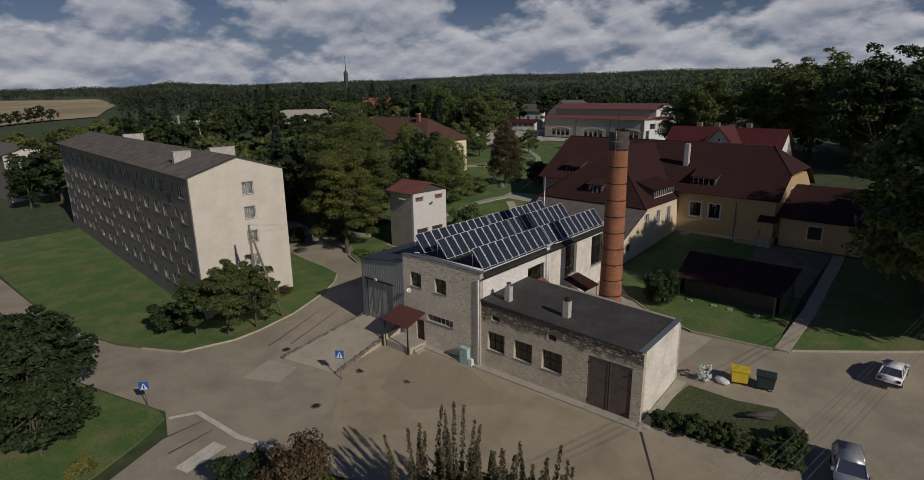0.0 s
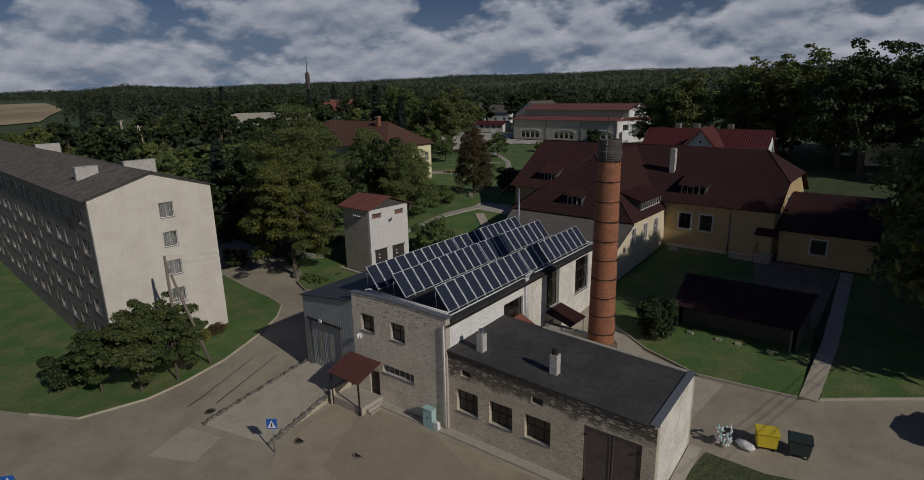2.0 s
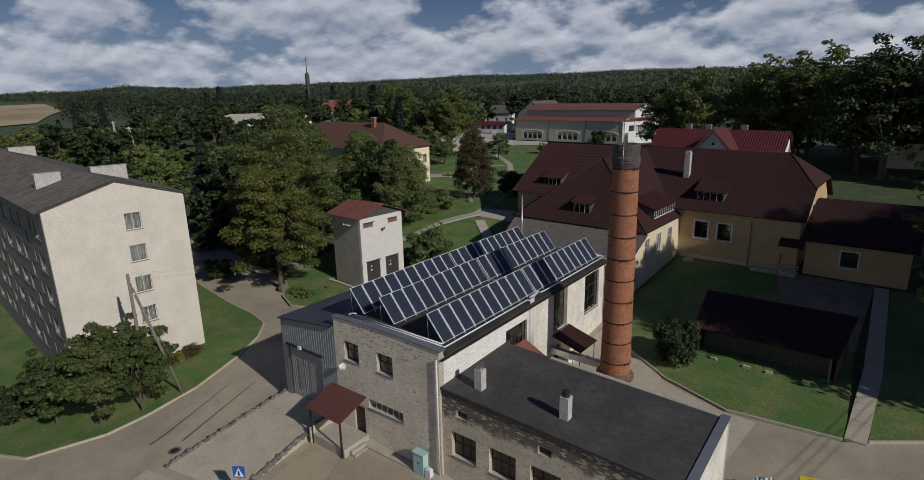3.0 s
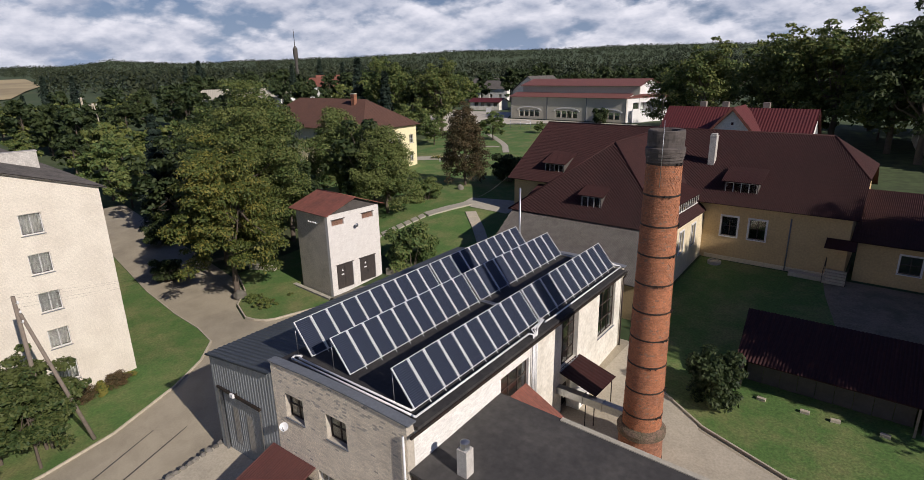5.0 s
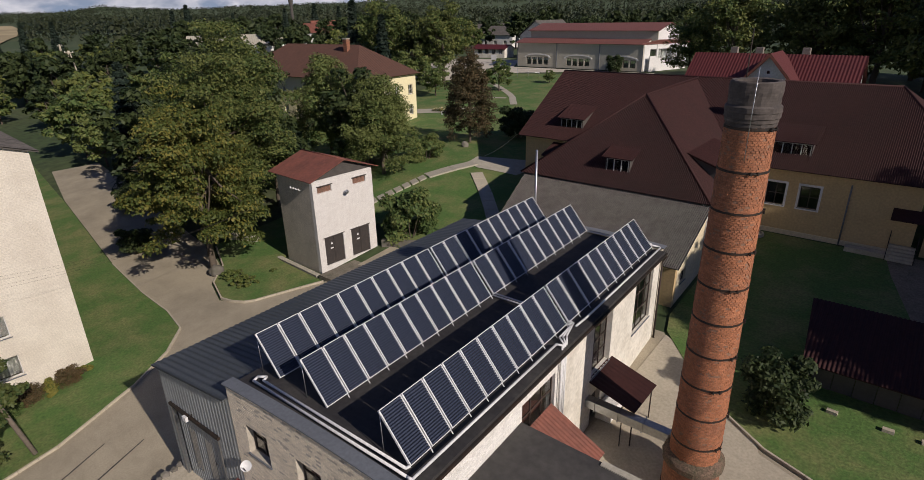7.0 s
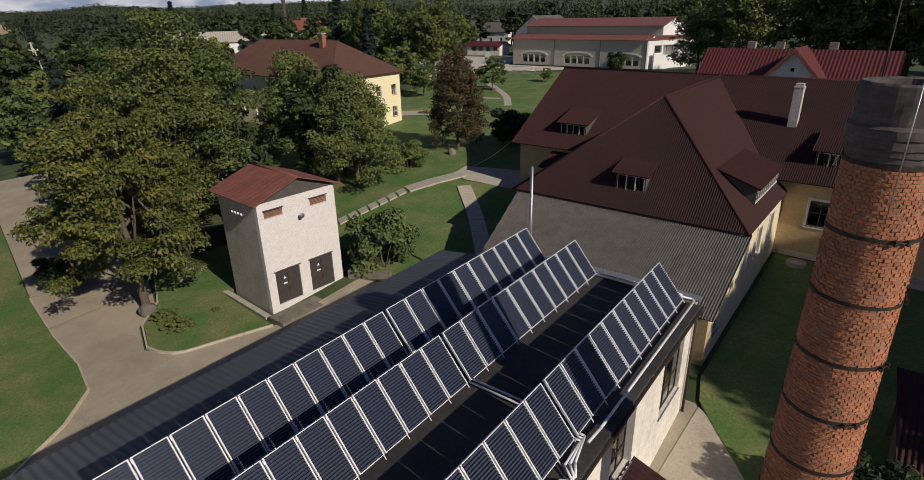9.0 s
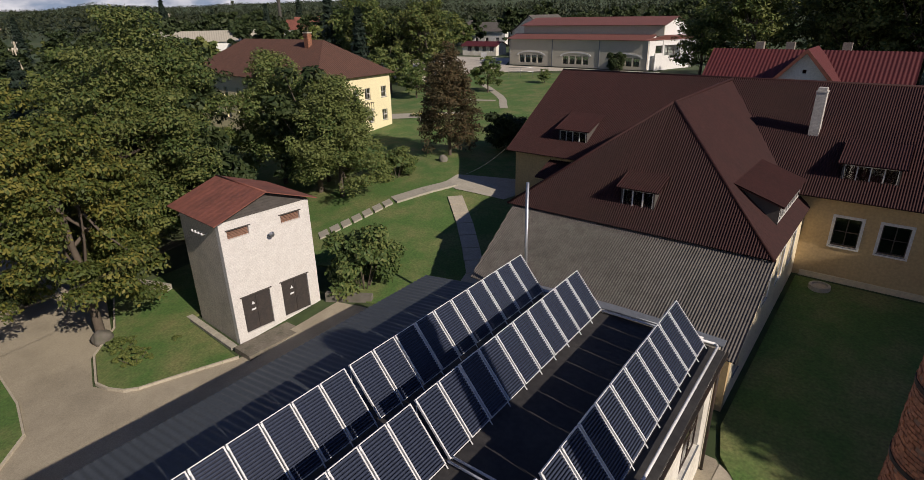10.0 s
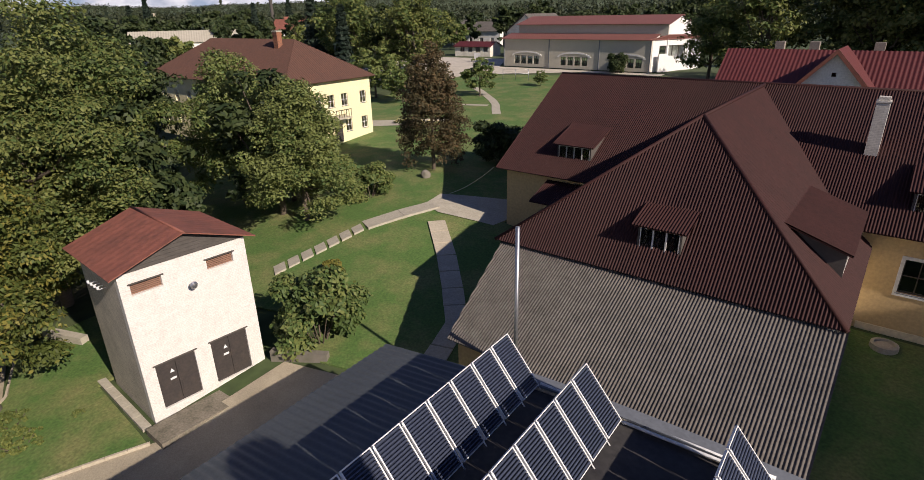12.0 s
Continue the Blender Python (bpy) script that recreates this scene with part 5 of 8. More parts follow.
for a, b in (((WX1, WY, WE), (WC, HY, RZ - 0.2)), ((WX0, WY, WE), (WC, HY, RZ - 0.2)), ((WC, HY, RZ - 0.2), (WC, RY, RZ - 0.05)), ((XL, RY, RZ), (XH, RY, RZ)), ((XH, RY, RZ), (XR, yc, zc))):
    bm = bmesh.new()
    tube(bm, Vector(a) + Vector((0, 0, 0.0)), Vector(b) + Vector((0, 0, 0.0)), 0.1, sides=8)
    part("ridge_cap", bm, "brown_roof", house, "brown ridge cap")
slope(house, (WX0 + 1.25, 57.6, 5.9), (WX1 + 0.05, 57.6, 5.9), (WX0 + 0.3, 63.55, 8.66), (WX1 + 0.05, 63.55, 8.66), "slate", pitch=0.14, depth=0.055, label="weathered grey corrugated lean-to roof")


def dormer(m, w, wall_h, run, label="brown dormer with a small window"):
    """A shed dormer looking to local -y, its sill line at the origin; run: how far its roof goes back."""
    bm = bmesh.new()
    rise = run * 0.34
    for x0, x1 in ((-w / 2, -w / 2 + 0.08), (w / 2 - 0.08, w / 2)):
        slab(bm, [(x0, 0, -0.3), (x0, 0, wall_h), (x0, run, wall_h + rise), (x0, 0.5, 0)], (x1 - x0, 0, 0))
    slab(bm, [(-w / 2 + 0.08, 0.05, -0.3), (w / 2 - 0.08, 0.05, -0.3), (w / 2 - 0.08, 0.05, -0.001), (-w / 2 + 0.08, 0.05, -0.001)], (0, 0.05, 0))
    d = part("dormer", bm, "board", house, label, m)
    bm = bmesh.new()
    v = Vector((0, run + 0.22, (run + 0.22) * 0.34))
    corrugated(bm, (-w / 2 - 0.25, -0.22, wall_h - 0.06), (1, 0, 0), v, [(0, 0), (w + 0.5, 0), (w + 0.5, v.length), (0, v.length)], 0.14, 0.06)
    part("dormer_roof", bm, "brown_roof", d, "brown corrugated dormer roof")
    bm = bmesh.new()
    n, ww, hh = max(2, round((w - 0.3) / 0.6)), w - 0.2, wall_h - 0.12
    plate(bm, pose(-w / 2 + 0.1, 0, 0), ww, hh, 0, 0.08, [(ww * k / n + 0.035, ww * (k + 1) / n - 0.035, 0.07, hh - 0.07) for k in range(n)])
    part("dormer_frame", bm, "curtain", d, "weathered white window frame")
    bm = bmesh.new()
    box(bm, -w / 2 + 0.1, w / 2 - 0.1, 0.04, 0.05, 0, wall_h - 0.1)
    part("pane", bm, "glass", d)
    return d


dormer(pose(-35.65, 64.25, 9.6), 2.0, 1.35, 2.9)
dormer(pose(-45.3, 74.4, 10.4), 2.5, 1.25, 2.6)
dormer(pose(-25.5, 74.3, 10.4), 2.9, 1.25, 2.6)
dormer(pose(-28.75, 69.9, 9.5, 0, 0, 90), 6.2, 1.05, 2.6)
bm = bmesh.new()
box(bm, -0.3, 0.3, -0.34, 0.34, 11.0, 15.0)
box(bm, -0.33, 0.33, -0.37, 0.37, 15.003, 15.1)
box(bm, -0.24, 0.26, -0.3, 0.22, 15.103, 15.3)
part("chimney", bm, "whitebrick", house, "whitewashed square brick chimney", pose(-29.2, 77.6, 0.25))

slope(house, (-46.6, 70.9, 8.35), (-43.2, 70.9, 8.35), (-46.6, 73.3, 9.25), (-43.2, 73.3, 9.25), "brown_roof", "porch_roof", label="small brown porch roof in the corner")
bm = bmesh.new()
box(bm, -27.89, -16.5, 73.44, 73.497, 3.4, 4.55)
part("plinth", bm, "cream", house, "pale plinth band")

# ---- right end of the ochre house ----
end = thing("house_wing", "low ochre side wing with a shaded brown roof", "house", pose(0, 0, 0))
wall(end, pose(-15.9, 74.0, 3.0), 8.4, 4.9, 0.4, [(3.0, 4.4, 2.5, 4.0)], "ochre")
window(end, pose(-12.9, 74.0, 5.5), 1.4, 1.5, 2, 2, "frame_dark", surround=0.14)
wall(end, pose(-7.5, 74.402, 3.0, 0, 0, 90), 8.0, 4.9, 0.4, [], "ochre", top=lambda x: 4.9 + 0.3 * x)
slope(end, (-16.4, 73.4, 7.75), (-7.0, 73.4, 7.75), (-16.4, 82.5, 10.6), (-7.0, 82.5, 10.6), "brown_roof")
porch = thing("porch", "small shaded porch with a brown canopy over grey steps", "porch", pose(-17.0, 73.4, 4.2))
for k in range(5):
    bm = bmesh.new()
    box(bm, -0.8, 0.8, -1.5 + 0.3 * k, 0.0, 0.17 * k, 0.17 * (k + 1) - 0.003)
    part("step", bm, "concrete", porch)
for x in (-0.85, 0.85):
    bm = bmesh.new()
    tube(bm, (x, -1.5, 0), (x, -1.5, 1.0), 0.025, sides=6)
    tube(bm, (x, -1.5, 1.0), (x, 0, 1.85), 0.025, sides=6)
    tube(bm, (x, 0, 1.85), (x, 0, 0.8), 0.025, sides=6)
    part("handrail", bm, "iron", porch)
bm = bmesh.new()
slab(bm, [(-1.1, -1.0, 2.9), (1.1, -1.0, 2.9), (1.1, 0.1, 3.5), (-1.1, 0.1, 3.5)], (0, 0, 0.06))
part("canopy", bm, "brown_roof", porch, "brown tin canopy")

# downpipes of the ochre house
for x in (-20.9,):
    bm = bmesh.new()
    tube(bm, (x, 73.38, 4.2), (x, 73.38, 9.0), 0.06, sides=8)
    single("downpipe", bm, "lead", "grey downpipe on the ochre wall", "downpipe")

# ---- low shelter on the shaded lawn ----
shelter = thing("shelter", "long low shelter with a dark brown corrugated roof and open front", "shelter", pose(0, 0, 0))
slope(shelter, (-19.95, 53.1, 4.6), (-10.5, 53.2, 4.6), (-20.5, 58.0, 6.1), (-10.0, 58.3, 6.1), "brown_roof", pitch=0.2)
for x, y in ((-19.6, 53.5), (-10.9, 53.6)):
    bm = bmesh.new()
    box(bm, x - 0.06, x + 0.06, y - 0.06, y + 0.06, ground_z(x, y) - 0.2, 4.65)
    part("post", bm, "pole", shelter)
bm = bmesh.new()
box(bm, -20.2, -10.3, 57.5, 57.65, 2.4, 5.85)
part("back_wall", bm, "board", shelter, "dark boarded back wall")
# dark boards added across the open front in place of its shade
for x in range(9):
    bm = bmesh.new()
    box(bm, -19.5 + 0.95 * x, -18.58 + 0.95 * x, 54.5 + 0.02 * (x % 2), 54.56 + 0.02 * (x % 2), 2.2, 4.55)
    part("shade_board", bm, "board", shelter, "dark board in place of the shade under the eave")
for x in (-20.0, -10.6):
    bm = bmesh.new()
    box(bm, x, x + 0.12, 54.0, 57.49, 2.2, 4.7)
    part("side_wall", bm, "board", shelter)
for k in range(4):
    bm = bmesh.new()
    box(bm, -0.24, 0.24, -0.12, 0.12, 0, 0.18)
    x = -18.2 + 1.9 * k + 0.4 * (k % 2)
    single("concrete_block", bm, "concrete", "pale concrete block lying along the shelter", "block", pose(x, 52.7 + 0.05 * k, ground_z(x, 52.7) + 0.1, 0, 0, 8 * (k % 3) - 6), "blocks along the shelter")

# ---- red house ----
red = thing("red_house", "white house with a bright red metal roof and front gable", "house", pose(0.4, 3.4, 0.2))
wall(red, pose(-46, 103.0, 3.5), 20.4, 6.6, 0.4, [], "white")
wall(red, pose(-25.6, 103.402, 3.5, 0, 0, 90), 11.6, 12, 0.4, [(2.5, 3.7, 2.5, 4.2), (7, 8.2, 2.5, 4.2)], "white", top=lambda x: 6.6 + 5.2 * (1 - abs(x - 5.8) / 5.8))
wall(red, pose(-46, 115.0, 3.5, 0, 0, -90), 11.6, 12, 0.4, [], "white", top=lambda x: 6.6 + 5.2 * (1 - abs(x - 5.8) / 5.8))
slope(red, (-46.4, 100.8, 8.58), (-25.2, 100.8, 8.58), (-46.4, 109.2, 15.5), (-25.2, 109.2, 15.5), "red_roof", pitch=0.4)
slope(red, (-46.4, 116.0, 9.9), (-25.2, 116.0, 9.9), (-46.4, 109.2, 15.5), (-25.2, 109.2, 15.5), "red_roof", pitch=0.4)
bm = bmesh.new()
plate(bm, pose(-40.2, 102.2, 9.6), 10.6, 6.3, 0, 0.3, [(5.1, 5.5, 3.9, 4.3)], top=lambda x: 0.2 + 5.8 * (1 - abs(x - 5.3) / 5.3))
part("front_gable", bm, "white", red, "white front gable with a small round window")
for s in (-1, 1):
    slope(red, (-34.9 + s * 5.7, 101.7, 9.7), (-34.9 + s * 5.7, 108.5, 9.7), (-34.9, 101.7, 16.0), (-34.9, 108.5, 16.0), "red_roof", pitch=0.4)
    bm = bmesh.new()
    slab(bm, [(-34.9 + s * 5.8, 101.66, 9.6), (-34.9, 101.66, 16.1), (-34.9, 101.66, 15.6), (-34.9 + s * 5.35, 101.66, 9.6)], (0, -0.06, 0))
    part("barge_board", bm, "rust_roof", red, "pale red barge board")
for x in (-41.2, -37.9, -32.2):
    bm = bmesh.new()
    box(bm, x - 0.45, x + 0.45, 109.3, 110.1, 14.4, 16.3)
    part("chimney", bm, "facade", red, "grey brown brick chimney")

# ---- hall ----
hall = thing("hall", "large pale hall with arched doors and a two-tier red roof", "hall", pose(-82.75, 145.03, 14.87, 0, 0, -0.6) @ Matrix.Diagonal((0.784, 0.784, 0.7, 1)) @ pose(98, -172, -11.3))
arch = [(3.5 + 14 * k + 2.0 * j, 3.5 + 14 * k + 2.0 * j + 1.6, 0.9, 3.2) for k in range(3) for j in range(4)]
wall(hall, pose(-119, 172, 3.4), 41, 8.0, 0.5, arch, "hall")
for o in arch:
    window(hall, pose(-119 + o[0], 172, 3.4 + o[2]), 1.6, 2.3, 2, 2, "frame_dark", sill=False, bar=0.1)
for k in range(3):
    bm = bmesh.new()
    cx = -119 + 3.5 + 14 * k + 3.8
    last = None
    for i in range(13):
        a = math.pi * i / 12
        p0, p1 = (Vector((cx - r * math.cos(a), 171.9, 6.5 + r2 * math.sin(a))) for r, r2 in ((4.2, 1.0), (4.7, 1.4)))
        if last:
            slab(bm, [last[0], last[1], p1, p0], (0, 0.09, 0))
        last = (p0, p1)
    bmesh.ops.remove_doubles(bm, verts=bm.verts, dist=0.001)
    part("arch", bm, "white", hall, "pale arch over the doors")
for x in (-119, -105, -91, -78.2):
    bm = bmesh.new()
    box(bm, x, x + 0.25, 171.85, 171.98, 3.4, 11.3)
    part("downpipe", bm, "lead", hall)
slope(hall, (-119.6, 171.4, 11.3), (-77.6, 171.4, 11.3), (-119.6, 176.5, 12.7), (-77.6, 176.5, 12.7), "pink_roof", pitch=0.6, depth=0.05)
wall(hall, pose(-117, 176.3, 12.2), 41, 3.0, 0.4, [], "hall")
slope(hall, (-117.6, 175.6, 15.1), (-75.4, 175.6, 15.1), (-117.6, 184.0, 17.3), (-75.4, 184.0, 17.3), "pink_roof", pitch=0.6, depth=0.05)
slope(hall, (-117.6, 192.4, 15.1), (-75.4, 192.4, 15.1), (-117.6, 184.0, 17.3), (-75.4, 184.0, 17.3), "pink_roof", pitch=0.6, depth=0.05)
wall(hall, pose(-76, 176.702, 3.4, 0, 0, 90), 15.5, 13.5, 0.4, [], "white", top=lambda x: 11.7 + 1.8 * (1 - abs(x - 7.5) / 7.75))
wall(hall, pose(-77.9, 172.502, 3.4, 0, 0, 90), 4.1, 8.4, 0.4, [], "white", top=lambda x: 7.9 + 0.25 * x)
HE = pose(-77.88, 172.52, 3.4, 0, 0, 68)
wall(hall, HE, 16.5, 7.7, 0.4, [(2.2, 13.2, 2.2, 6.4)], "white", label="bright white side wall with a wide dark window")
window(hall, HE @ pose(2.2, 0, 2.2), 11.0, 4.2, 5, 1, "frame_dark", sill=False, bar=0.12)
for k in range(5):
    bm = bmesh.new()
    box(bm, 0.9 + 2.4 * k, 3.3 + 2.4 * k, -1.3, -1.0, 0, 4.5 - 0.62 * k, HE)
    part("stair_parapet", bm, "white", hall, "white stepped stair parapet")
bm = bmesh.new()
slab(bm, [(-78.3, 171.3, 11.25), (-71.2, 188.2, 11.25), (-75.7, 190, 11.9), (-75.7, 176.4, 12.3)], (0, 0, 0.25))
part("side_roof", bm, "pink_roof", hall, "dull red low roof over the side wall")

# ---- yellow house ----
def slab_panel(w, h, d):
    """A plain door leaf standing on the origin, with two sunk fields."""
    bm = bmesh.new()
    plate(bm, pose(0, -d, 0), w, h, 0, d, [(0.15, w - 0.15, 0.2, h * 0.45), (0.15, w - 0.15, h * 0.52, h - 0.2)])
    box(bm, 0.1, w - 0.1, -d * 0.5, 0, 0.1, h - 0.1)
    return bm



yel = thing("yellow_house", "two-storey light yellow house with a brown hipped roof", "house", pose(-79.6, 82.2, 13.25, 0, 0, 1.8) @ Matrix.Diagonal((0.97, 0.97, 0.93, 1)) @ pose(79.5, -82, -12.0))
YX0, YX1, YY0, YY1, YE, YR = -108.0, -79.5, 75.5, 88.0, 12.2, 16.7
yo = [(c, c + 1.0, 4.9, 6.4) for c in (1.2, 3.2, 5.2, 7.3, 10.3)] + [(c, c + 1.0, 1.7, 3.2) for c in (1.2, 3.2, 7.7, 10.3)]
wall(yel, pose(YX1, YY0 + 0.402, 4.0, 0, 0, 90), YY1 - YY0 - 0.804, YE - 4.0, 0.4, yo, "yellow")
for o in yo:
    window(yel, pose(YX1, YY0 + 0.402 + o[0], 4.0 + o[2], 0, 0, 90), 1.0, 1.5, 2, 2, "frame_white")
door = part("door", slab_panel(1.2, 2.3, 0.06), "door_dark", yel, "dark house door", pose(YX1 + 0.05, YY0 + 6.2, 4.6, 0, 0, 90))
bm = bmesh.new()
box(bm, YX1 + 0.003, YX1 + 1.3, YY0 + 5.6, YY0 + 8.0, 7.55, 7.75)
part("porch_slab", bm, "slab", yel, "pale balcony slab over the door")
for k in range(7):
    bm = bmesh.new()
    box(bm, YX1 + 1.22, YX1 + 1.27, YY0 + 5.65 + 0.38 * k, YY0 + 5.69 + 0.38 * k, 7.75, 8.6)
    part("baluster", bm, "iron", yel)
bm = bmesh.new()
box(bm, YX1 + 1.2, YX1 + 1.29, YY0 + 5.6, YY0 + 8.0, 8.6, 8.68)
part("handrail", bm, "iron", yel)
yo2 = [(c, c + 1.0, z, z + 1.5) for c in (2, 5, 8, 11, 14, 17, 20, 23) for z in (1.9, 4.9)]
wall(yel, pose(YX0, YY0, 4.0), YX1 - YX0, YE - 4.0, 0.4, yo2, "yellow")
for o in yo2:
    window(yel, pose(YX0 + o[0], YY0, 4.0 + o[2]), 1.0, 1.5, 2, 2, "frame_white")
wall(yel, pose(YX1, YY1, 4.0, 0, 0, 180), YX1 - YX0, YE - 4.0, 0.4, [], "yellow")
yc2, e = (YY0 + YY1) / 2, 0.6
slope(yel, (YX0 - e, YY0 - e, YE - 0.1), (YX1 + e, YY0 - e, YE - 0.1), (YX0 + 5.5, yc2, YR), (YX1 - 5.5, yc2, YR), "tile_roof", pitch=0.3)
slope(yel, (YX0 - e, YY1 + e, YE - 0.1), (YX1 + e, YY1 + e, YE - 0.1), (YX0 + 5.5, yc2, YR), (YX1 - 5.5, yc2, YR), "tile_roof", pitch=0.3)
slope(yel, (YX1 + e, YY0 - e, YE - 0.1), (YX1 + e, YY1 + e, YE - 0.1), (YX1 - 5.5, yc2, YR), (YX1 - 5.5, yc2, YR), "tile_roof", pitch=0.3)
slope(yel, (YX0 - e, YY0 - e, YE - 0.1), (YX0 - e, YY1 + e, YE - 0.1), (YX0 + 5.5, yc2, YR), (YX0 + 5.5, yc2, YR), "tile_roof", pitch=0.3)
bm = bmesh.new()
box(bm, -0.4, 0.4, -0.32, 0.32, 0, 2.7)
box(bm, -0.46, 0.46, -0.38, 0.38, 2.35, 2.5)
y_ch = part("chimney", bm, "redbrick", yel, "red brick chimney", pose(-86.5, 80.5, 14.9))
bm = bmesh.new()
box(bm, -0.48, 0.48, -0.4, 0.4, 2.702, 2.85)
part("cap", bm, "slab", y_ch, "pale mortar cap")


# ---- small far houses ----
def cottage(x, y, l, w, h, rise, rot, wall_mat, roof_mat, label):
    c = thing("house", label, "house", pose(x, y, ground_z(x, y) - 0.3, 0, 0, rot), "far houses of the village")
    op = [(0.15 * l + 0.22 * l * k, 0.15 * l + 0.22 * l * k + 1.3, 1.4, 2.8) for k in range(4)]
    wall(c, pose(-l / 2, -w / 2, 0), l, h, 0.3, op, wall_mat)
    for o in op:
        window(c, pose(-l / 2 + o[0], -w / 2, 1.4), 1.3, 1.4, 2, 1, "frame_white", sill=False, bar=0.1)
    wall(c, pose(l / 2, w / 2, 0, 0, 0, 180), l, h, 0.3, [], wall_mat)
    for s, r in ((1, 90), (-1, -90)):
        wall(c, pose(s * l / 2, -s * (w / 2 - 0.302), 0, 0, 0, r), w - 0.604, h + rise, 0.3, [], wall_mat, top=lambda q: h + rise * 0.96 * (1 - abs(q - w / 2 + 0.3) / (w / 2)))
    for s in (-1, 1):
        slope(c, (-l / 2 - 0.4, s * (w / 2 + 0.5), h - 0.15), (l / 2 + 0.4, s * (w / 2 + 0.5), h - 0.15), (-l / 2 - 0.4, 0, h + rise), (l / 2 + 0.4, 0, h + rise), roof_mat, pitch=0.6, depth=0.05)


cottage(-176, 246, 22, 11, 4.4, 3.8, 10, "hall", "slate", "grey roofed long house beyond the square")
cottage(-106, 171, 11, 12, 6.5, 4.0, 80, "plaster", "slate", "cream house with a grey hipped roof")
cottage(-122.5, 167, 10.5, 6, 2.9, 1.0, 8, "plaster", "red_roof", "small cream kiosk beside the square")
cottage(-183, 119, 26, 12, 7.2, 2.6, 60, "white", "slab", "long hall with a pale sheet roof")
cottage(-155, 214, 20, 11, 5, 3, 5, "white", "slate", "white roofed shed far beyond the square")
cottage(-123, 210, 17, 10, 5, 3.5, 20, "plaster", "slate", "far grey roofed village house")
cottage(-245, 200, 18, 10, 6, 4, 30, "white", "rust_roof", "far house with a rust red roof")
cottage(-205, 140, 22, 12, 5.5, 3.5, -10, "white", "zinc", "white shed with a bright sheet roof among trees")
cottage(-262, 215, 14, 10, 7, 4, 60, "plaster", "rust_roof", "far house with a rust red roof")
cottage(-4, 138, 20, 10, 4.5, 3, 5, "plaster", "brown_roof", "cream house behind the park trees")

# second apartment block
blk = thing("apartment_block", "second apartment block with a pale gable and grey roof", "apartment block", pose(-164, 33.0, -3.9, 0, 0, 4))
wall(blk, pose(0, -10.3, -1.5, 0, 0, 90), 10.3, 17.6, 0.4, [], "gable_brick", top=lambda x: 15.5 + 1.6 * (1 - abs(x - 5.15) / 5.15))
wall(blk, pose(-50, -10.3, -1.5), 49.6, 15.5, 0.4, [], "facade")
wall(blk, pose(-0.402, 0, -1.5, 0, 0, 180), 49.6, 15.5, 0.4, [], "facade")
slope(blk, (-50, -10.8, 13.8), (0.4, -10.8, 13.8), (-50, -5.15, 15.7), (0.4, -5.15, 15.7), "slate", pitch=0.4)
slope(blk, (-50, 0.5, 13.8), (0.4, 0.5, 13.8), (-50, -5.15, 15.7), (0.4, -5.15, 15.7), "slate", pitch=0.4)

# far water tower
mast = thing("water_tower", "slim far water tower with a masted head", "tower", pose(-458, 334, ground_z(-458, 334)))
bm = bmesh.new()
lathe(bm, [(1.5, 0), (1.2, 20), (2.0, 24), (2.0, 31), (0.2, 34)], 14)
part("shaft", bm, "board", mast)
bm = bmesh.new()
tube(bm, (0, 0, 34), (0, 0, 47), 0.35, 0.15, 6)
part("antenna", bm, "iron", mast)


# paired utility poles beyond the gardens
def pole_pair(x, y, height, spread, turn):
    p = thing("utility_pole", "weathered grey braced utility pole beyond the gardens", "utility pole", pose(x, y, ground_z(x, y), 0, 0, turn), "far utility poles")
    for k in (-1, 1):
        bm = bmesh.new()
        tube(bm, (k * spread, 0, -0.4), (k * 0.12, 0, height), 0.17, 0.12, 8)
        part("pole_leg", bm, "concrete", p)
    bm = bmesh.new()
    box(bm, -0.9, 0.9, -0.06, 0.06, height - 0.5, height - 0.38)
    part("crossarm", bm, "concrete", p)
    for k in (-0.8, 0, 0.8):
        bm = bmesh.new()
        tube(bm, (k, 0, height - 0.38), (k, 0, height - 0.1), 0.06, 0.04, 6)
        part("insulator", bm, "white", p)


pole_pair(-220, 84, 10.5, 0.7, 30)
pole_pair(-175, 72, 11.5, 1.5, 60)
pole_pair(-307, 169, 13.5, 2.2, 40)


# ---- trees ----
def leaves(points, normals, size, rnd, mat, name, stretch=1.5):
    """One mesh of many small pointed leaves, one at each point."""
    n = len(points)
    a = rnd.normal(size=(n, 3))
    t = np.cross(normals, a)
    t /= np.linalg.norm(t, axis=1)[:, None] + 1e-9
    b = np.cross(normals, t)
    s = size * rnd.uniform(0.6, 1.3, n)[:, None]
    quad = np.stack([points - t * s * stretch * 0.5, points + b * s * 0.4 + t * s * 0.05, points + t * s * stretch * 0.5, points - b * s * 0.4 + t * s * 0.05], 1).reshape(-1, 3)
    me = bpy.data.meshes.new(name)
    me.vertices.add(4 * n)
    me.vertices.foreach_set("co", quad.ravel())
    me.loops.add(4 * n)
    me.loops.foreach_set("vertex_index", np.arange(4 * n))
    me.polygons.add(n)
    me.polygons.foreach_set("loop_start", np.arange(n) * 4)
    me.update(calc_edges=True)
    me.materials.append(M[mat])
    return me


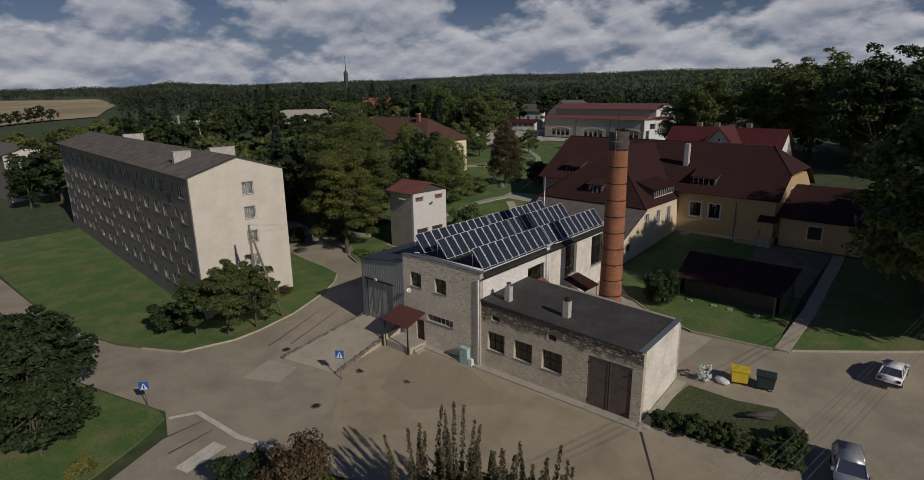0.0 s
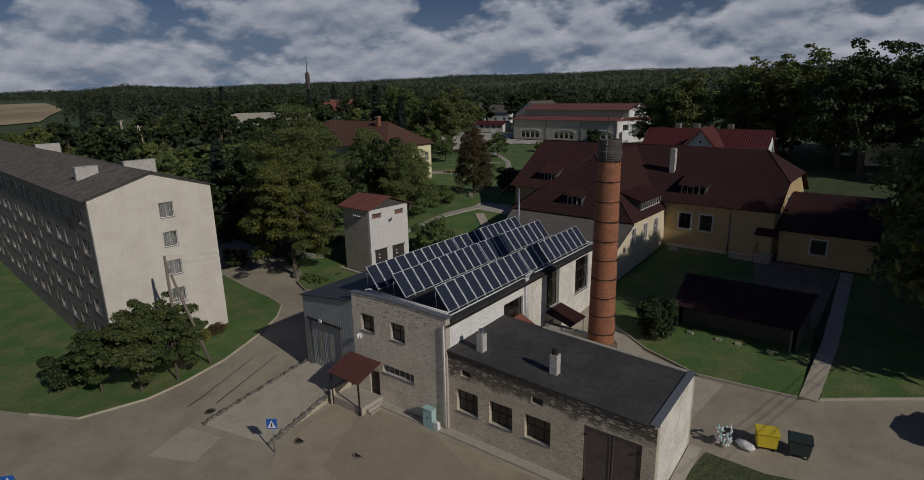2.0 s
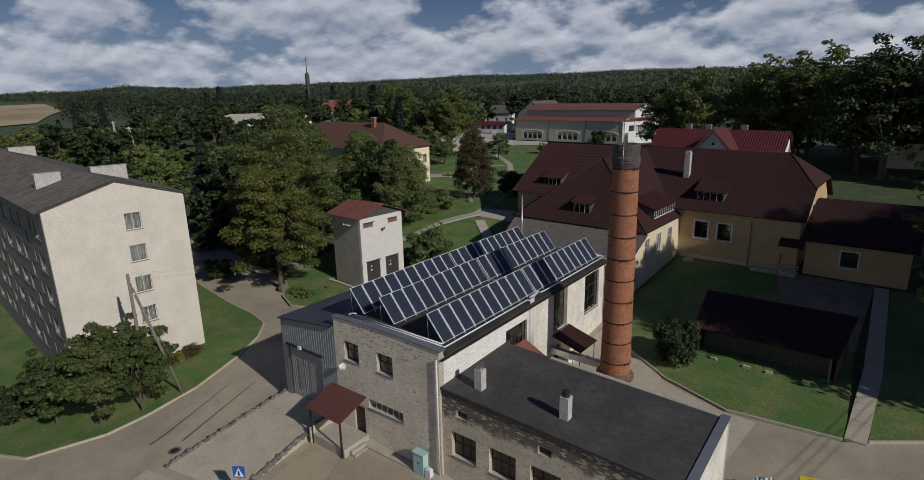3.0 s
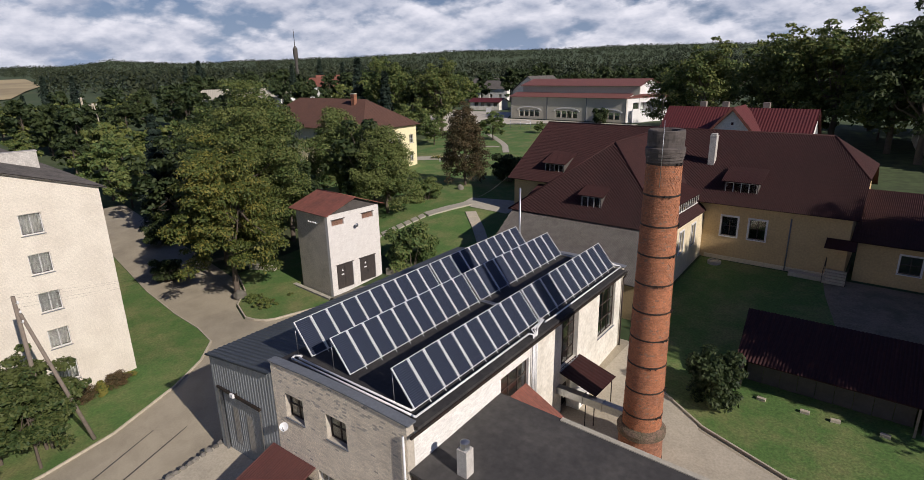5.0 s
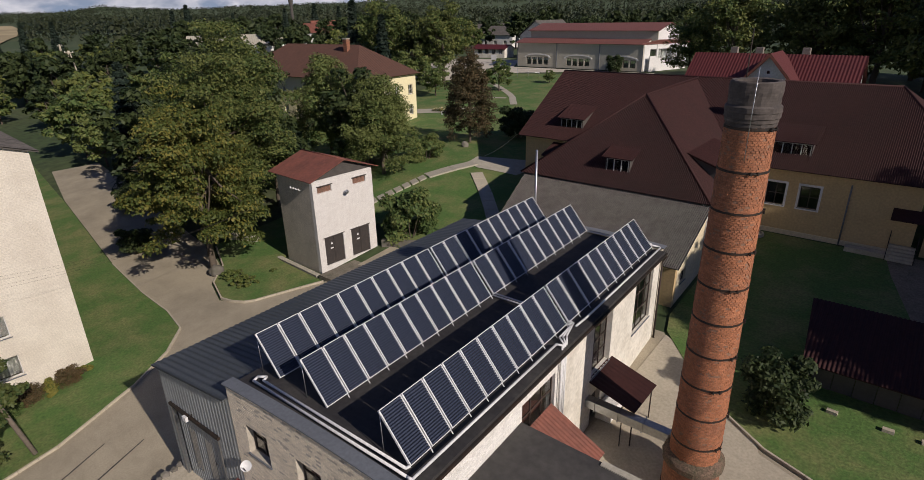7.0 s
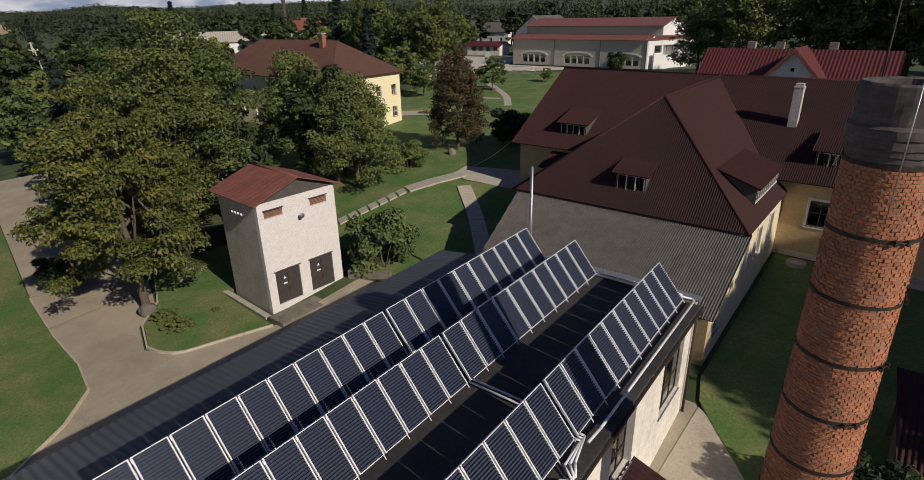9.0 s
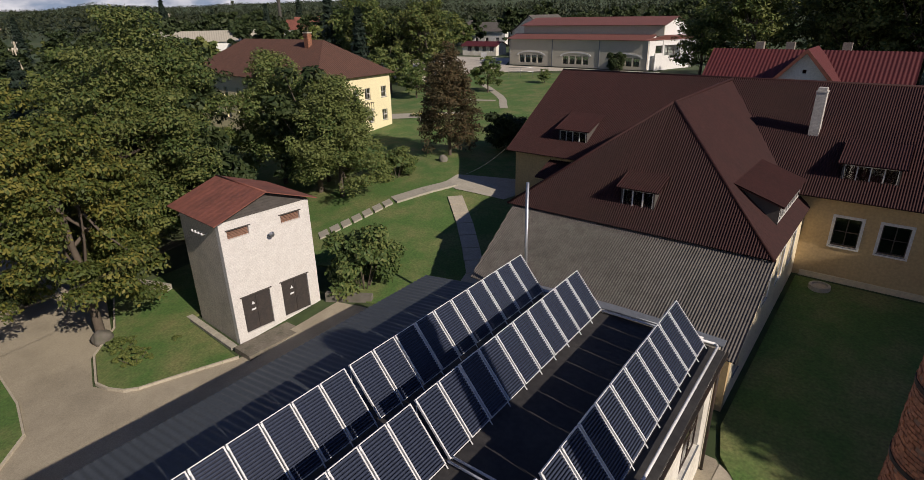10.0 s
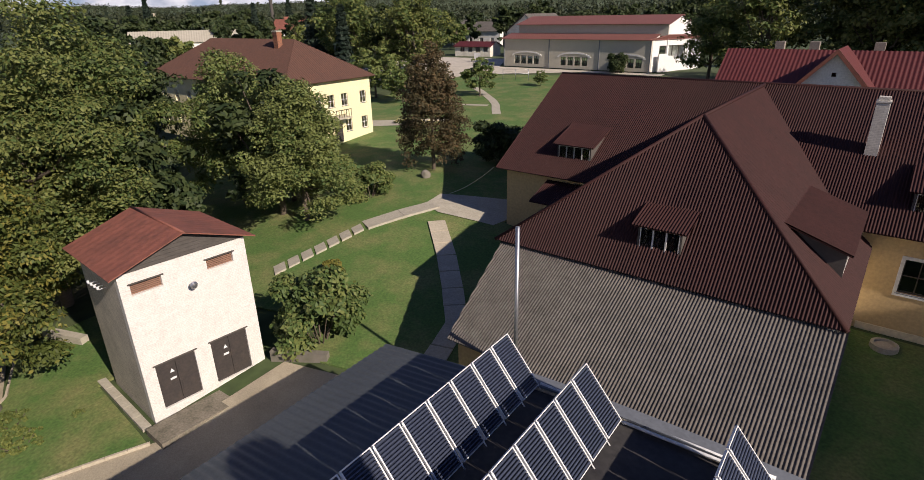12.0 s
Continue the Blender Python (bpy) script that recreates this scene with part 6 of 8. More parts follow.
def crown_mesh(seed, rx, rz, cz, lobes, count, size, mat, spread=(0.45, 1.04), clump=(0.12, 0.28), name="crown", taper=0.0, flat=0.62):
    """A crown of leaf clumps round (0, 0, cz)."""
    rnd = np.random.default_rng(seed)
    d = rnd.normal(size=(lobes, 3))
    d /= np.linalg.norm(d, axis=1)[:, None]
    d[:, 2] = np.where(d[:, 2] < -0.8, -d[:, 2] * 0.6, d[:, 2])
    f = rnd.uniform(*spread, lobes)[:, None]
    centres = d * f * np.array([rx, rx, rz]) + np.array([0, 0, cz])
    centres[:, :2] *= (1 - taper * (centres[:, 2:] - cz) / rz)
    lr = rnd.uniform(*clump, lobes) * min(rx, rz)
    which = rnd.choice(lobes, count, p=lr ** 2 / (lr ** 2).sum())
    u = rnd.normal(size=(count, 3))
    u /= np.linalg.norm(u, axis=1)[:, None]
    u[:, 2] = np.where(rnd.random(count) < 0.6, np.abs(u[:, 2]), u[:, 2])
    dist = lr[which][:, None] * rnd.uniform(0.55, 1.08, (count, 1))
    pts = centres[which] + u * dist * np.array([1, 1, flat])
    nrm = 0.7 * u + 0.5 * rnd.normal(size=(count, 3)) + np.array([0, 0, 0.55])
    nrm /= np.linalg.norm(nrm, axis=1)[:, None]
    return leaves(pts, nrm, size, rnd, mat, name), centres


def wood_mesh(seed, height, radius, centres, start, limbs=14):
    """A tapered trunk with limbs that reach into the crown."""
    rnd = random.Random(seed)
    bm = bmesh.new()
    p, z = Vector((0, 0, -0.3)), 0.0
    knots = [p]
    for k in range(6):
        z = height * (k + 1) / 6
        p = Vector((rnd.uniform(-0.12, 0.12) * height * 0.12, rnd.uniform(-0.12, 0.12) * height * 0.12, z))
        tube(bm, knots[-1], p, radius * (1 - 0.14 * k), radius * (1 - 0.14 * (k + 1)), 8, False)
        knots.append(p)
    for c in list(centres)[:limbs]:
        a = knots[min(6, max(2, int(6 * rnd.uniform(start, 0.95))))]
        c = Vector(c)
        mid = a.lerp(c, 0.5) + Vector((0, 0, -0.1 * (c - a).length))
        tube(bm, a, mid, radius * 0.38, radius * 0.24, 6, False)
        tube(bm, mid, c, radius * 0.24, radius * 0.08, 6, False)
    return mesh_of(bm, "trunk", "bark", True)


TREES, STEMS = {}, {}


def tree_kind(kind, seed, height, rx, rz, lobes, count, size, mat, trunk=0.3, label="", category="tree", taper=0.0, flat=0.62):
    cz = height - rz
    crown, centres = crown_mesh(seed, rx, rz, cz, lobes, count, size, mat, taper=taper, flat=flat)
    TREES[kind] = (crown, wood_mesh(seed, height * 0.8, trunk, centres, 0.3, 14 if count > 4000 else 6), label, category)


def spruce_kind(kind, seed, height, radius, count, size, label):
    rnd = np.random.default_rng(seed)
    layers = 17
    pts, nrm = [], []
    for k in range(layers):
        f = (k + 0.5) / layers
        arms = 12
        for j in range(arms):
            a = 2 * math.pi * (j + rnd.uniform(-0.3, 0.3)) / arms + k
            r = radius * (1 - f) ** 0.85 * rnd.uniform(0.75, 1.1) + 0.15
            m = int(count / (layers * arms))
            q = rnd.uniform(0.1, 1, m)
            side = rnd.normal(0, 0.16, m) * r
            x = np.cos(a) * q * r - np.sin(a) * side
            y = np.sin(a) * q * r + np.cos(a) * side
            z = height * (0.06 + 0.94 * f) - 0.28 * q * r + rnd.normal(0, 0.1, m)
            pts.append(np.stack([x, y, z], 1))
            n = np.stack([np.cos(a) + rnd.normal(0, 0.5, m), np.sin(a) + rnd.normal(0, 0.5, m), 1 + rnd.normal(0, 0.4, m)], 1)
            nrm.append(n / np.linalg.norm(n, axis=1)[:, None])
    crown = leaves(np.concatenate(pts), np.concatenate(nrm), size, rnd, "needles", "crown", 2.0)
    bm = bmesh.new()
    tube(bm, (0, 0, -0.3), (0, 0, height * 0.95), 0.24, 0.04, 8, False)
    TREES[kind] = (crown, mesh_of(bm, "trunk", "bark", True), label, "spruce")


tree_kind("oak", 11, 18, 7.0, 8.1, 130, 13000, 0.4, "leaf_dark", 0.45, "large dark green broadleaf tree in full leaf")
tree_kind("oak_near", 22, 17, 6.4, 7.9, 150, 52000, 0.19, "leaf", 0.42, "large green broadleaf tree in full leaf")
tree_kind("oak_b", 12, 17, 6.4, 7.8, 130, 12000, 0.38, "leaf", 0.42, "large green broadleaf tree in full leaf")
tree_kind("maple", 13, 13, 5.0, 6.3, 150, 48000, 0.165, "leaf_gold", 0.3, "maple with green and yellowing leaves", taper=0.28, flat=0.42)
tree_kind("linden", 14, 11, 3.7, 5.3, 260, 42000, 0.155, "leaf_linden", 0.22, "tall oval green linden, leafy down to the lawn", taper=0.45, flat=0.85)
tree_kind("copper", 15, 10.6, 2.75, 5.5, 300, 30000, 0.16, "leaf_copper", 0.18, "slender tree with copper brown leaves", taper=0.22, flat=0.9)
tree_kind("small", 16, 7.4, 2.7, 3.3, 60, 12000, 0.19, "leaf_mid", 0.12, "small green tree with several stems")
tree_kind("roadside", 26, 6.6, 3.2, 3.2, 60, 11000, 0.23, "leaf_dark", 0.14, "dense dark green tree at the roadside")
tree_kind("shade", 23, 18, 7.0, 8.1, 110, 7000, 0.55, "leaf_dark", 0.45, "large dark broadleaf tree beyond the lawn")
tree_kind("mid", 24, 12, 4.8, 5.6, 80, 5200, 0.45, "leaf_dark", 0.3, "dark green tree of the park")
tree_kind("mid_b", 25, 10.5, 4.4, 5.2, 70, 5000, 0.42, "leaf_linden", 0.25, "green tree of the park")
tree_kind("far", 17, 12, 4.8, 5.6, 38, 1700, 0.95, "leaf_dark", 0.3, "dark green tree of the park")
tree_kind("far_b", 18, 10, 4.4, 4.8, 34, 1500, 0.9, "leaf", 0.25, "green tree of the park")
tree_kind("far_light", 27, 9, 4.6, 4.4, 34, 1500, 0.78, "leaf_light", 0.22, "pale green willow at the meadow edge")
tree_kind("far_c", 19, 14, 5.2, 6.6, 42, 1800, 1.0, "leaf_dark", 0.3, "tall dark green tree of the park")
spruce_kind("spruce", 20, 15, 3.4, 9000, 0.38, "dark blue green spruce with drooping branches")
spruce_kind("spruce_far", 21, 17, 3.2, 2700, 0.8, "tall dark spruce beyond the gardens")


def plant(kind, x, y, scale=1.0, turn=0.0, label="", group="", sx=1.0, z=None):
    crown, trunk, lab, cat = TREES[kind]
    t = thing("tree" if cat != "spruce" else "spruce", label or lab, cat, pose(x, y, ground_z(x, y) if z is None else z, 0, 0, turn) @ Matrix.Diagonal((scale * sx, scale * sx, scale, 1)), group)
    part("trunk", trunk, "bark", t)
    part("crown", crown, "leaf", t)
    return t


def bush_kind(kind, seed, r, h, lobes, count, size, mat):
    rnd = random.Random(seed)
    bm = bmesh.new()
    for k in range(7):
        a = 0.9 * k + rnd.uniform(-0.3, 0.3)
        tube(bm, (0.1 * math.cos(a), 0.1 * math.sin(a), -0.2), (r * 0.55 * math.cos(a), r * 0.55 * math.sin(a), h * rnd.uniform(0.5, 0.8)), 0.035, 0.012, 5, False)
    STEMS[kind] = mesh_of(bm, "stem", "bark", True)
    TREES[kind] = crown_mesh(seed, r, h * 0.62, h * 0.45, lobes, count, size, mat, (0.4, 0.85), (0.2, 0.4), name="bush")[0]


bush_kind("bush", 31, 1.9, 2.7, 40, 9000, 0.14, "leaf_linden")
bush_kind("bush_dark", 32, 2.4, 3.4, 48, 8000, 0.19, "leaf_dark")
bush_kind("bush_gold", 33, 1.5, 1.6, 20, 3500, 0.18, "leaf_gold")
bush_kind("hedge_bush", 34, 0.9, 1.1, 30, 3800, 0.11, "leaf_mid")
bush_kind("weeds", 36, 1.35, 0.75, 40, 5000, 0.1, "leaf_light")
bush_kind("bush_twig", 35, 2.0, 3.6, 60, 7000, 0.13, "leaf_copper")


def shrub(kind, x, y, scale=1.0, label="green leafy bush", group="", sz=1.0, turn=0.0):
    b = thing("bush", label, "bush", pose(x, y, ground_z(x, y), 0, 0, turn) @ Matrix.Diagonal((scale, scale, scale * sz, 1)), group)
    part("foliage", TREES[kind], "leaf", b)
    part("stem", STEMS[kind], "bark", b)
    return b


# round the tower and along the park
plant("maple", -62.0, 43.6, 1.2, 20, "maple with yellowing leaves beside the tower road", sx=0.84)
plant("oak_near", -69.8, 50.0, 0.95, 80)
plant("oak_near", -76.0, 54.6, 1.08, 10)
plant("oak", -85.0, 60.5, 0.95, 140)
plant("maple", -70.0, 47.0, 0.85, 250, "maple with yellowing leaves behind the road")
plant("linden", -64.07, 65.79, 0.962, 30, sx=1.15)
plant("linden", -73.58, 66.23, 1.17, 130, sx=1.0)
plant("linden", -68.84, 68, 0.953, 250, sx=1.05)
plant("copper", -62.34, 79.32, 1.05, 0)
plant("spruce", -91.0, 50.5, 1.0, 40)
plant("spruce", -88.0, 58.0, 0.8, 90)
shrub("bush", -51.28, 56.65, 1.48, "tall green bush beside the tower", sz=1.15)
shrub("bush_dark", -58.6, 85.0, 1.3, "round dark green bush by the park path")
shrub("weeds", -57.2, 43.6, 1.0, "clump of tall pale green weeds on the tower lawn")
shrub("weeds", -59.3, 43.9, 0.9, "clump of tall pale green weeds on the tower lawn", turn=70)
shrub("weeds", -57.0, 46.2, 0.3, "small tuft of weeds on the tower lawn", turn=70, sz=1.6)
shrub("bush_gold", -56.12, 61.52, 0.674, "small low shrub on the park lawn", turn=150)
shrub("bush", -62.23, 70.98, 1.15, "green bush beside the linden")
shrub("bush_dark", -72, 41.6, 0.8, "dark green bush beside the road", turn=40)
shrub("bush_dark", -84, 46.6, 1.0, "dark green bush beside the road", turn=140)
shrub("bush", -89, 50.0, 1.2, "green bush beside the road", turn=140)
shrub("bush_dark", -72.6, 143.2, 0.95, "round green bush before the hall", turn=30, sz=1.2)
# apartment corner
plant("small", -51.8, 21.6, 1.05, 0)
plant("small", -52.8, 25.0, 0.95, 120)
plant("small", -54.6, 19.6, 0.85, 220)
plant("small", -53.6, 22.8, 1.0, 300)
plant("small", -51.0, 24.2, 0.85, 60)
shrub("bush_dark", -58.5, 18.6, 1.0, "dark green bush before the apartment block", turn=60)
shrub("bush_gold", -56.6, 29.5, 0.6, "low reddish shrub at the foot of the gable", turn=60)
for k, (y, s, kind) in enumerate(((28.4, 0.5, "bush_twig"), (30.6, 0.45, "bush_twig"), (31.4, 0.5, "bush_gold"), (27.2, 0.5, "bush"))):
    shrub(kind, -56.7 + 0.2 * (k % 2), y, s, "low green and reddish shrub along the gable", "shrubs along the gable", sz=0.7, turn=70 * k)
# lower left of the road, and under the start of the flight
plant("roadside", -47.5, 5.0, 1.15, 15)
plant("roadside", -51.5, 5.8, 1.25, 75)
plant("roadside", -42.5, 4.2, 0.9, 165)
shrub("bush_dark", -44.5, 5.6, 1.2, "dark green bush at the roadside")
shrub("bush_gold", -38.2, 5.5, 0.8, "low brownish shrub at the road edge")
shrub("bush_dark", -28.2, 11.6, 0.9, "dark green bush at the yard corner", turn=30)
shrub("bush_gold", -26.0, 12.6, 1.3, "brownish green bush at the yard edge", turn=50, sz=1.6)
shrub("bush_gold", -23.5, 13.6, 1.2, "brownish green bush at the yard edge", turn=90, sz=1.4)
# lawn by the chimney, trees to the south that shade it
shrub("bush_dark", -20.6, 51.2, 0.85, "round dark green bush at the lawn edge", turn=200, sz=1.15)
for x, y, s, k in ((7.5, 60.5, 1.2, "oak_b"), (18, 64, 1.4, "oak"), (4.0, 59, 1.21, "oak"), (-0.5, 60.5, 1.07, "oak_b"), (2.5, 62.5, 1.16, "oak_b"), (6.5, 60, 1.3, "oak"), (0.4, 58.6, 1.08, "oak_b"), (-1.4, 66.0, 1.03, "oak_b"), (-0.2, 71.5, 0.98, "oak_b"), (9.5, 63, 1.4, "oak"), (5, 65, 1.24, "oak_b"), (2.8, 72.5, 0.85, "oak"), (14, 67, 1.4, "oak"), (13, 68, 1.2, "oak_b"), (10, 76, 1.0, "oak"), (13, 84, 1.1, "oak"), (21, 64, 1.3, "oak_b"), (20, 74, 1.1, "oak")):
    plant("shade" if x > 4.2 else k, x, y, s, x * 37)
for x, y, s, k in ((-38, 160, 1.2, "far"), (-30, 152, 1.2, "far_c"), (-21, 150, 1.3, "far"), (-14, 154, 1.3, "far_c"), (-7, 148, 1.2, "far"), (2, 150, 1.3, "far_c"), (9, 146, 1.3, "far"), (5, 128, 1.2, "far_c"), (-19, 139, 0.8, "far_b"), (-28, 141, 0.8, "far_b"), (-37, 148, 0.7, "far_b"), (-5, 117, 0.7, "far_b")):
    plant(k, x, y, s, x * 29, group="trees of the park and gardens")
plant("oak", -13, 121, 1.2, 60)
plant("oak_b", -2, 123, 1.2, 260)
for x, y, s, k in ((-53.8, 134.5, 0.78, "oak_b"), (-45.5, 131, 1.1, "oak_b"), (-36, 141, 1.1, "oak_b"), (-33, 134, 1.2, "oak_b"), (-25, 131, 1.3, "oak_b"), (-17, 128, 1.2, "oak_b"), (-12, 139, 1.2, "oak_b"), (-6, 126, 1.2, "oak")):
    plant(k, x, y, s * 0.95, x * 53, group="tall trees of the park")
plant("far_c", -64, 172, 1.0, 0)
plant("spruce_far", -128, 118, 1.02, 30)
plant("spruce_far", -112, 112, 0.85, 70)
# park and gardens
rnd = random.Random(77)
clear = [(-118, -60, 66, 104), (-140, -60, 100, 200), (-66, -40, 40, 130), (-66, 20, -40, 96), (-135, -56, 0, 48), (-50, 5, 96, 150), (-130, -66, 38, 47)]
spots = []
tries = 0
while len(spots) < 215 and tries < 12000:
    tries += 1
    x, y = rnd.uniform(-290, -66), rnd.uniform(44, 260)
    if any(a < x < b and c < y < d for a, b, c, d in clear):
        continue
    if y < 0.12 * -x + 38 or any(math.hypot(x - p, y - q) < 5.6 for p, q in spots):
        continue
    spots.append((x, y))
    k = rnd.choice(["far", "far_b", "far_c", "far_light", "far", "spruce_far" if x < -180 else "far"])
    if math.hypot(x + 40, y - 45) < 85:
        k = rnd.choice(["mid", "mid_b"])
    plant(k, x, y, rnd.uniform(0.65, 1.1), rnd.uniform(0, 360), group="trees of the park and gardens")
for k in range(9):
    plant("far", -476 + 1.2 * k, 46 + 6.5 * k - 0.4 * (k % 3), 0.75 + 0.08 * (k % 4), 40 * k, "dark green tree at the field edge", "trees at the field edge")
for k in range(60):
    x, y = rnd.uniform(-330, -138), rnd.uniform(24, 76)
    plant(rnd.choice(["far_light", "far_light", "far_b"]), x, y, rnd.uniform(0.5, 0.9), rnd.uniform(0, 360), group="trees of the park and gardens")
for x, y, s, k in ((-140, 33, 1.0, "far_c"), (-149, 29.5, 1.2, "far"), (-156, 26.6, 1.1, "far"), (-151, 24.0, 0.8, "far"), (-120, 34, 0.8, "far"), (-112, 30, 0.6, "far_b"), (-100, 118, 1.2, "far_c"), (-108, 122, 1.15, "far"), (-117, 118, 1.25, "far_c"), (-126, 124, 1.25, "far_c"), (-113, 132, 1.15, "far"), (-135, 130, 0.9, "spruce_far"), (-98, 106, 0.8, "far_b"), (-90, 104, 0.6, "far_b"), (-82.4, 113.7, 0.58, "far_b"), (-78.5, 126, 0.26, "far_b"), (-90, 160, 0.5, "far_b")):
    plant({"far_b": "mid_b", "far": "mid", "far_c": "oak_b"}.get(k, k), x, y, s * (0.8 if k == "far_c" else 1), x * 31, group="trees of the park and gardens")

# far woods
def woods():
    rnd = np.random.default_rng(5)
    pts, nrm = [], []
    n = 0
    while n < 10500:
        az, r = math.radians(rnd.uniform(-6, 92)), 240 + 2500 * rnd.random() ** 1.1
        x, y = -20 - math.sin(az) * r, 20 + math.cos(az) * r
        if -140 < x < -60 and 100 < y < 330 or (75 < math.degrees(az) < 92 and 410 < r < 1040) or (math.degrees(az) > 69 and r < 420) or (-190 < x < -135 and 185 < y < 252) or (x > -60 and y < 160):
            continue
        if noise.noise(Vector((x * 0.006, y * 0.006, 0))) < -0.28 + 0.25 * (r < 500):
            continue
        n += 1
        h, w, m = float(np.interp(r, [350, 1100], [1, 0.5])) * rnd.uniform(10, 15.5) * (1.25 if rnd.random() < 0.2 else 1), rnd.uniform(2.8, 4.8) * (1 + r / 1800), 19
        tip = rnd.random() < 0.5
        f = rnd.random(m)
        u = rnd.normal(size=(m, 3))
        u /= np.linalg.norm(u, axis=1)[:, None]
        rad = w * ((1 - f) if tip else np.sqrt(np.maximum(0, 1 - (2 * f - 1) ** 2)))
        pts.append(np.stack([x + u[:, 0] * rad, y + u[:, 1] * rad, ground_z(x, y) + h * (0.12 + 0.88 * f)], 1))
        q = u + np.array([0, 0, 0.5])
        nrm.append(q / np.linalg.norm(q, axis=1)[:, None])
    me = leaves(np.concatenate(pts), np.concatenate(nrm), 1.8, rnd, "woodland", "woods", 1.3)
    ob = new("woods", me)
    tagged(ob, "dark green mixed woods covering the far hills", "woods", kind="stuff")


woods()


# ---- pipes and fittings of the boiler house ----
def pipe_run(name, points, r, mat, label, category="pipe", group="", m=BL):
    """A pipe through the points, with round joints."""
    bm = bmesh.new()
    for a, b in zip(points, points[1:]):
        tube(bm, a, b, r, sides=8)
    for p in points[1:-1]:
        bmesh.ops.create_icosphere(bm, subdivisions=1, radius=r * 1.05, matrix=Matrix.Translation(p))
    return single(name, bm, mat, label, category, m, group, smooth=True)


zr = 8.74
pipe_run("roof_pipe", [(-8.0, 1.2, zr), (-8.3, 1.0, zr), (-8.2, 0.75, zr), (-0.25, 0.62, zr), (-0.05, 0.62, zr), (-0.05, 9.6, zr)], 0.05, "whitepipe", "white lagged pipe along the roof edge")
pipe_run("roof_pipe", [(-8.0, 1.2, zr), (-7.9, 0.98, zr), (-0.5, 0.85, zr), (-0.45, 1.0, zr)], 0.05, "whitepipe", "white lagged pipe along the front parapet")
pipe_run("roof_pipe", [(-0.05, 9.6, zr), (0.16, 9.75, zr - 0.05), (0.16, 9.75, 4.2)], 0.045, "whitepipe", "white lagged pipe down the side wall")
for k in range(3):
    y = 10.05 + 0.14 * k
    pipe_run("roof_pipe", [(-0.5, y + 1.25, zr + 0.02), (-0.25, y + 1.25, zr), (-0.2 + 0.1 * k, y + 0.1, zr), (0.14, y - 0.15, zr - 0.06), (0.14, y - 0.15, 4.2)], 0.04, "whitepipe", "white lagged pipe bent over the eave", group="pipes over the eave")
for k in range(2):
    y = 11.75 + 0.2 * k
    pipe_run("roof_pipe", [(-4.7, y, zr), (-1.6, y - 0.05, zr)], 0.04, "whitepipe", "white lagged pipe between the collector rows", group="pipes between the collector rows")
pipe_run("roof_pipe", [(-4.6, 22.25, zr), (-0.1, 22.25, zr), (0.0, 22.1, zr), (0.0, 12.2, zr), (-0.05, 11.4, zr)], 0.05, "whitepipe", "white lagged pipe along the far roof edge")
pipe_run("roof_pipe", [(-7.5, 22.5, zr), (-4.5, 22.45, zr), (-0.6, 22.42, zr)], 0.05, "whitepipe", "white lagged pipe along the rear parapet")
pipe_run("downpipe", [(-0.12, -0.1, 8.2), (-0.12, -0.1, 0.7)], 0.05, "whitepipe", "grey downpipe at the front corner", "downpipe")
pipe_run("downpipe", [(0.35, 22.4, 8.2), (0.12, 22.5, 7.8), (0.12, 22.5, 2.6), (0.5, 22.6, 2.2)], 0.06, "iron", "dark downpipe at the rear corner", "downpipe")
pipe_run("vent_pole", [(-38.75, 57.3, 3.0), (-38.75, 57.3, 12.45)], 0.09, "zinc", "tall grey steel vent pole beside the lean-to", "pole", m=Matrix())

# entrance canopy
can = thing("entrance_canopy", "entrance canopy of red brown sheet over a concrete landing", "canopy", BL)
slope(can, (-9.5, -2.35, 3.05), (-6.2, -2.35, 3.05), (-9.5, -0.02, 3.8), (-6.2, -0.02, 3.8), "maroon", "canopy_roof", 0.14, 0.03, "red brown corrugated canopy roof")
for x in (-9.3, -6.4):
    bm = bmesh.new()
    box(bm, x - 0.05, x + 0.05, -2.2, -2.1, 0.3, 3.08)
    part("post", bm, "iron", can)
bm = bmesh.new()
box(bm, -9.4, -6.3, -2.28, -2.16, 2.96, 3.05)
part("beam", bm, "pole", can)
bm = bmesh.new()
box(bm, -9.3, -6.25, -2.1, -0.02, -0.2, 1.05)
part("landing", bm, "slab", can, "pale concrete landing")
for k in range(3):
    bm = bmesh.new()
    box(bm, -6.25, -6.0 + 0.28 * (2 - k) - 0.25 + 0.28, -1.7, -0.5, -0.2, 0.45 + 0.18 * k)
    part("step", bm, "slab", can)
bm = bmesh.new()
box(bm, -9.42, -9.3, -2.3, -0.3, 0.2, 1.6)
part("side_wall", bm, "concrete", can)

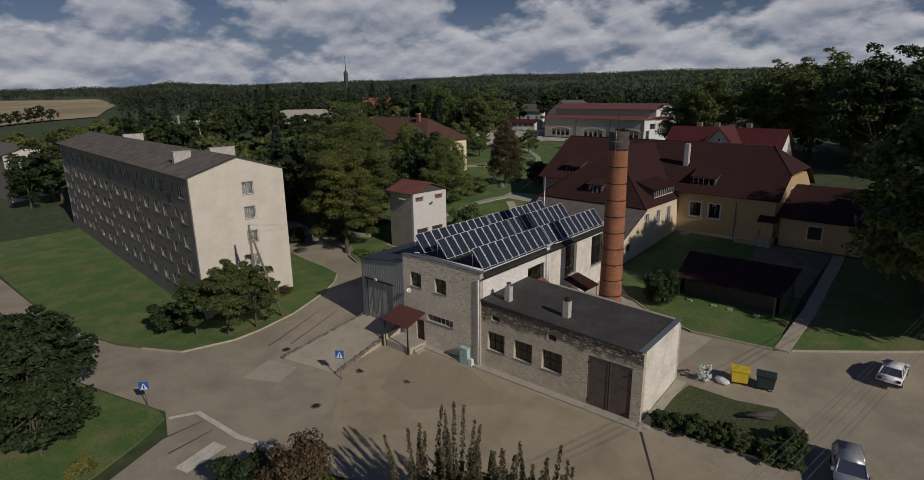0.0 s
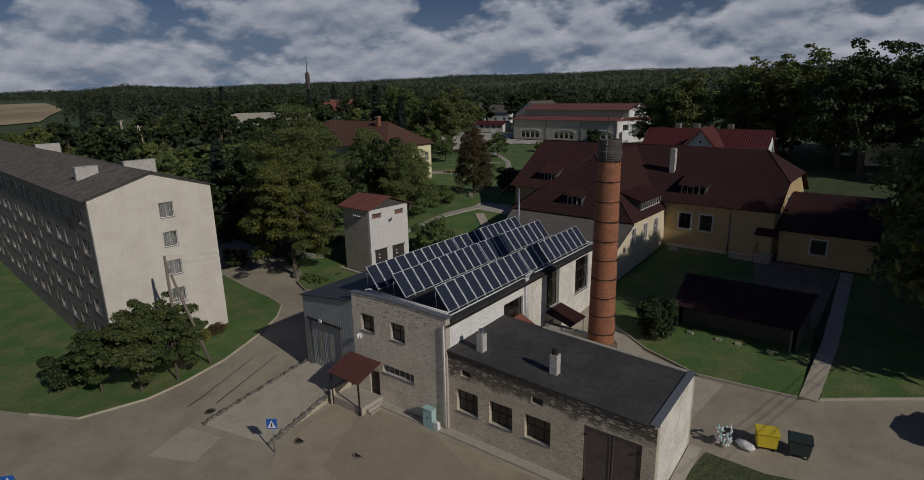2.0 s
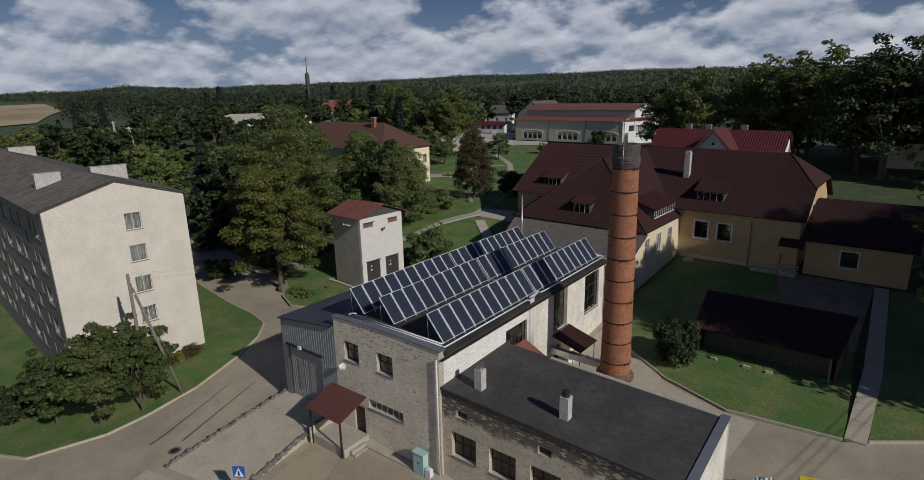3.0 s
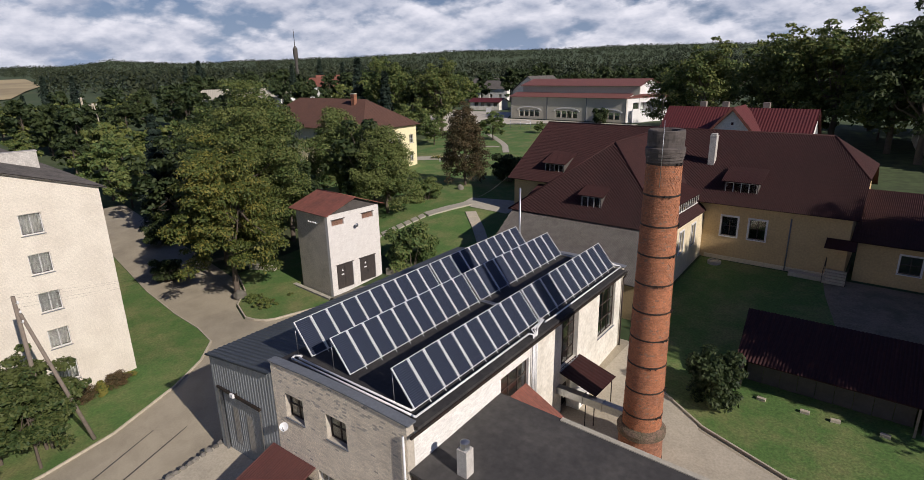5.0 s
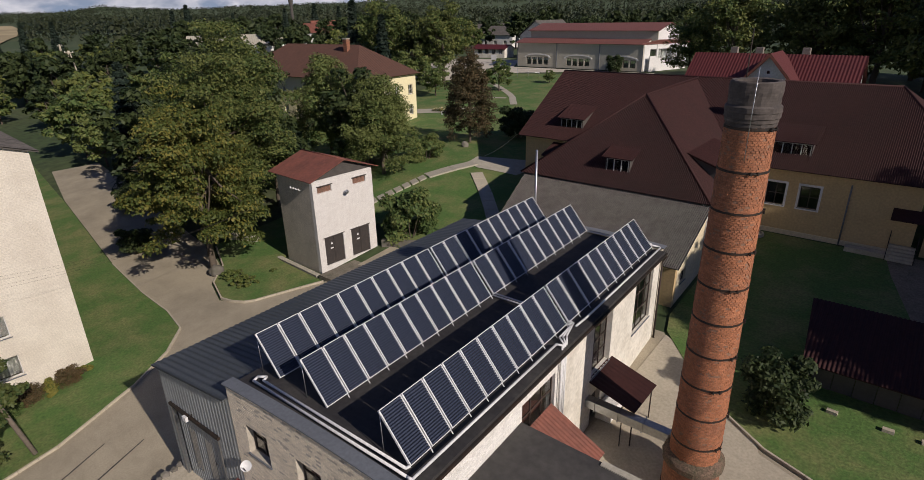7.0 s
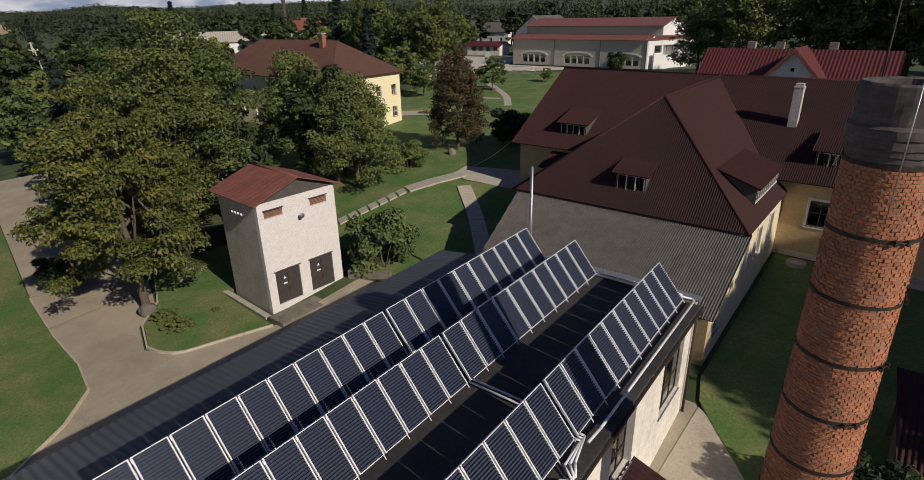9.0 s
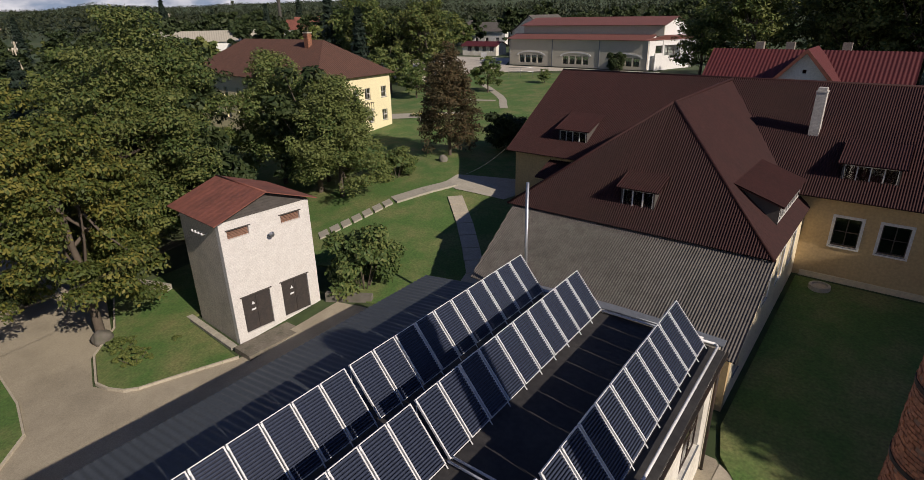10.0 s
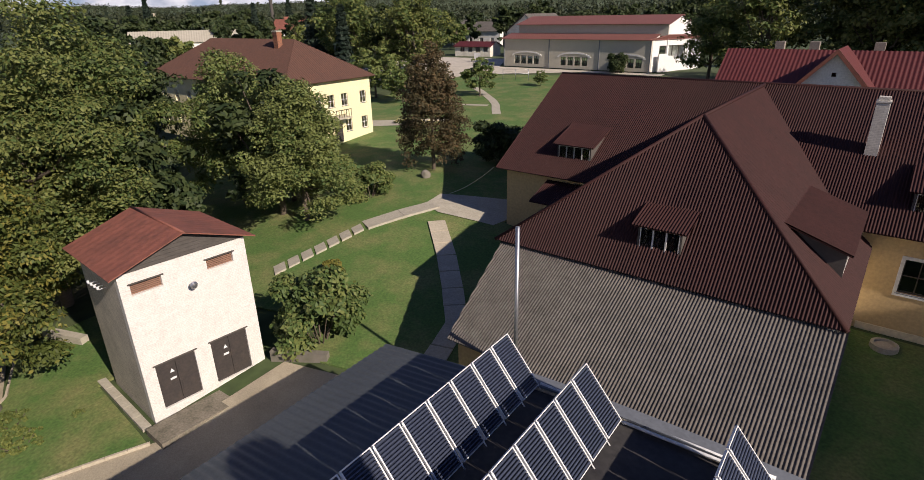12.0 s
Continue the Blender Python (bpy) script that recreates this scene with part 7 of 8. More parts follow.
# porch in the side yard, duct, lean-to
por = thing("side_porch", "brown tin porch roof on thin posts at the side door", "porch", Matrix())
slope(por, (-25.35, 44.9, 4.0), (-25.35, 47.6, 4.0), (-27.85, 44.9, 4.75), (-27.9, 47.6, 4.75), "brown_roof", "porch_roof", 0.3, 0.02)
for y in (45.1, 47.4):
    bm = bmesh.new()
    tube(bm, (-25.5, y, 1.6), (-25.5, y, 4.0), 0.035, sides=6)
    part("post", bm, "iron", por)
bm = bmesh.new()
box(bm, -27.75, -26.9, 45.9, 47.3, 1.5, 2.6)
part("step_block", bm, "white", por, "pale step block under the porch")
duct = thing("flue_duct", "dull steel flue duct from the boiler house to the chimney", "duct", Matrix())
bm = bmesh.new()
box(bm, -28.4, -23.6, 44.55, 45.0, 3.45, 3.9)
part("duct_body", bm, "zinc", duct)
for x in (-27.2, -26.0, -24.8):
    bm = bmesh.new()
    plate(bm, pose(x, 44.5, 3.4, 0, 0, 90), 0.55, 0.55, 0, 0.05, [(0.05, 0.5, 0.05, 0.5)])
    part("flange", bm, "zinc", duct)
bm = bmesh.new()
tube(bm, (-25.9, 44.78, 1.4), (-25.9, 44.78, 3.45), 0.03, sides=6)
part("prop", bm, "iron", duct)
lean = thing("cellar_hood", "red brown sheet hood over the cellar steps", "hood", Matrix())
slope(lean, (-25.0, 38.3, 4.75), (-25.0, 40.9, 4.75), (-27.5, 38.3, 5.95), (-27.6, 40.9, 5.95), "rust_roof", "hood_roof", 0.2, 0.03)
bm = bmesh.new()
box(bm, -27.4, -25.4, 40.6, 40.8, 0.8, 4.6)
part("hood_wall", bm, "plaster", lean)
bm = bmesh.new()
slab(bm, [(3.4, 6.6, 6.53), (13.3, 6.6, 6.11), (13.3, 6.86, 6.12), (3.4, 6.86, 6.54)], (0, 0, 0.055))
single("annex_coping", bm, "slab", "pale concrete edge behind the flat roof", "coping", BL, kind="structure")

# small fittings
cab = thing("electric_cabinet", "pale turquoise electric cabinet at the wall", "cabinet", BL @ pose(-1.3, -0.45, 0.6))
bm = bmesh.new()
box(bm, -0.4, 0.4, -0.22, 0.22, 0, 1.4)
part("body", bm, "turquoise", cab)
bm = bmesh.new()
box(bm, -0.44, 0.44, -0.26, 0.26, 1.4, 1.46)
part("lid", bm, "turquoise", cab)
bm = bmesh.new()
box(bm, -0.05, 0.05, -0.235, -0.22, 0.75, 0.85)
part("notice", bm, "sign_black", cab)
bm = bmesh.new()
box(bm, -0.2, 0.2, -0.15, 0.15, 0, 0.6)
box(bm, -0.14, 0.14, -0.1, 0.1, 0.6, 0.66)
single("meter_box", bm, "sign_white", "small white box beside the cabinet", "box", BL @ pose(-0.62, -0.5, 0.6))
dish = thing("satellite_dish", "small white satellite dish beside the window", "satellite dish", BL @ pose(-7.9, -0.35, 5.6, 60, 0, 40))
bm = bmesh.new()
lathe(bm, [(0.0, -0.06), (0.11, -0.045), (0.21, 0.0), (0.22, 0.015), (0.11, -0.03), (0, -0.045)], 16)
part("reflector", bm, "sign_white", dish)
bm = bmesh.new()
tube(bm, (0, -0.2, 0), (0, 0, 0.3), 0.015, sides=6)
part("arm", bm, "iron", dish)
fl = thing("floodlight", "small white floodlight over the shed gate", "lamp", BL @ pose(-12.4, -0.2, 5.65))
bm = bmesh.new()
box(bm, -0.14, 0.14, -0.2, -0.08, -0.1, 0.12)
part("lamp_head", bm, "sign_white", fl)
bm = bmesh.new()
tube(bm, (0, -0.1, 0), (0, 0.2, 0.02), 0.025, sides=6)
part("bracket", bm, "iron", fl)


# ---- signs, manholes, poles, wires ----
def crossing_sign(x, y, turn, lean=0.0, drop=0.0):
    s = thing("crossing_sign", "blue and white crossing sign on a thin grey post", "road sign", pose(x, y, ground_z(x, y) - 0.1 - drop, lean, 0, turn), "crossing signs")
    bm = bmesh.new()
    tube(bm, (0, 0, 0), (0, 0, 3.0), 0.035, sides=8)
    part("post", bm, "zinc", s)
    bm = bmesh.new()
    box(bm, -0.36, 0.36, -0.06, -0.04, 2.25, 2.97)
    plate_ob = part("plate", bm, "sign_blue", s)
    bm = bmesh.new()
    slab(bm, [(-0.29, -0.062, 2.32), (0.29, -0.062, 2.32), (0, -0.062, 2.88)], (0, -0.004, 0))
    part("triangle", bm, "sign_white", plate_ob)
    bm = bmesh.new()
    box(bm, -0.045, 0.045, -0.072, -0.068, 2.38, 2.68)
    part("bar", bm, "sign_black", plate_ob)


crossing_sign(-35.6, 23.55, 35, -2, 0.3)
crossing_sign(-43.95, 11.35, 50, 2, 0.75)
for x, y in ((-35.2, 25.3), (-33.7, 19.85), (-44.0, 23.4), (-30.6, 26.6)):
    mh = thing("manhole", "dark round iron manhole cover in the asphalt", "manhole", pose(x, y, ground_z(x, y) + 0.05), "manholes in the yard")
    bm = bmesh.new()
    lathe(bm, [(0.0, 0.03), (0.27, 0.03), (0.29, 0.0)], 20)
    part("cover", bm, "iron", mh)
    bm = bmesh.new()
    lathe(bm, [(0.3, 0.0), (0.3, 0.035), (0.42, 0.035), (0.44, -0.02)], 20)
    part("rim", bm, "rubble", mh)
well = thing("well_ring", "pale concrete well ring with a lid on the lawn", "well", pose(-26.5, 72.0, ground_z(-26.5, 72) + 0.05))
bm = bmesh.new()
lathe(bm, [(0.62, 0), (0.6, 0.3), (0.45, 0.32), (0.44, 0.2), (0, 0.2)], 20)
part("ring", bm, "slab", well)
bm = bmesh.new()
lathe(bm, [(0.0, 0.26), (0.36, 0.25), (0.38, 0.2)], 16)
part("lid", bm, "concrete", well)
bm = bmesh.new()
box(bm, -1.4, 1.4, -0.4, 0.4, 0, 0.4)
single("cellar_hatch", bm, "concrete", "low concrete cellar hatch at the house wall", "hatch", pose(-19.0, 72.6, ground_z(-19, 72.6) + 0.05))

pole = thing("utility_pole", "weathered timber utility pole with a brace and white insulators", "utility pole", pose(-52.6, 25.3, ground_z(-52.6, 25.3)))
bm = bmesh.new()
tube(bm, (0, 0, -0.3), (0, 0, 10.4), 0.15, 0.11, 10)
part("mast", bm, "pole", pole)
bm = bmesh.new()
tube(bm, (1.75, 1.9, -0.1), (0.05, 0.05, 9.6), 0.13, 0.1, 10)
part("brace", bm, "pole", pole)
for k in range(3):
    for s in (-1, 1):
        bm = bmesh.new()
        tube(bm, (0, 0, 10.0 - 0.6 * k), (s * 0.35, 0.1, 10.0 - 0.6 * k), 0.012, sides=6)
        lathe(bm, [(0.0, 0.18), (0.05, 0.16), (0.06, 0.06), (0.03, 0.0)], 10, (s * 0.35, 0.1, 10.0 - 0.6 * k))
        part("insulator", bm, "sign_white", pole)


def wire(a, b, sag, label, group, r=0.0035, mat="iron"):
    a, b = Vector(a), Vector(b)
    pts = [a.lerp(b, k / 12) - Vector((0, 0, sag * 4 * (k / 12) * (1 - k / 12))) for k in range(13)]
    bm = bmesh.new()
    side = (b - a).cross(Vector((0, 0, 1))).normalized()
    last = None
    for p in pts:
        ring = [bm.verts.new(p + side * r * math.cos(1.2566 * i) + Vector((0, 0, r * math.sin(1.2566 * i)))) for i in range(5)]
        if last:
            for i in range(5):
                bm.faces.new((last[i], last[i - 4], ring[i - 4], ring[i]))
        last = ring
    single("wire", bm, mat, label, "wire", group=group, smooth=True)


for k in range(4):
    wire((-54.2 - 0.35 * k, 47.8, 9.2), (-52.6 + (0.35 if k % 2 else -0.35), 25.4, 10.0 - 0.6 * (k // 2)), 1.0, "thin bare wire from the tower to the pole", "wires to the tower")
    bm = bmesh.new()
    tube(bm, (0, 0.15, 0), (0, -0.18, 0), 0.015, sides=6)
    lathe(bm, [(0.0, 0.16), (0.05, 0.14), (0.06, 0.05), (0.03, 0.0)], 10, (0, -0.18, 0))
    single("insulator", bm, "sign_white", "white insulator on the tower wall", "insulator", pose(-54.2 - 0.35 * k, 47.85, 9.1), "insulators on the tower")
for k in range(6):
    wire((-5.5 + 0.32 * k, 8, 9.2 + 0.15 * (k % 2)), (1.6 + 0.28 * k, 60, 8.6 + 0.15 * (k % 2)), 0.6, "thin bare overhead wire above the road", "overhead wires above the road", 0.007, "zinc")
wire((-56.6, 74.7, ground_z(-56.6, 74.7) + 0.2), (-50.7, 72.7, 9.7), 0.25, "pale cable from the house eave to the lawn", "cable at the house", 0.02, "zinc")

# patches on the road
draped("concrete_strip", strip([(-40.7, 11.7), (-39.85, 13.5), (-37.2, 13.8), (-34.6, 14.05), (-31.6, 15.0)], 0.42), "bright_slab", 0.085, "pale broken concrete strip across the side road", "road edge")
draped("concrete_slab", [(-34.35, 9.68), (-35.25, 12.65), (-33.99, 12.98), (-33.19, 10.03)], "bright_slab", 0.12, "bleached concrete slab at the road corner", "slab")
draped("asphalt_patch", [(-34.2, 30.4), (-27.4, 30.6), (-22.0, 29.0), (-27.6, 24.2), (-31.8, 24.6)], "dark_patch", 0.085, "darker asphalt patch in the yard", "asphalt patch")
draped("dust_patch", [(-42.2, 18.2), (-43.5, 21.4), (-40.2, 22.2), (-39.0, 19.8)], "concrete", 0.078, "pale dusty patch before the ramp", "sand")
for a, b in (((-44.6, 24.2), (-46.6, 31.0)), ((-46.0, 22.6), (-48.2, 29.6)), ((-38.2, 24.8), (-39.4, 29.6)), ((-13.0, 31.5), (-9.6, 26.8)), ((-38.31, 10.36), (-38.4, 13.3)), ((-36.24, 9.99), (-36.72, 13.2))):
    d = Vector((b[0] - a[0], b[1] - a[1])).normalized()
    nx, ny = -d.y * 0.07, d.x * 0.07
    draped("tar_seam", [(a[0] - nx, a[1] - ny), (b[0] - nx * 0.5, b[1] - ny * 0.5), (b[0] + nx * 0.5, b[1] + ny * 0.5), (a[0] + nx, a[1] + ny)], "tar", 0.09 if a[0] < -40 else 0.095, "thin dark crack in the asphalt", "crack")

# ---- bins, sacks, hedge ----
def bin_container(x, y, turn, mat, label):
    b = thing("waste_container", label, "waste container", pose(x, y, ground_z(x, y) + 0.06, 0, 0, turn))
    bm = bmesh.new()
    v = box(bm, -0.62, 0.62, -0.48, 0.48, 0.15, 1.05)
    for q in v[:4]:
        q.co.x *= 0.86
        q.co.y *= 0.82
    bmesh.ops.bevel(bm, geom=bm.edges[:], offset=0.04, segments=2, affect="EDGES")
    part("tub", bm, mat, b)
    bm = bmesh.new()
    last = None
    slab(bm, [(-0.66, -0.52, 1.05), (0.66, -0.52, 1.05), (0.66, 0.52, 1.1), (-0.66, 0.52, 1.1)], (0, 0, 0.09))
    bmesh.ops.bevel(bm, geom=bm.edges[:], offset=0.03, segments=2, affect="EDGES")
    part("lid", bm, mat, b)
    for wx in (-0.45, 0.45):
        for wy in (-0.34, 0.34):
            bm = bmesh.new()
            tube(bm, (wx - 0.03, wy, 0.09), (wx + 0.03, wy, 0.09), 0.09, sides=10)
            part("wheel", bm, "rubber", b)


bin_container(-9.9, 41.1, 20, "plastic_yellow", "yellow plastic waste container on wheels")
bin_container(-8.2, 41.4, 12, "plastic_dark", "dark green plastic waste container on wheels")
rnd = random.Random(9)
bag = thing("bottle_bag", "pale net bag full of empty bottles", "bag", pose(-12.0, 39.9, ground_z(-12, 39.9) + 0.1))
for k in range(46):
    a, q = rnd.uniform(0, 6.28), rnd.random()
    r = 0.5 * math.sqrt(rnd.random())
    bm = bmesh.new()
    lathe(bm, [(0, -0.14), (0.06, -0.13), (0.065, 0.05), (0.025, 0.11), (0.02, 0.16), (0, 0.16)], 7)
    part("bottle", bm, "sign_white" if k % 3 else "turquoise", bag, m=pose(r * math.cos(a), r * math.sin(a), 0.12 + 1.0 * q, rnd.uniform(0, 180), rnd.uniform(0, 180), rnd.uniform(0, 360)))
bm = bmesh.new()
bmesh.ops.create_icosphere(bm, subdivisions=3, radius=1)
for v in bm.verts:
    k = 1 + 0.25 * noise.noise(v.co * 2.2)
    v.co = Vector((v.co.x * 0.62 * k, v.co.y * 0.36 * k, max(v.co.z, -0.6) * 0.22 * k + 0.12))
single("sack", bm, "white", "crumpled white sack lying beside the container", "sack", pose(-10.9, 40.4, ground_z(-10.9, 40.4) + 0.1, 0, 0, -30), smooth=True)
for k in range(9):
    f = k / 8
    x, y = -12.3 + 7.2 * f, 33.0 + 0.9 * f
    shrub("hedge_bush", x, y, 1.05 + 0.12 * (k % 3), "dark clipped bush of the low hedge", "low hedge beside the annex", turn=47 * k)
shrub("hedge_bush", -5.3, 35.6, 1.3, "dark bush at the plot corner", "low hedge beside the annex", turn=30)
# dark logs stand in for a slatted wooden pallet
for k in range(7):
    bm = bmesh.new()
    tube(bm, (-0.9, 0, 0), (0.9, 0, 0), 0.12, 0.1, 8)
    single("log", bm, "board", "dark log standing in for a slatted pallet", "log", pose(-7.6 + 0.05 * k, 37.3 + 0.24 * (k % 4) - 0.1, ground_z(-7.6, 37.4) + 0.28 + 0.2 * (k // 4), 0, 0, 25 + 4 * k), "logs of the woodpile")

# near shrubs with upright shoots
def shoots(x, y, height, count, seed, label):
    t = thing("shrub", label, "shrub", pose(x, y, ground_z(x, y)))
    rnd = np.random.default_rng(seed)
    pts, nrm = [], []
    bm = bmesh.new()
    for k in range(count):
        bx, by = rnd.normal(0, 0.55, 2)
        h = height * rnd.uniform(0.62, 1.0)
        tx, ty = bx * 1.5 + rnd.normal(0, 0.2), by * 1.5 + rnd.normal(0, 0.2)
        tube(bm, (bx * 0.4, by * 0.4, -0.2), (tx, ty, h), 0.03, 0.008, 5, False)
        m = 420
        f = rnd.uniform(0.3, 1.02, m)
        a = rnd.uniform(0, 2 * math.pi, m)
        r = 0.34 * np.sqrt(rnd.random(m)) * (1.2 - f)
        pts.append(np.stack([bx * 0.4 + (tx - bx * 0.4) * f + r * np.cos(a), by * 0.4 + (ty - by * 0.4) * f + r * np.sin(a), h * f], 1))
        n = rnd.normal(size=(m, 3))
        nrm.append(n / np.linalg.norm(n, axis=1)[:, None])
    part("stem", bm, "bark", t)
    part("foliage", leaves(np.concatenate(pts), np.concatenate(nrm), 0.1, rnd, "leaf_twig", "foliage", 1.7), "leaf", t)


for k, (x, y, h, c) in enumerate(((-17.6, 16.0, 7.6, 14), (-16.3, 16.9, 8.0, 14), (-15.0, 17.2, 7.2, 14), (-13.6, 17.4, 7.0, 16), (-12.3, 18.3, 7.2, 16), (-11.0, 18.9, 6.2, 14), (-14.4, 15.8, 6.4, 14))):
    shoots(x, y, h, c, 50 + k, "tall shrub with upright brownish shoots")
for k, (x, y, s) in enumerate(((-13.6, 17.0, 1.25), (-11.8, 17.8, 1.2), (-15.6, 16.2, 1.2), (-24.6, 13.0, 1.1))):
    shrub("bush_twig", x, y, s, "brownish twiggy shrub with thinning leaves", "brown shrubs at the yard edge", sz=1.25, turn=80 * k)


# ---- cars ----
def car(x, y, turn, mat, label, wagon, size=1.0):
    c = thing("car", label, "car", pose(x, y, ground_z(x, y) + 0.05, 0, 0, turn) @ Matrix.Diagonal((size, size, size, 1)))
    side = [(-2.1, 0.32), (-2.14, 0.6), (-2.08, 0.92), (0.95, 0.93), (1.9, 0.8), (2.1, 0.58), (2.06, 0.3)]
    bm = bmesh.new()
    for y0, y1 in ((-0.82, 0.82),):
        a = [bm.verts.new((px, y0, pz)) for px, pz in side]
        b = [bm.verts.new((px, y1, pz)) for px, pz in side]
        bm.faces.new(a)
        bm.faces.new(b[::-1])
        for i in range(len(a)):
            j = (i + 1) % len(a)
            bm.faces.new((a[i], b[i], b[j], a[j]))
    bmesh.ops.bevel(bm, geom=bm.edges[:], offset=0.07, segments=3, affect="EDGES")
    body = part("body", bm, mat, c, smooth=True)
    bm = bmesh.new()
    r0, r1 = (-2.0, -1.75) if wagon else (-1.75, -1.2)
    lo = [(r0, -0.76), (1.0, -0.76), (1.0, 0.76), (r0, 0.76)]
    hi = [(r1, -0.6), (0.3, -0.6), (0.3, 0.6), (r1, 0.6)]
    a = [bm.verts.new((px, py, 0.9)) for px, py in lo]
    b = [bm.verts.new((px, py, 1.36)) for px, py in hi]
    bm.faces.new(a[::-1])
    bm.faces.new(b)
    for i in range(4):
        bm.faces.new((a[i], a[(i + 1) % 4], b[(i + 1) % 4], b[i]))
    part("cabin_glass", bm, "tube", c, "dark car windows")
    bm = bmesh.new()
    slab(bm, [(r1 - 0.04, -0.62, 1.35), (0.34, -0.62, 1.35), (0.34, 0.62, 1.35), (r1 - 0.04, 0.62, 1.35)], (0, 0, 0.06))
    bmesh.ops.bevel(bm, geom=bm.edges[:], offset=0.025, segments=2, affect="EDGES")
    part("roof", bm, mat, c, smooth=True)
    for s in (-1, 1):
        for (x0, x1) in ((r0, r1), (1.0, 0.3), (-0.55, -0.5)):
            bm = bmesh.new()
            tube(bm, (x0, s * 0.765, 0.9), (x1, s * 0.61, 1.37), 0.045, sides=6)
            part("pillar", bm, mat, c)
        for x0 in (-1.35, 1.3):
            bm = bmesh.new()
            tube(bm, (x0, s * 0.68, 0.3), (x0, s * 0.86, 0.3), 0.3, sides=18)
            w = part("wheel", bm, "rubber", c)
            bm = bmesh.new()
            tube(bm, (x0, s * 0.84, 0.3), (x0, s * 0.872, 0.3), 0.19, sides=14)
            part("rim", bm, "zinc", w)
        bm = bmesh.new()
        box(bm, -2.17, -2.1, s * 0.62 - 0.14, s * 0.62 + 0.14, 0.62, 0.82)
        part("rear_light", bm, "red_roof", c)
        bm = bmesh.new()
        box(bm, 0.75, 0.95, s * 0.9 - 0.08, s * 0.9 + 0.08, 0.92, 1.06)
        part("mirror", bm, mat, c)
    bm = bmesh.new()
    box(bm, -2.18, -2.12, -0.26, 0.26, 0.45, 0.56)
    part("number_plate", bm, "sign_white", c)
    bm = bmesh.new()
    box(bm, -2.24, -2.08, -0.8, 0.8, 0.32, 0.46)
    part("bumper", bm, "plastic_dark", c)


car(-1.5, 48.0, 88, "paint_white", "small white hatchback parked at the kerb", False, 0.9)
car(-1.95, 34.6, -78, "paint_silver", "silver estate car parked beside the plot", True)

# tower surroundings
slabs("pavement_strip", [(-58.9, 47.93), (-53.0, 47.68)], 0.4, 1.2, "narrow strip of slabs along the tower", lift=0.17)
bm = bmesh.new()
box(bm, -1.6, 1.6, -0.25, 0.25, -0.2, 0.5)
single("low_wall", bm, "slab", "short pale concrete wall on the lawn edge", "low wall", pose(-65.0, 48.3, ground_z(-65, 48.3) + 0.1, 0, 0, 20), kind="structure")
bm = bmesh.new()
bmesh.ops.create_icosphere(bm, subdivisions=3, radius=1)
for v in bm.verts:
    v.co = v.co * (0.55 + 0.14 * noise.noise(v.co * 1.7)) * Vector((1, 0.8, 1.1)).length * 0.62
single("boulder", bm, "rubble", "rough grey boulder at the maple", "boulder", pose(-61.2, 43.4, ground_z(-61.2, 43.4) + 0.3), smooth=True)
bm = bmesh.new()
box(bm, -0.2, 0.2, -1.6, 1.6, -0.3, 0.55)
single("low_wall", bm, "rubble", "low mossy rubble wall beside the tower", "low wall", pose(-51.0, 55.0, ground_z(-51, 55), 0, 0, -60), kind="structure")


# flower bed before the yellow house
def flower_bed(x, y, turn):
    bed = thing("flower_bed", "low flower bed with yellow blooms and green leaves", "flower bed", pose(x, y, ground_z(x, y) + 0.1, 0, 0, turn))
    rnd = np.random.default_rng(71)
    n = 900
    pts = np.stack([rnd.uniform(-3.2, 3.2, n), rnd.uniform(-1.1, 1.1, n), rnd.uniform(0.05, 0.3, n)], 1)
    nrm = rnd.normal(0, 0.35, (n, 3)) + np.array([0, 0, 1.0])
    nrm /= np.linalg.norm(nrm, axis=1)[:, None]
    part("foliage", leaves(pts, nrm, 0.2, rnd, "leaf", "foliage"), "leaf", bed)
    keep = rnd.random(n) < 0.28
    part("blooms", leaves(pts[keep] + np.array([0, 0, 0.12]), nrm[keep], 0.24, rnd, "blossom", "blooms", 1.1), "blossom", bed, "yellow blooms")
    rail = thing("garden_rail", "short pale garden rail on three posts", "rail", pose(x + 1.2, y - 2.2, ground_z(x + 1.2, y - 2.2), 0, 0, turn))
    for k in (-1.1, 0, 1.1):
        bm = bmesh.new()
        box(bm, k - 0.06, k + 0.06, -0.06, 0.06, -0.2, 0.55)
        part("post", bm, "sign_white", rail)
    bm = bmesh.new()
    box(bm, -1.3, 1.3, -0.04, 0.04, 0.3, 0.4)
    part("bar", bm, "board", rail)


rack = thing("beating_rack", "grey steel frame rack on the park lawn", "rack", pose(-86.6, 130.5, ground_z(-86.6, 130.5), 0, 0, 20))
for x in (-2.4, 0, 2.4):
    bm = bmesh.new()
    tube(bm, (x, 0, -0.3), (x, 0, 2.0), 0.05, sides=6)
    part("post", bm, "zinc", rack)
for z in (1.2, 1.95):
    bm = bmesh.new()
    tube(bm, (-2.4, 0, z), (2.4, 0, z), 0.04, sides=6)
    part("bar", bm, "zinc", rack)
board = thing("notice_board", "white notice board on two posts by the square", "sign", pose(-109.6, 149.4, ground_z(-109.6, 149.4), 0, 0, 10))
bm = bmesh.new()
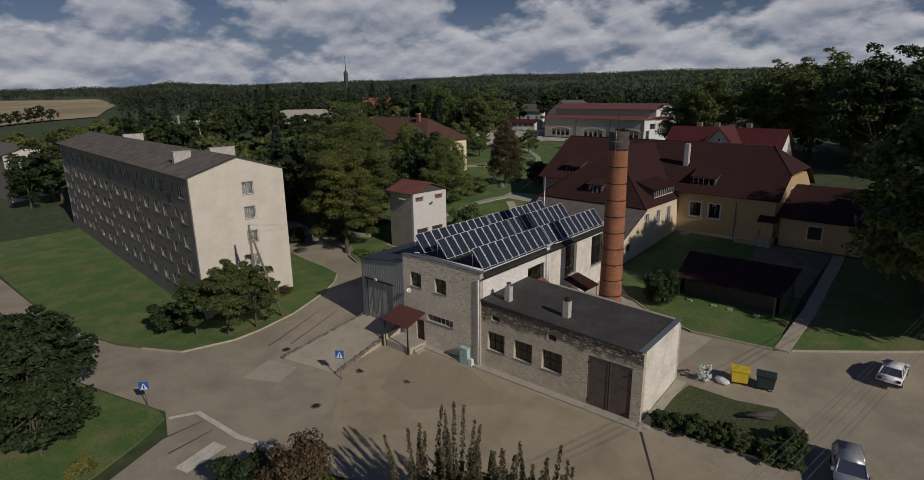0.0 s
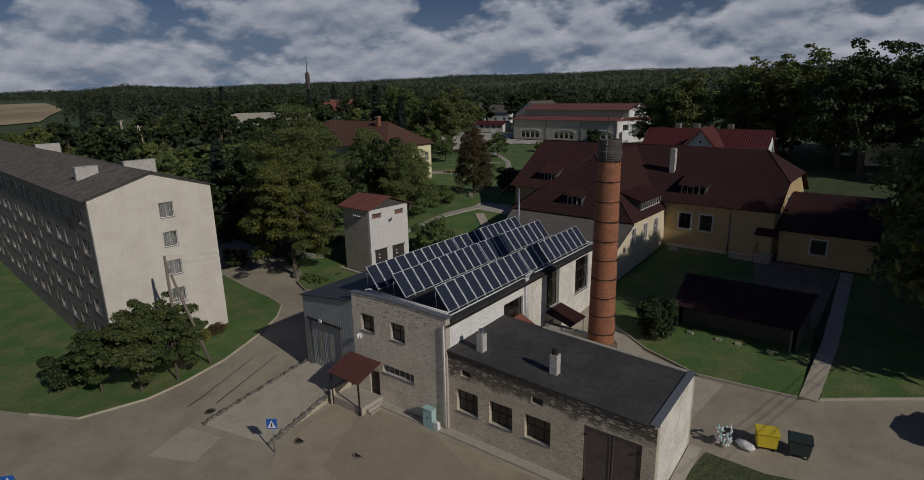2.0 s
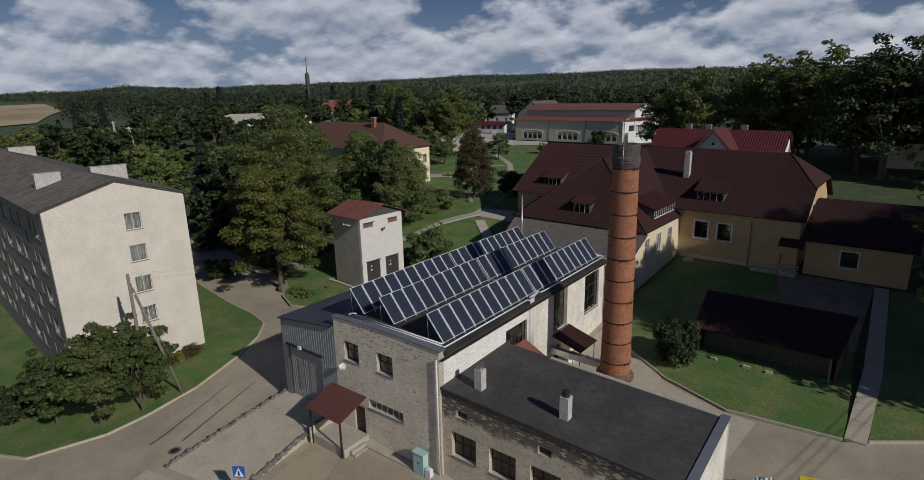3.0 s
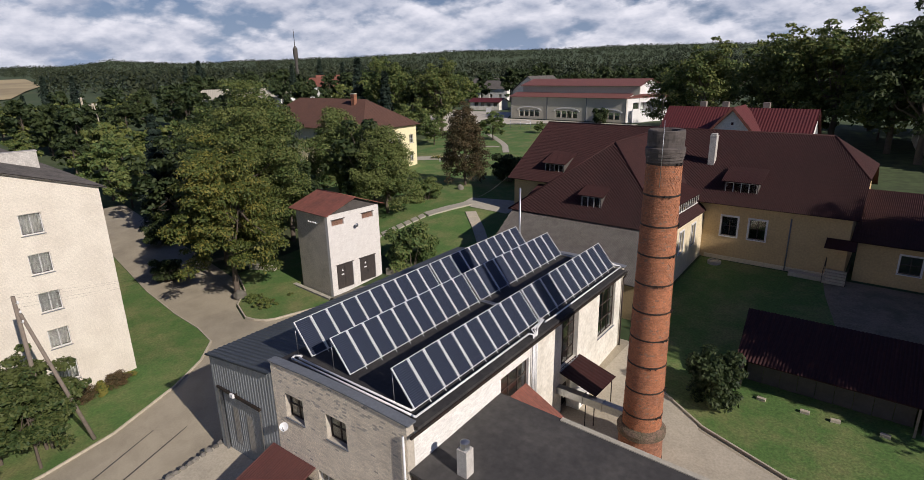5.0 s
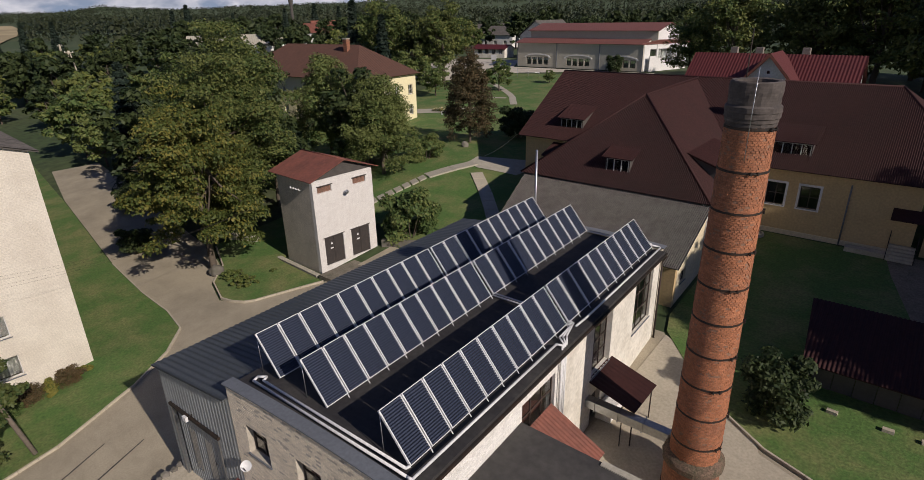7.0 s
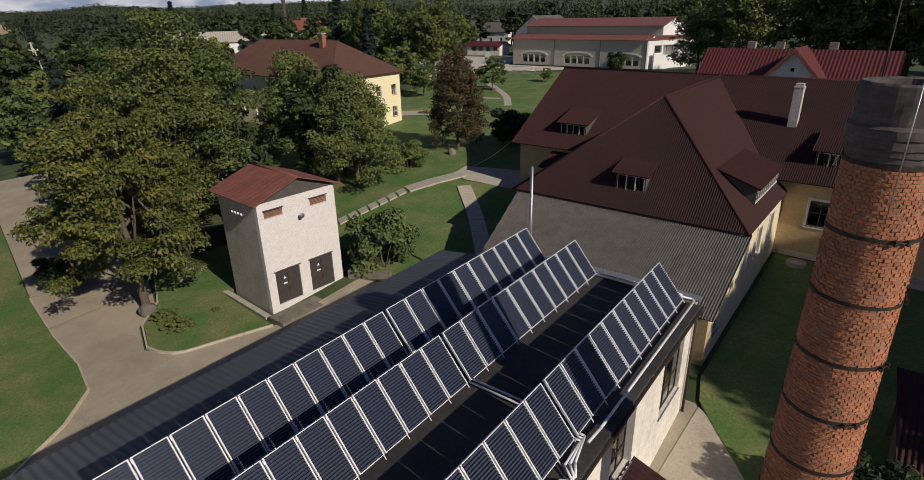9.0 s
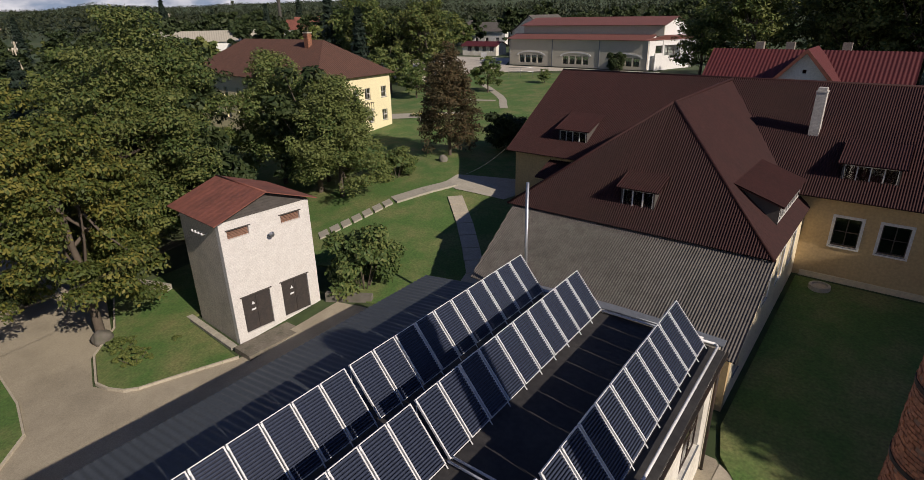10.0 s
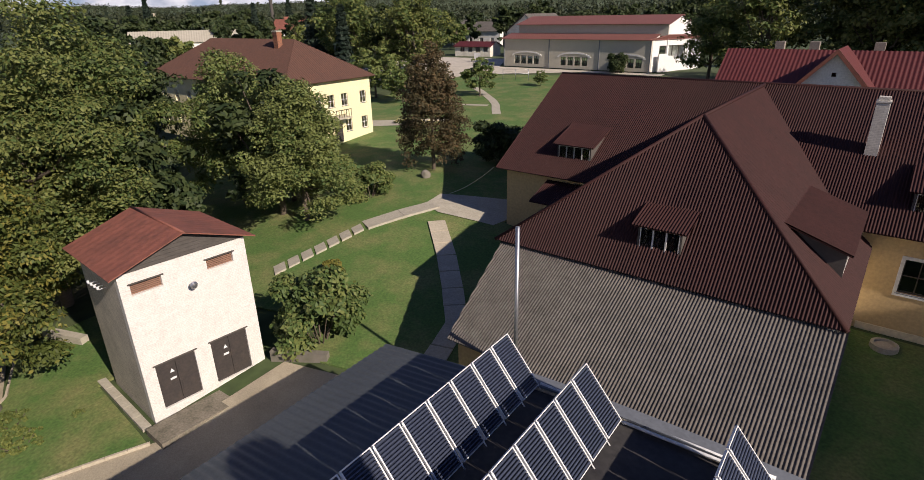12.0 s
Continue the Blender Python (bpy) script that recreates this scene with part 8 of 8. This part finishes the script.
box(bm, -0.8, 0.8, -0.04, 0.04, 0.8, 2.1)
part("panel", bm, "sign_white", board)
for x in (-0.7, 0.7):
    bm = bmesh.new()
    tube(bm, (x, 0.08, -0.3), (x, 0.08, 2.2), 0.04, sides=6)
    part("post", bm, "zinc", board)
flower_bed(-77.5, 93.6, 12)
bm = bmesh.new()
bmesh.ops.create_icosphere(bm, subdivisions=3, radius=0.5)
for v in bm.verts:
    v.co = v.co * (0.8 + 0.3 * noise.noise(v.co * 2.1)) * (1.0 + 0.5 * max(0, v.co.z))
single("boulder", bm, "rubble", "pale pointed stone under the copper tree", "boulder", pose(-61.2, 76.9, ground_z(-61.2, 76.9) + 0.25), smooth=True)


# ---- bricks of the chimney shaft ----
def shaft_bricks():
    """Bricks of the shaft: the upper courses as single pieces, the rest joined in one part."""
    rnd = np.random.default_rng(8)
    course, count, base = 0.08, 38, 3.84
    rows = int((17.86 - base) / course)
    single_from = rows - 8
    unit = np.array([(x, y, z) for x in (-0.07, 0.0) for y in (-0.5, 0.5) for z in (-0.5, 0.5)])
    faces = np.array([(0, 1, 3, 2), (4, 6, 7, 5), (0, 4, 5, 1), (2, 3, 7, 6), (0, 2, 6, 4), (1, 5, 7, 3)])
    verts, quads = [], []
    zc = base + course * (single_from + 4)
    w = 2 * math.pi * shaft_r(zc) / count - 0.014
    bm = bmesh.new()
    box(bm, -0.07, 0.0, -w / 2, w / 2, -0.034, 0.034)
    piece = mesh_of(bm, "brick", "brick")
    for k in range(rows):
        z = base + course * (k + 0.5)
        r = shaft_r(z)
        width = 2 * math.pi * r / count - 0.014
        for i in range(count):
            a = 2 * math.pi * (i + 0.5 * (k % 2)) / count + rnd.normal(0, 0.004)
            out = rnd.normal(0, 0.007) - (0.03 if rnd.random() < 0.04 else 0)
            if k >= single_from:
                part("brick", piece, "brick", ch, "", pose((r + out) * math.cos(a), (r + out) * math.sin(a), z, 0, 0, math.degrees(a)))
                continue
            p = unit * np.array([1, width * rnd.uniform(0.9, 1.0), course - 0.012]) + rnd.normal(0, 0.003, (8, 3))
            p[:, 0] += r + out
            p[:, 2] += z
            c, s = math.cos(a), math.sin(a)
            quads.append(faces + 8 * len(verts))
            verts.append(np.stack([p[:, 0] * c - p[:, 1] * s, p[:, 0] * s + p[:, 1] * c, p[:, 2]], 1))
    me = bpy.data.meshes.new("brickwork")
    me.from_pydata(np.concatenate(verts).tolist(), [], np.concatenate(quads).tolist())
    me.materials.append(M["brick"])
    ob = part("brickwork", me, "brick", ch, "weathered red bricks of the shaft")
    tagged(ob, "weathered red bricks of the shaft", kind="stuff")


shaft_bricks()


# ---- bricks of the boiler house walls ----
def brick_skin(parent, m, length, low, high, openings, mat, label, seed, singles=0, lost=None):
    """Courses of single bricks, a little proud of the wall behind; the uppermost are pieces of their own."""
    rnd = np.random.default_rng(seed)
    width, course = 0.25, 0.088
    rows = [(k, low + course * (k + 0.5)) for k in range(int((high(length / 2) - low) / course))]
    unit = np.array([(x, y, z) for x in (-0.5, 0.5) for y in (0.03, -0.006) for z in (-0.5, 0.5)])
    faces = np.array([(2, 3, 1, 0), (5, 7, 6, 4), (1, 5, 4, 0), (6, 7, 3, 2), (4, 6, 2, 0), (3, 7, 5, 1)])
    bm = bmesh.new()
    box(bm, -0.119, 0.119, -0.006, 0.03, -0.038, 0.038)
    piece = mesh_of(bm, "brick", mat)
    verts, quads, made = [], [], 0
    for k, z in reversed(rows):
        x = 0.0 if k % 2 else -0.125
        while x < length:
            a, b = max(x, 0.0) + 0.006, min(x + width, length) - 0.006
            c = (a + b) / 2
            x += width
            if b - a < 0.06 or z + 0.04 > high(c) or rnd.random() < (lost(c, z) if lost else 0.006):
                continue
            hit = [o for o in openings if o[0] < b and o[1] > a and o[2] - 0.04 < z < o[3] + 0.04]
            for o in hit:
                if a < o[0] - 0.05:
                    b = min(b, o[0] - 0.006)
                elif b > o[1] + 0.05:
                    a = max(a, o[1] + 0.006)
                else:
                    a = b
            if b - a < 0.04:
                continue
            out = rnd.normal(0, 0.0015)
            if made < singles and b - a > 0.23:
                made += 1
                part("brick", piece, mat, parent, "", m @ pose((a + b) / 2, out, z))
                continue
            p = unit * np.array([b - a, 1, course - 0.012]) + rnd.normal(0, 0.0012, (8, 3)) + np.array([(a + b) / 2, out, z])
            quads.append(faces + 8 * len(verts))
            verts.append(p)
    me = bpy.data.meshes.new("brickwork")
    me.from_pydata(np.concatenate(verts).tolist(), [], np.concatenate(quads).tolist())
    me.materials.append(M[mat])
    tagged(part("brickwork", me, mat, parent, label, m), label, kind="stuff")


brick_skin(boiler, pose(-8.95, 0, Z0), 8.95, 0.6 - Z0, lambda x: roof_top(x) - Z0 + 0.19, front_open, "silicate_brick", "grey white bricks of the front wall", 4, 298, lambda x, z: 0.012 + 0.12 * max(0, min(1, (z - 7.6) / 1.5)))
brick_skin(annex, pose(0.012, 0.15, AZ), 13.75, 0.5, lambda x: 6.38 - 0.042 * x - AZ, ann_open, "annex_brick", "stained pale bricks of the annex front", 6, 0, lambda x, z: 0.03 + 0.22 * max(0, min(1, (z - 5.6) / 1.2)) + 0.16 * max(0, min(1, (x - 7) / 3)))
brick_skin(boiler, pose(0, 0.402, Z0, 0, 0, 90), 9.9, 5.6 - Z0, lambda x: 8.42 - Z0, side_open[:1], "pale_brick", "limewashed bricks of the side wall", 5)
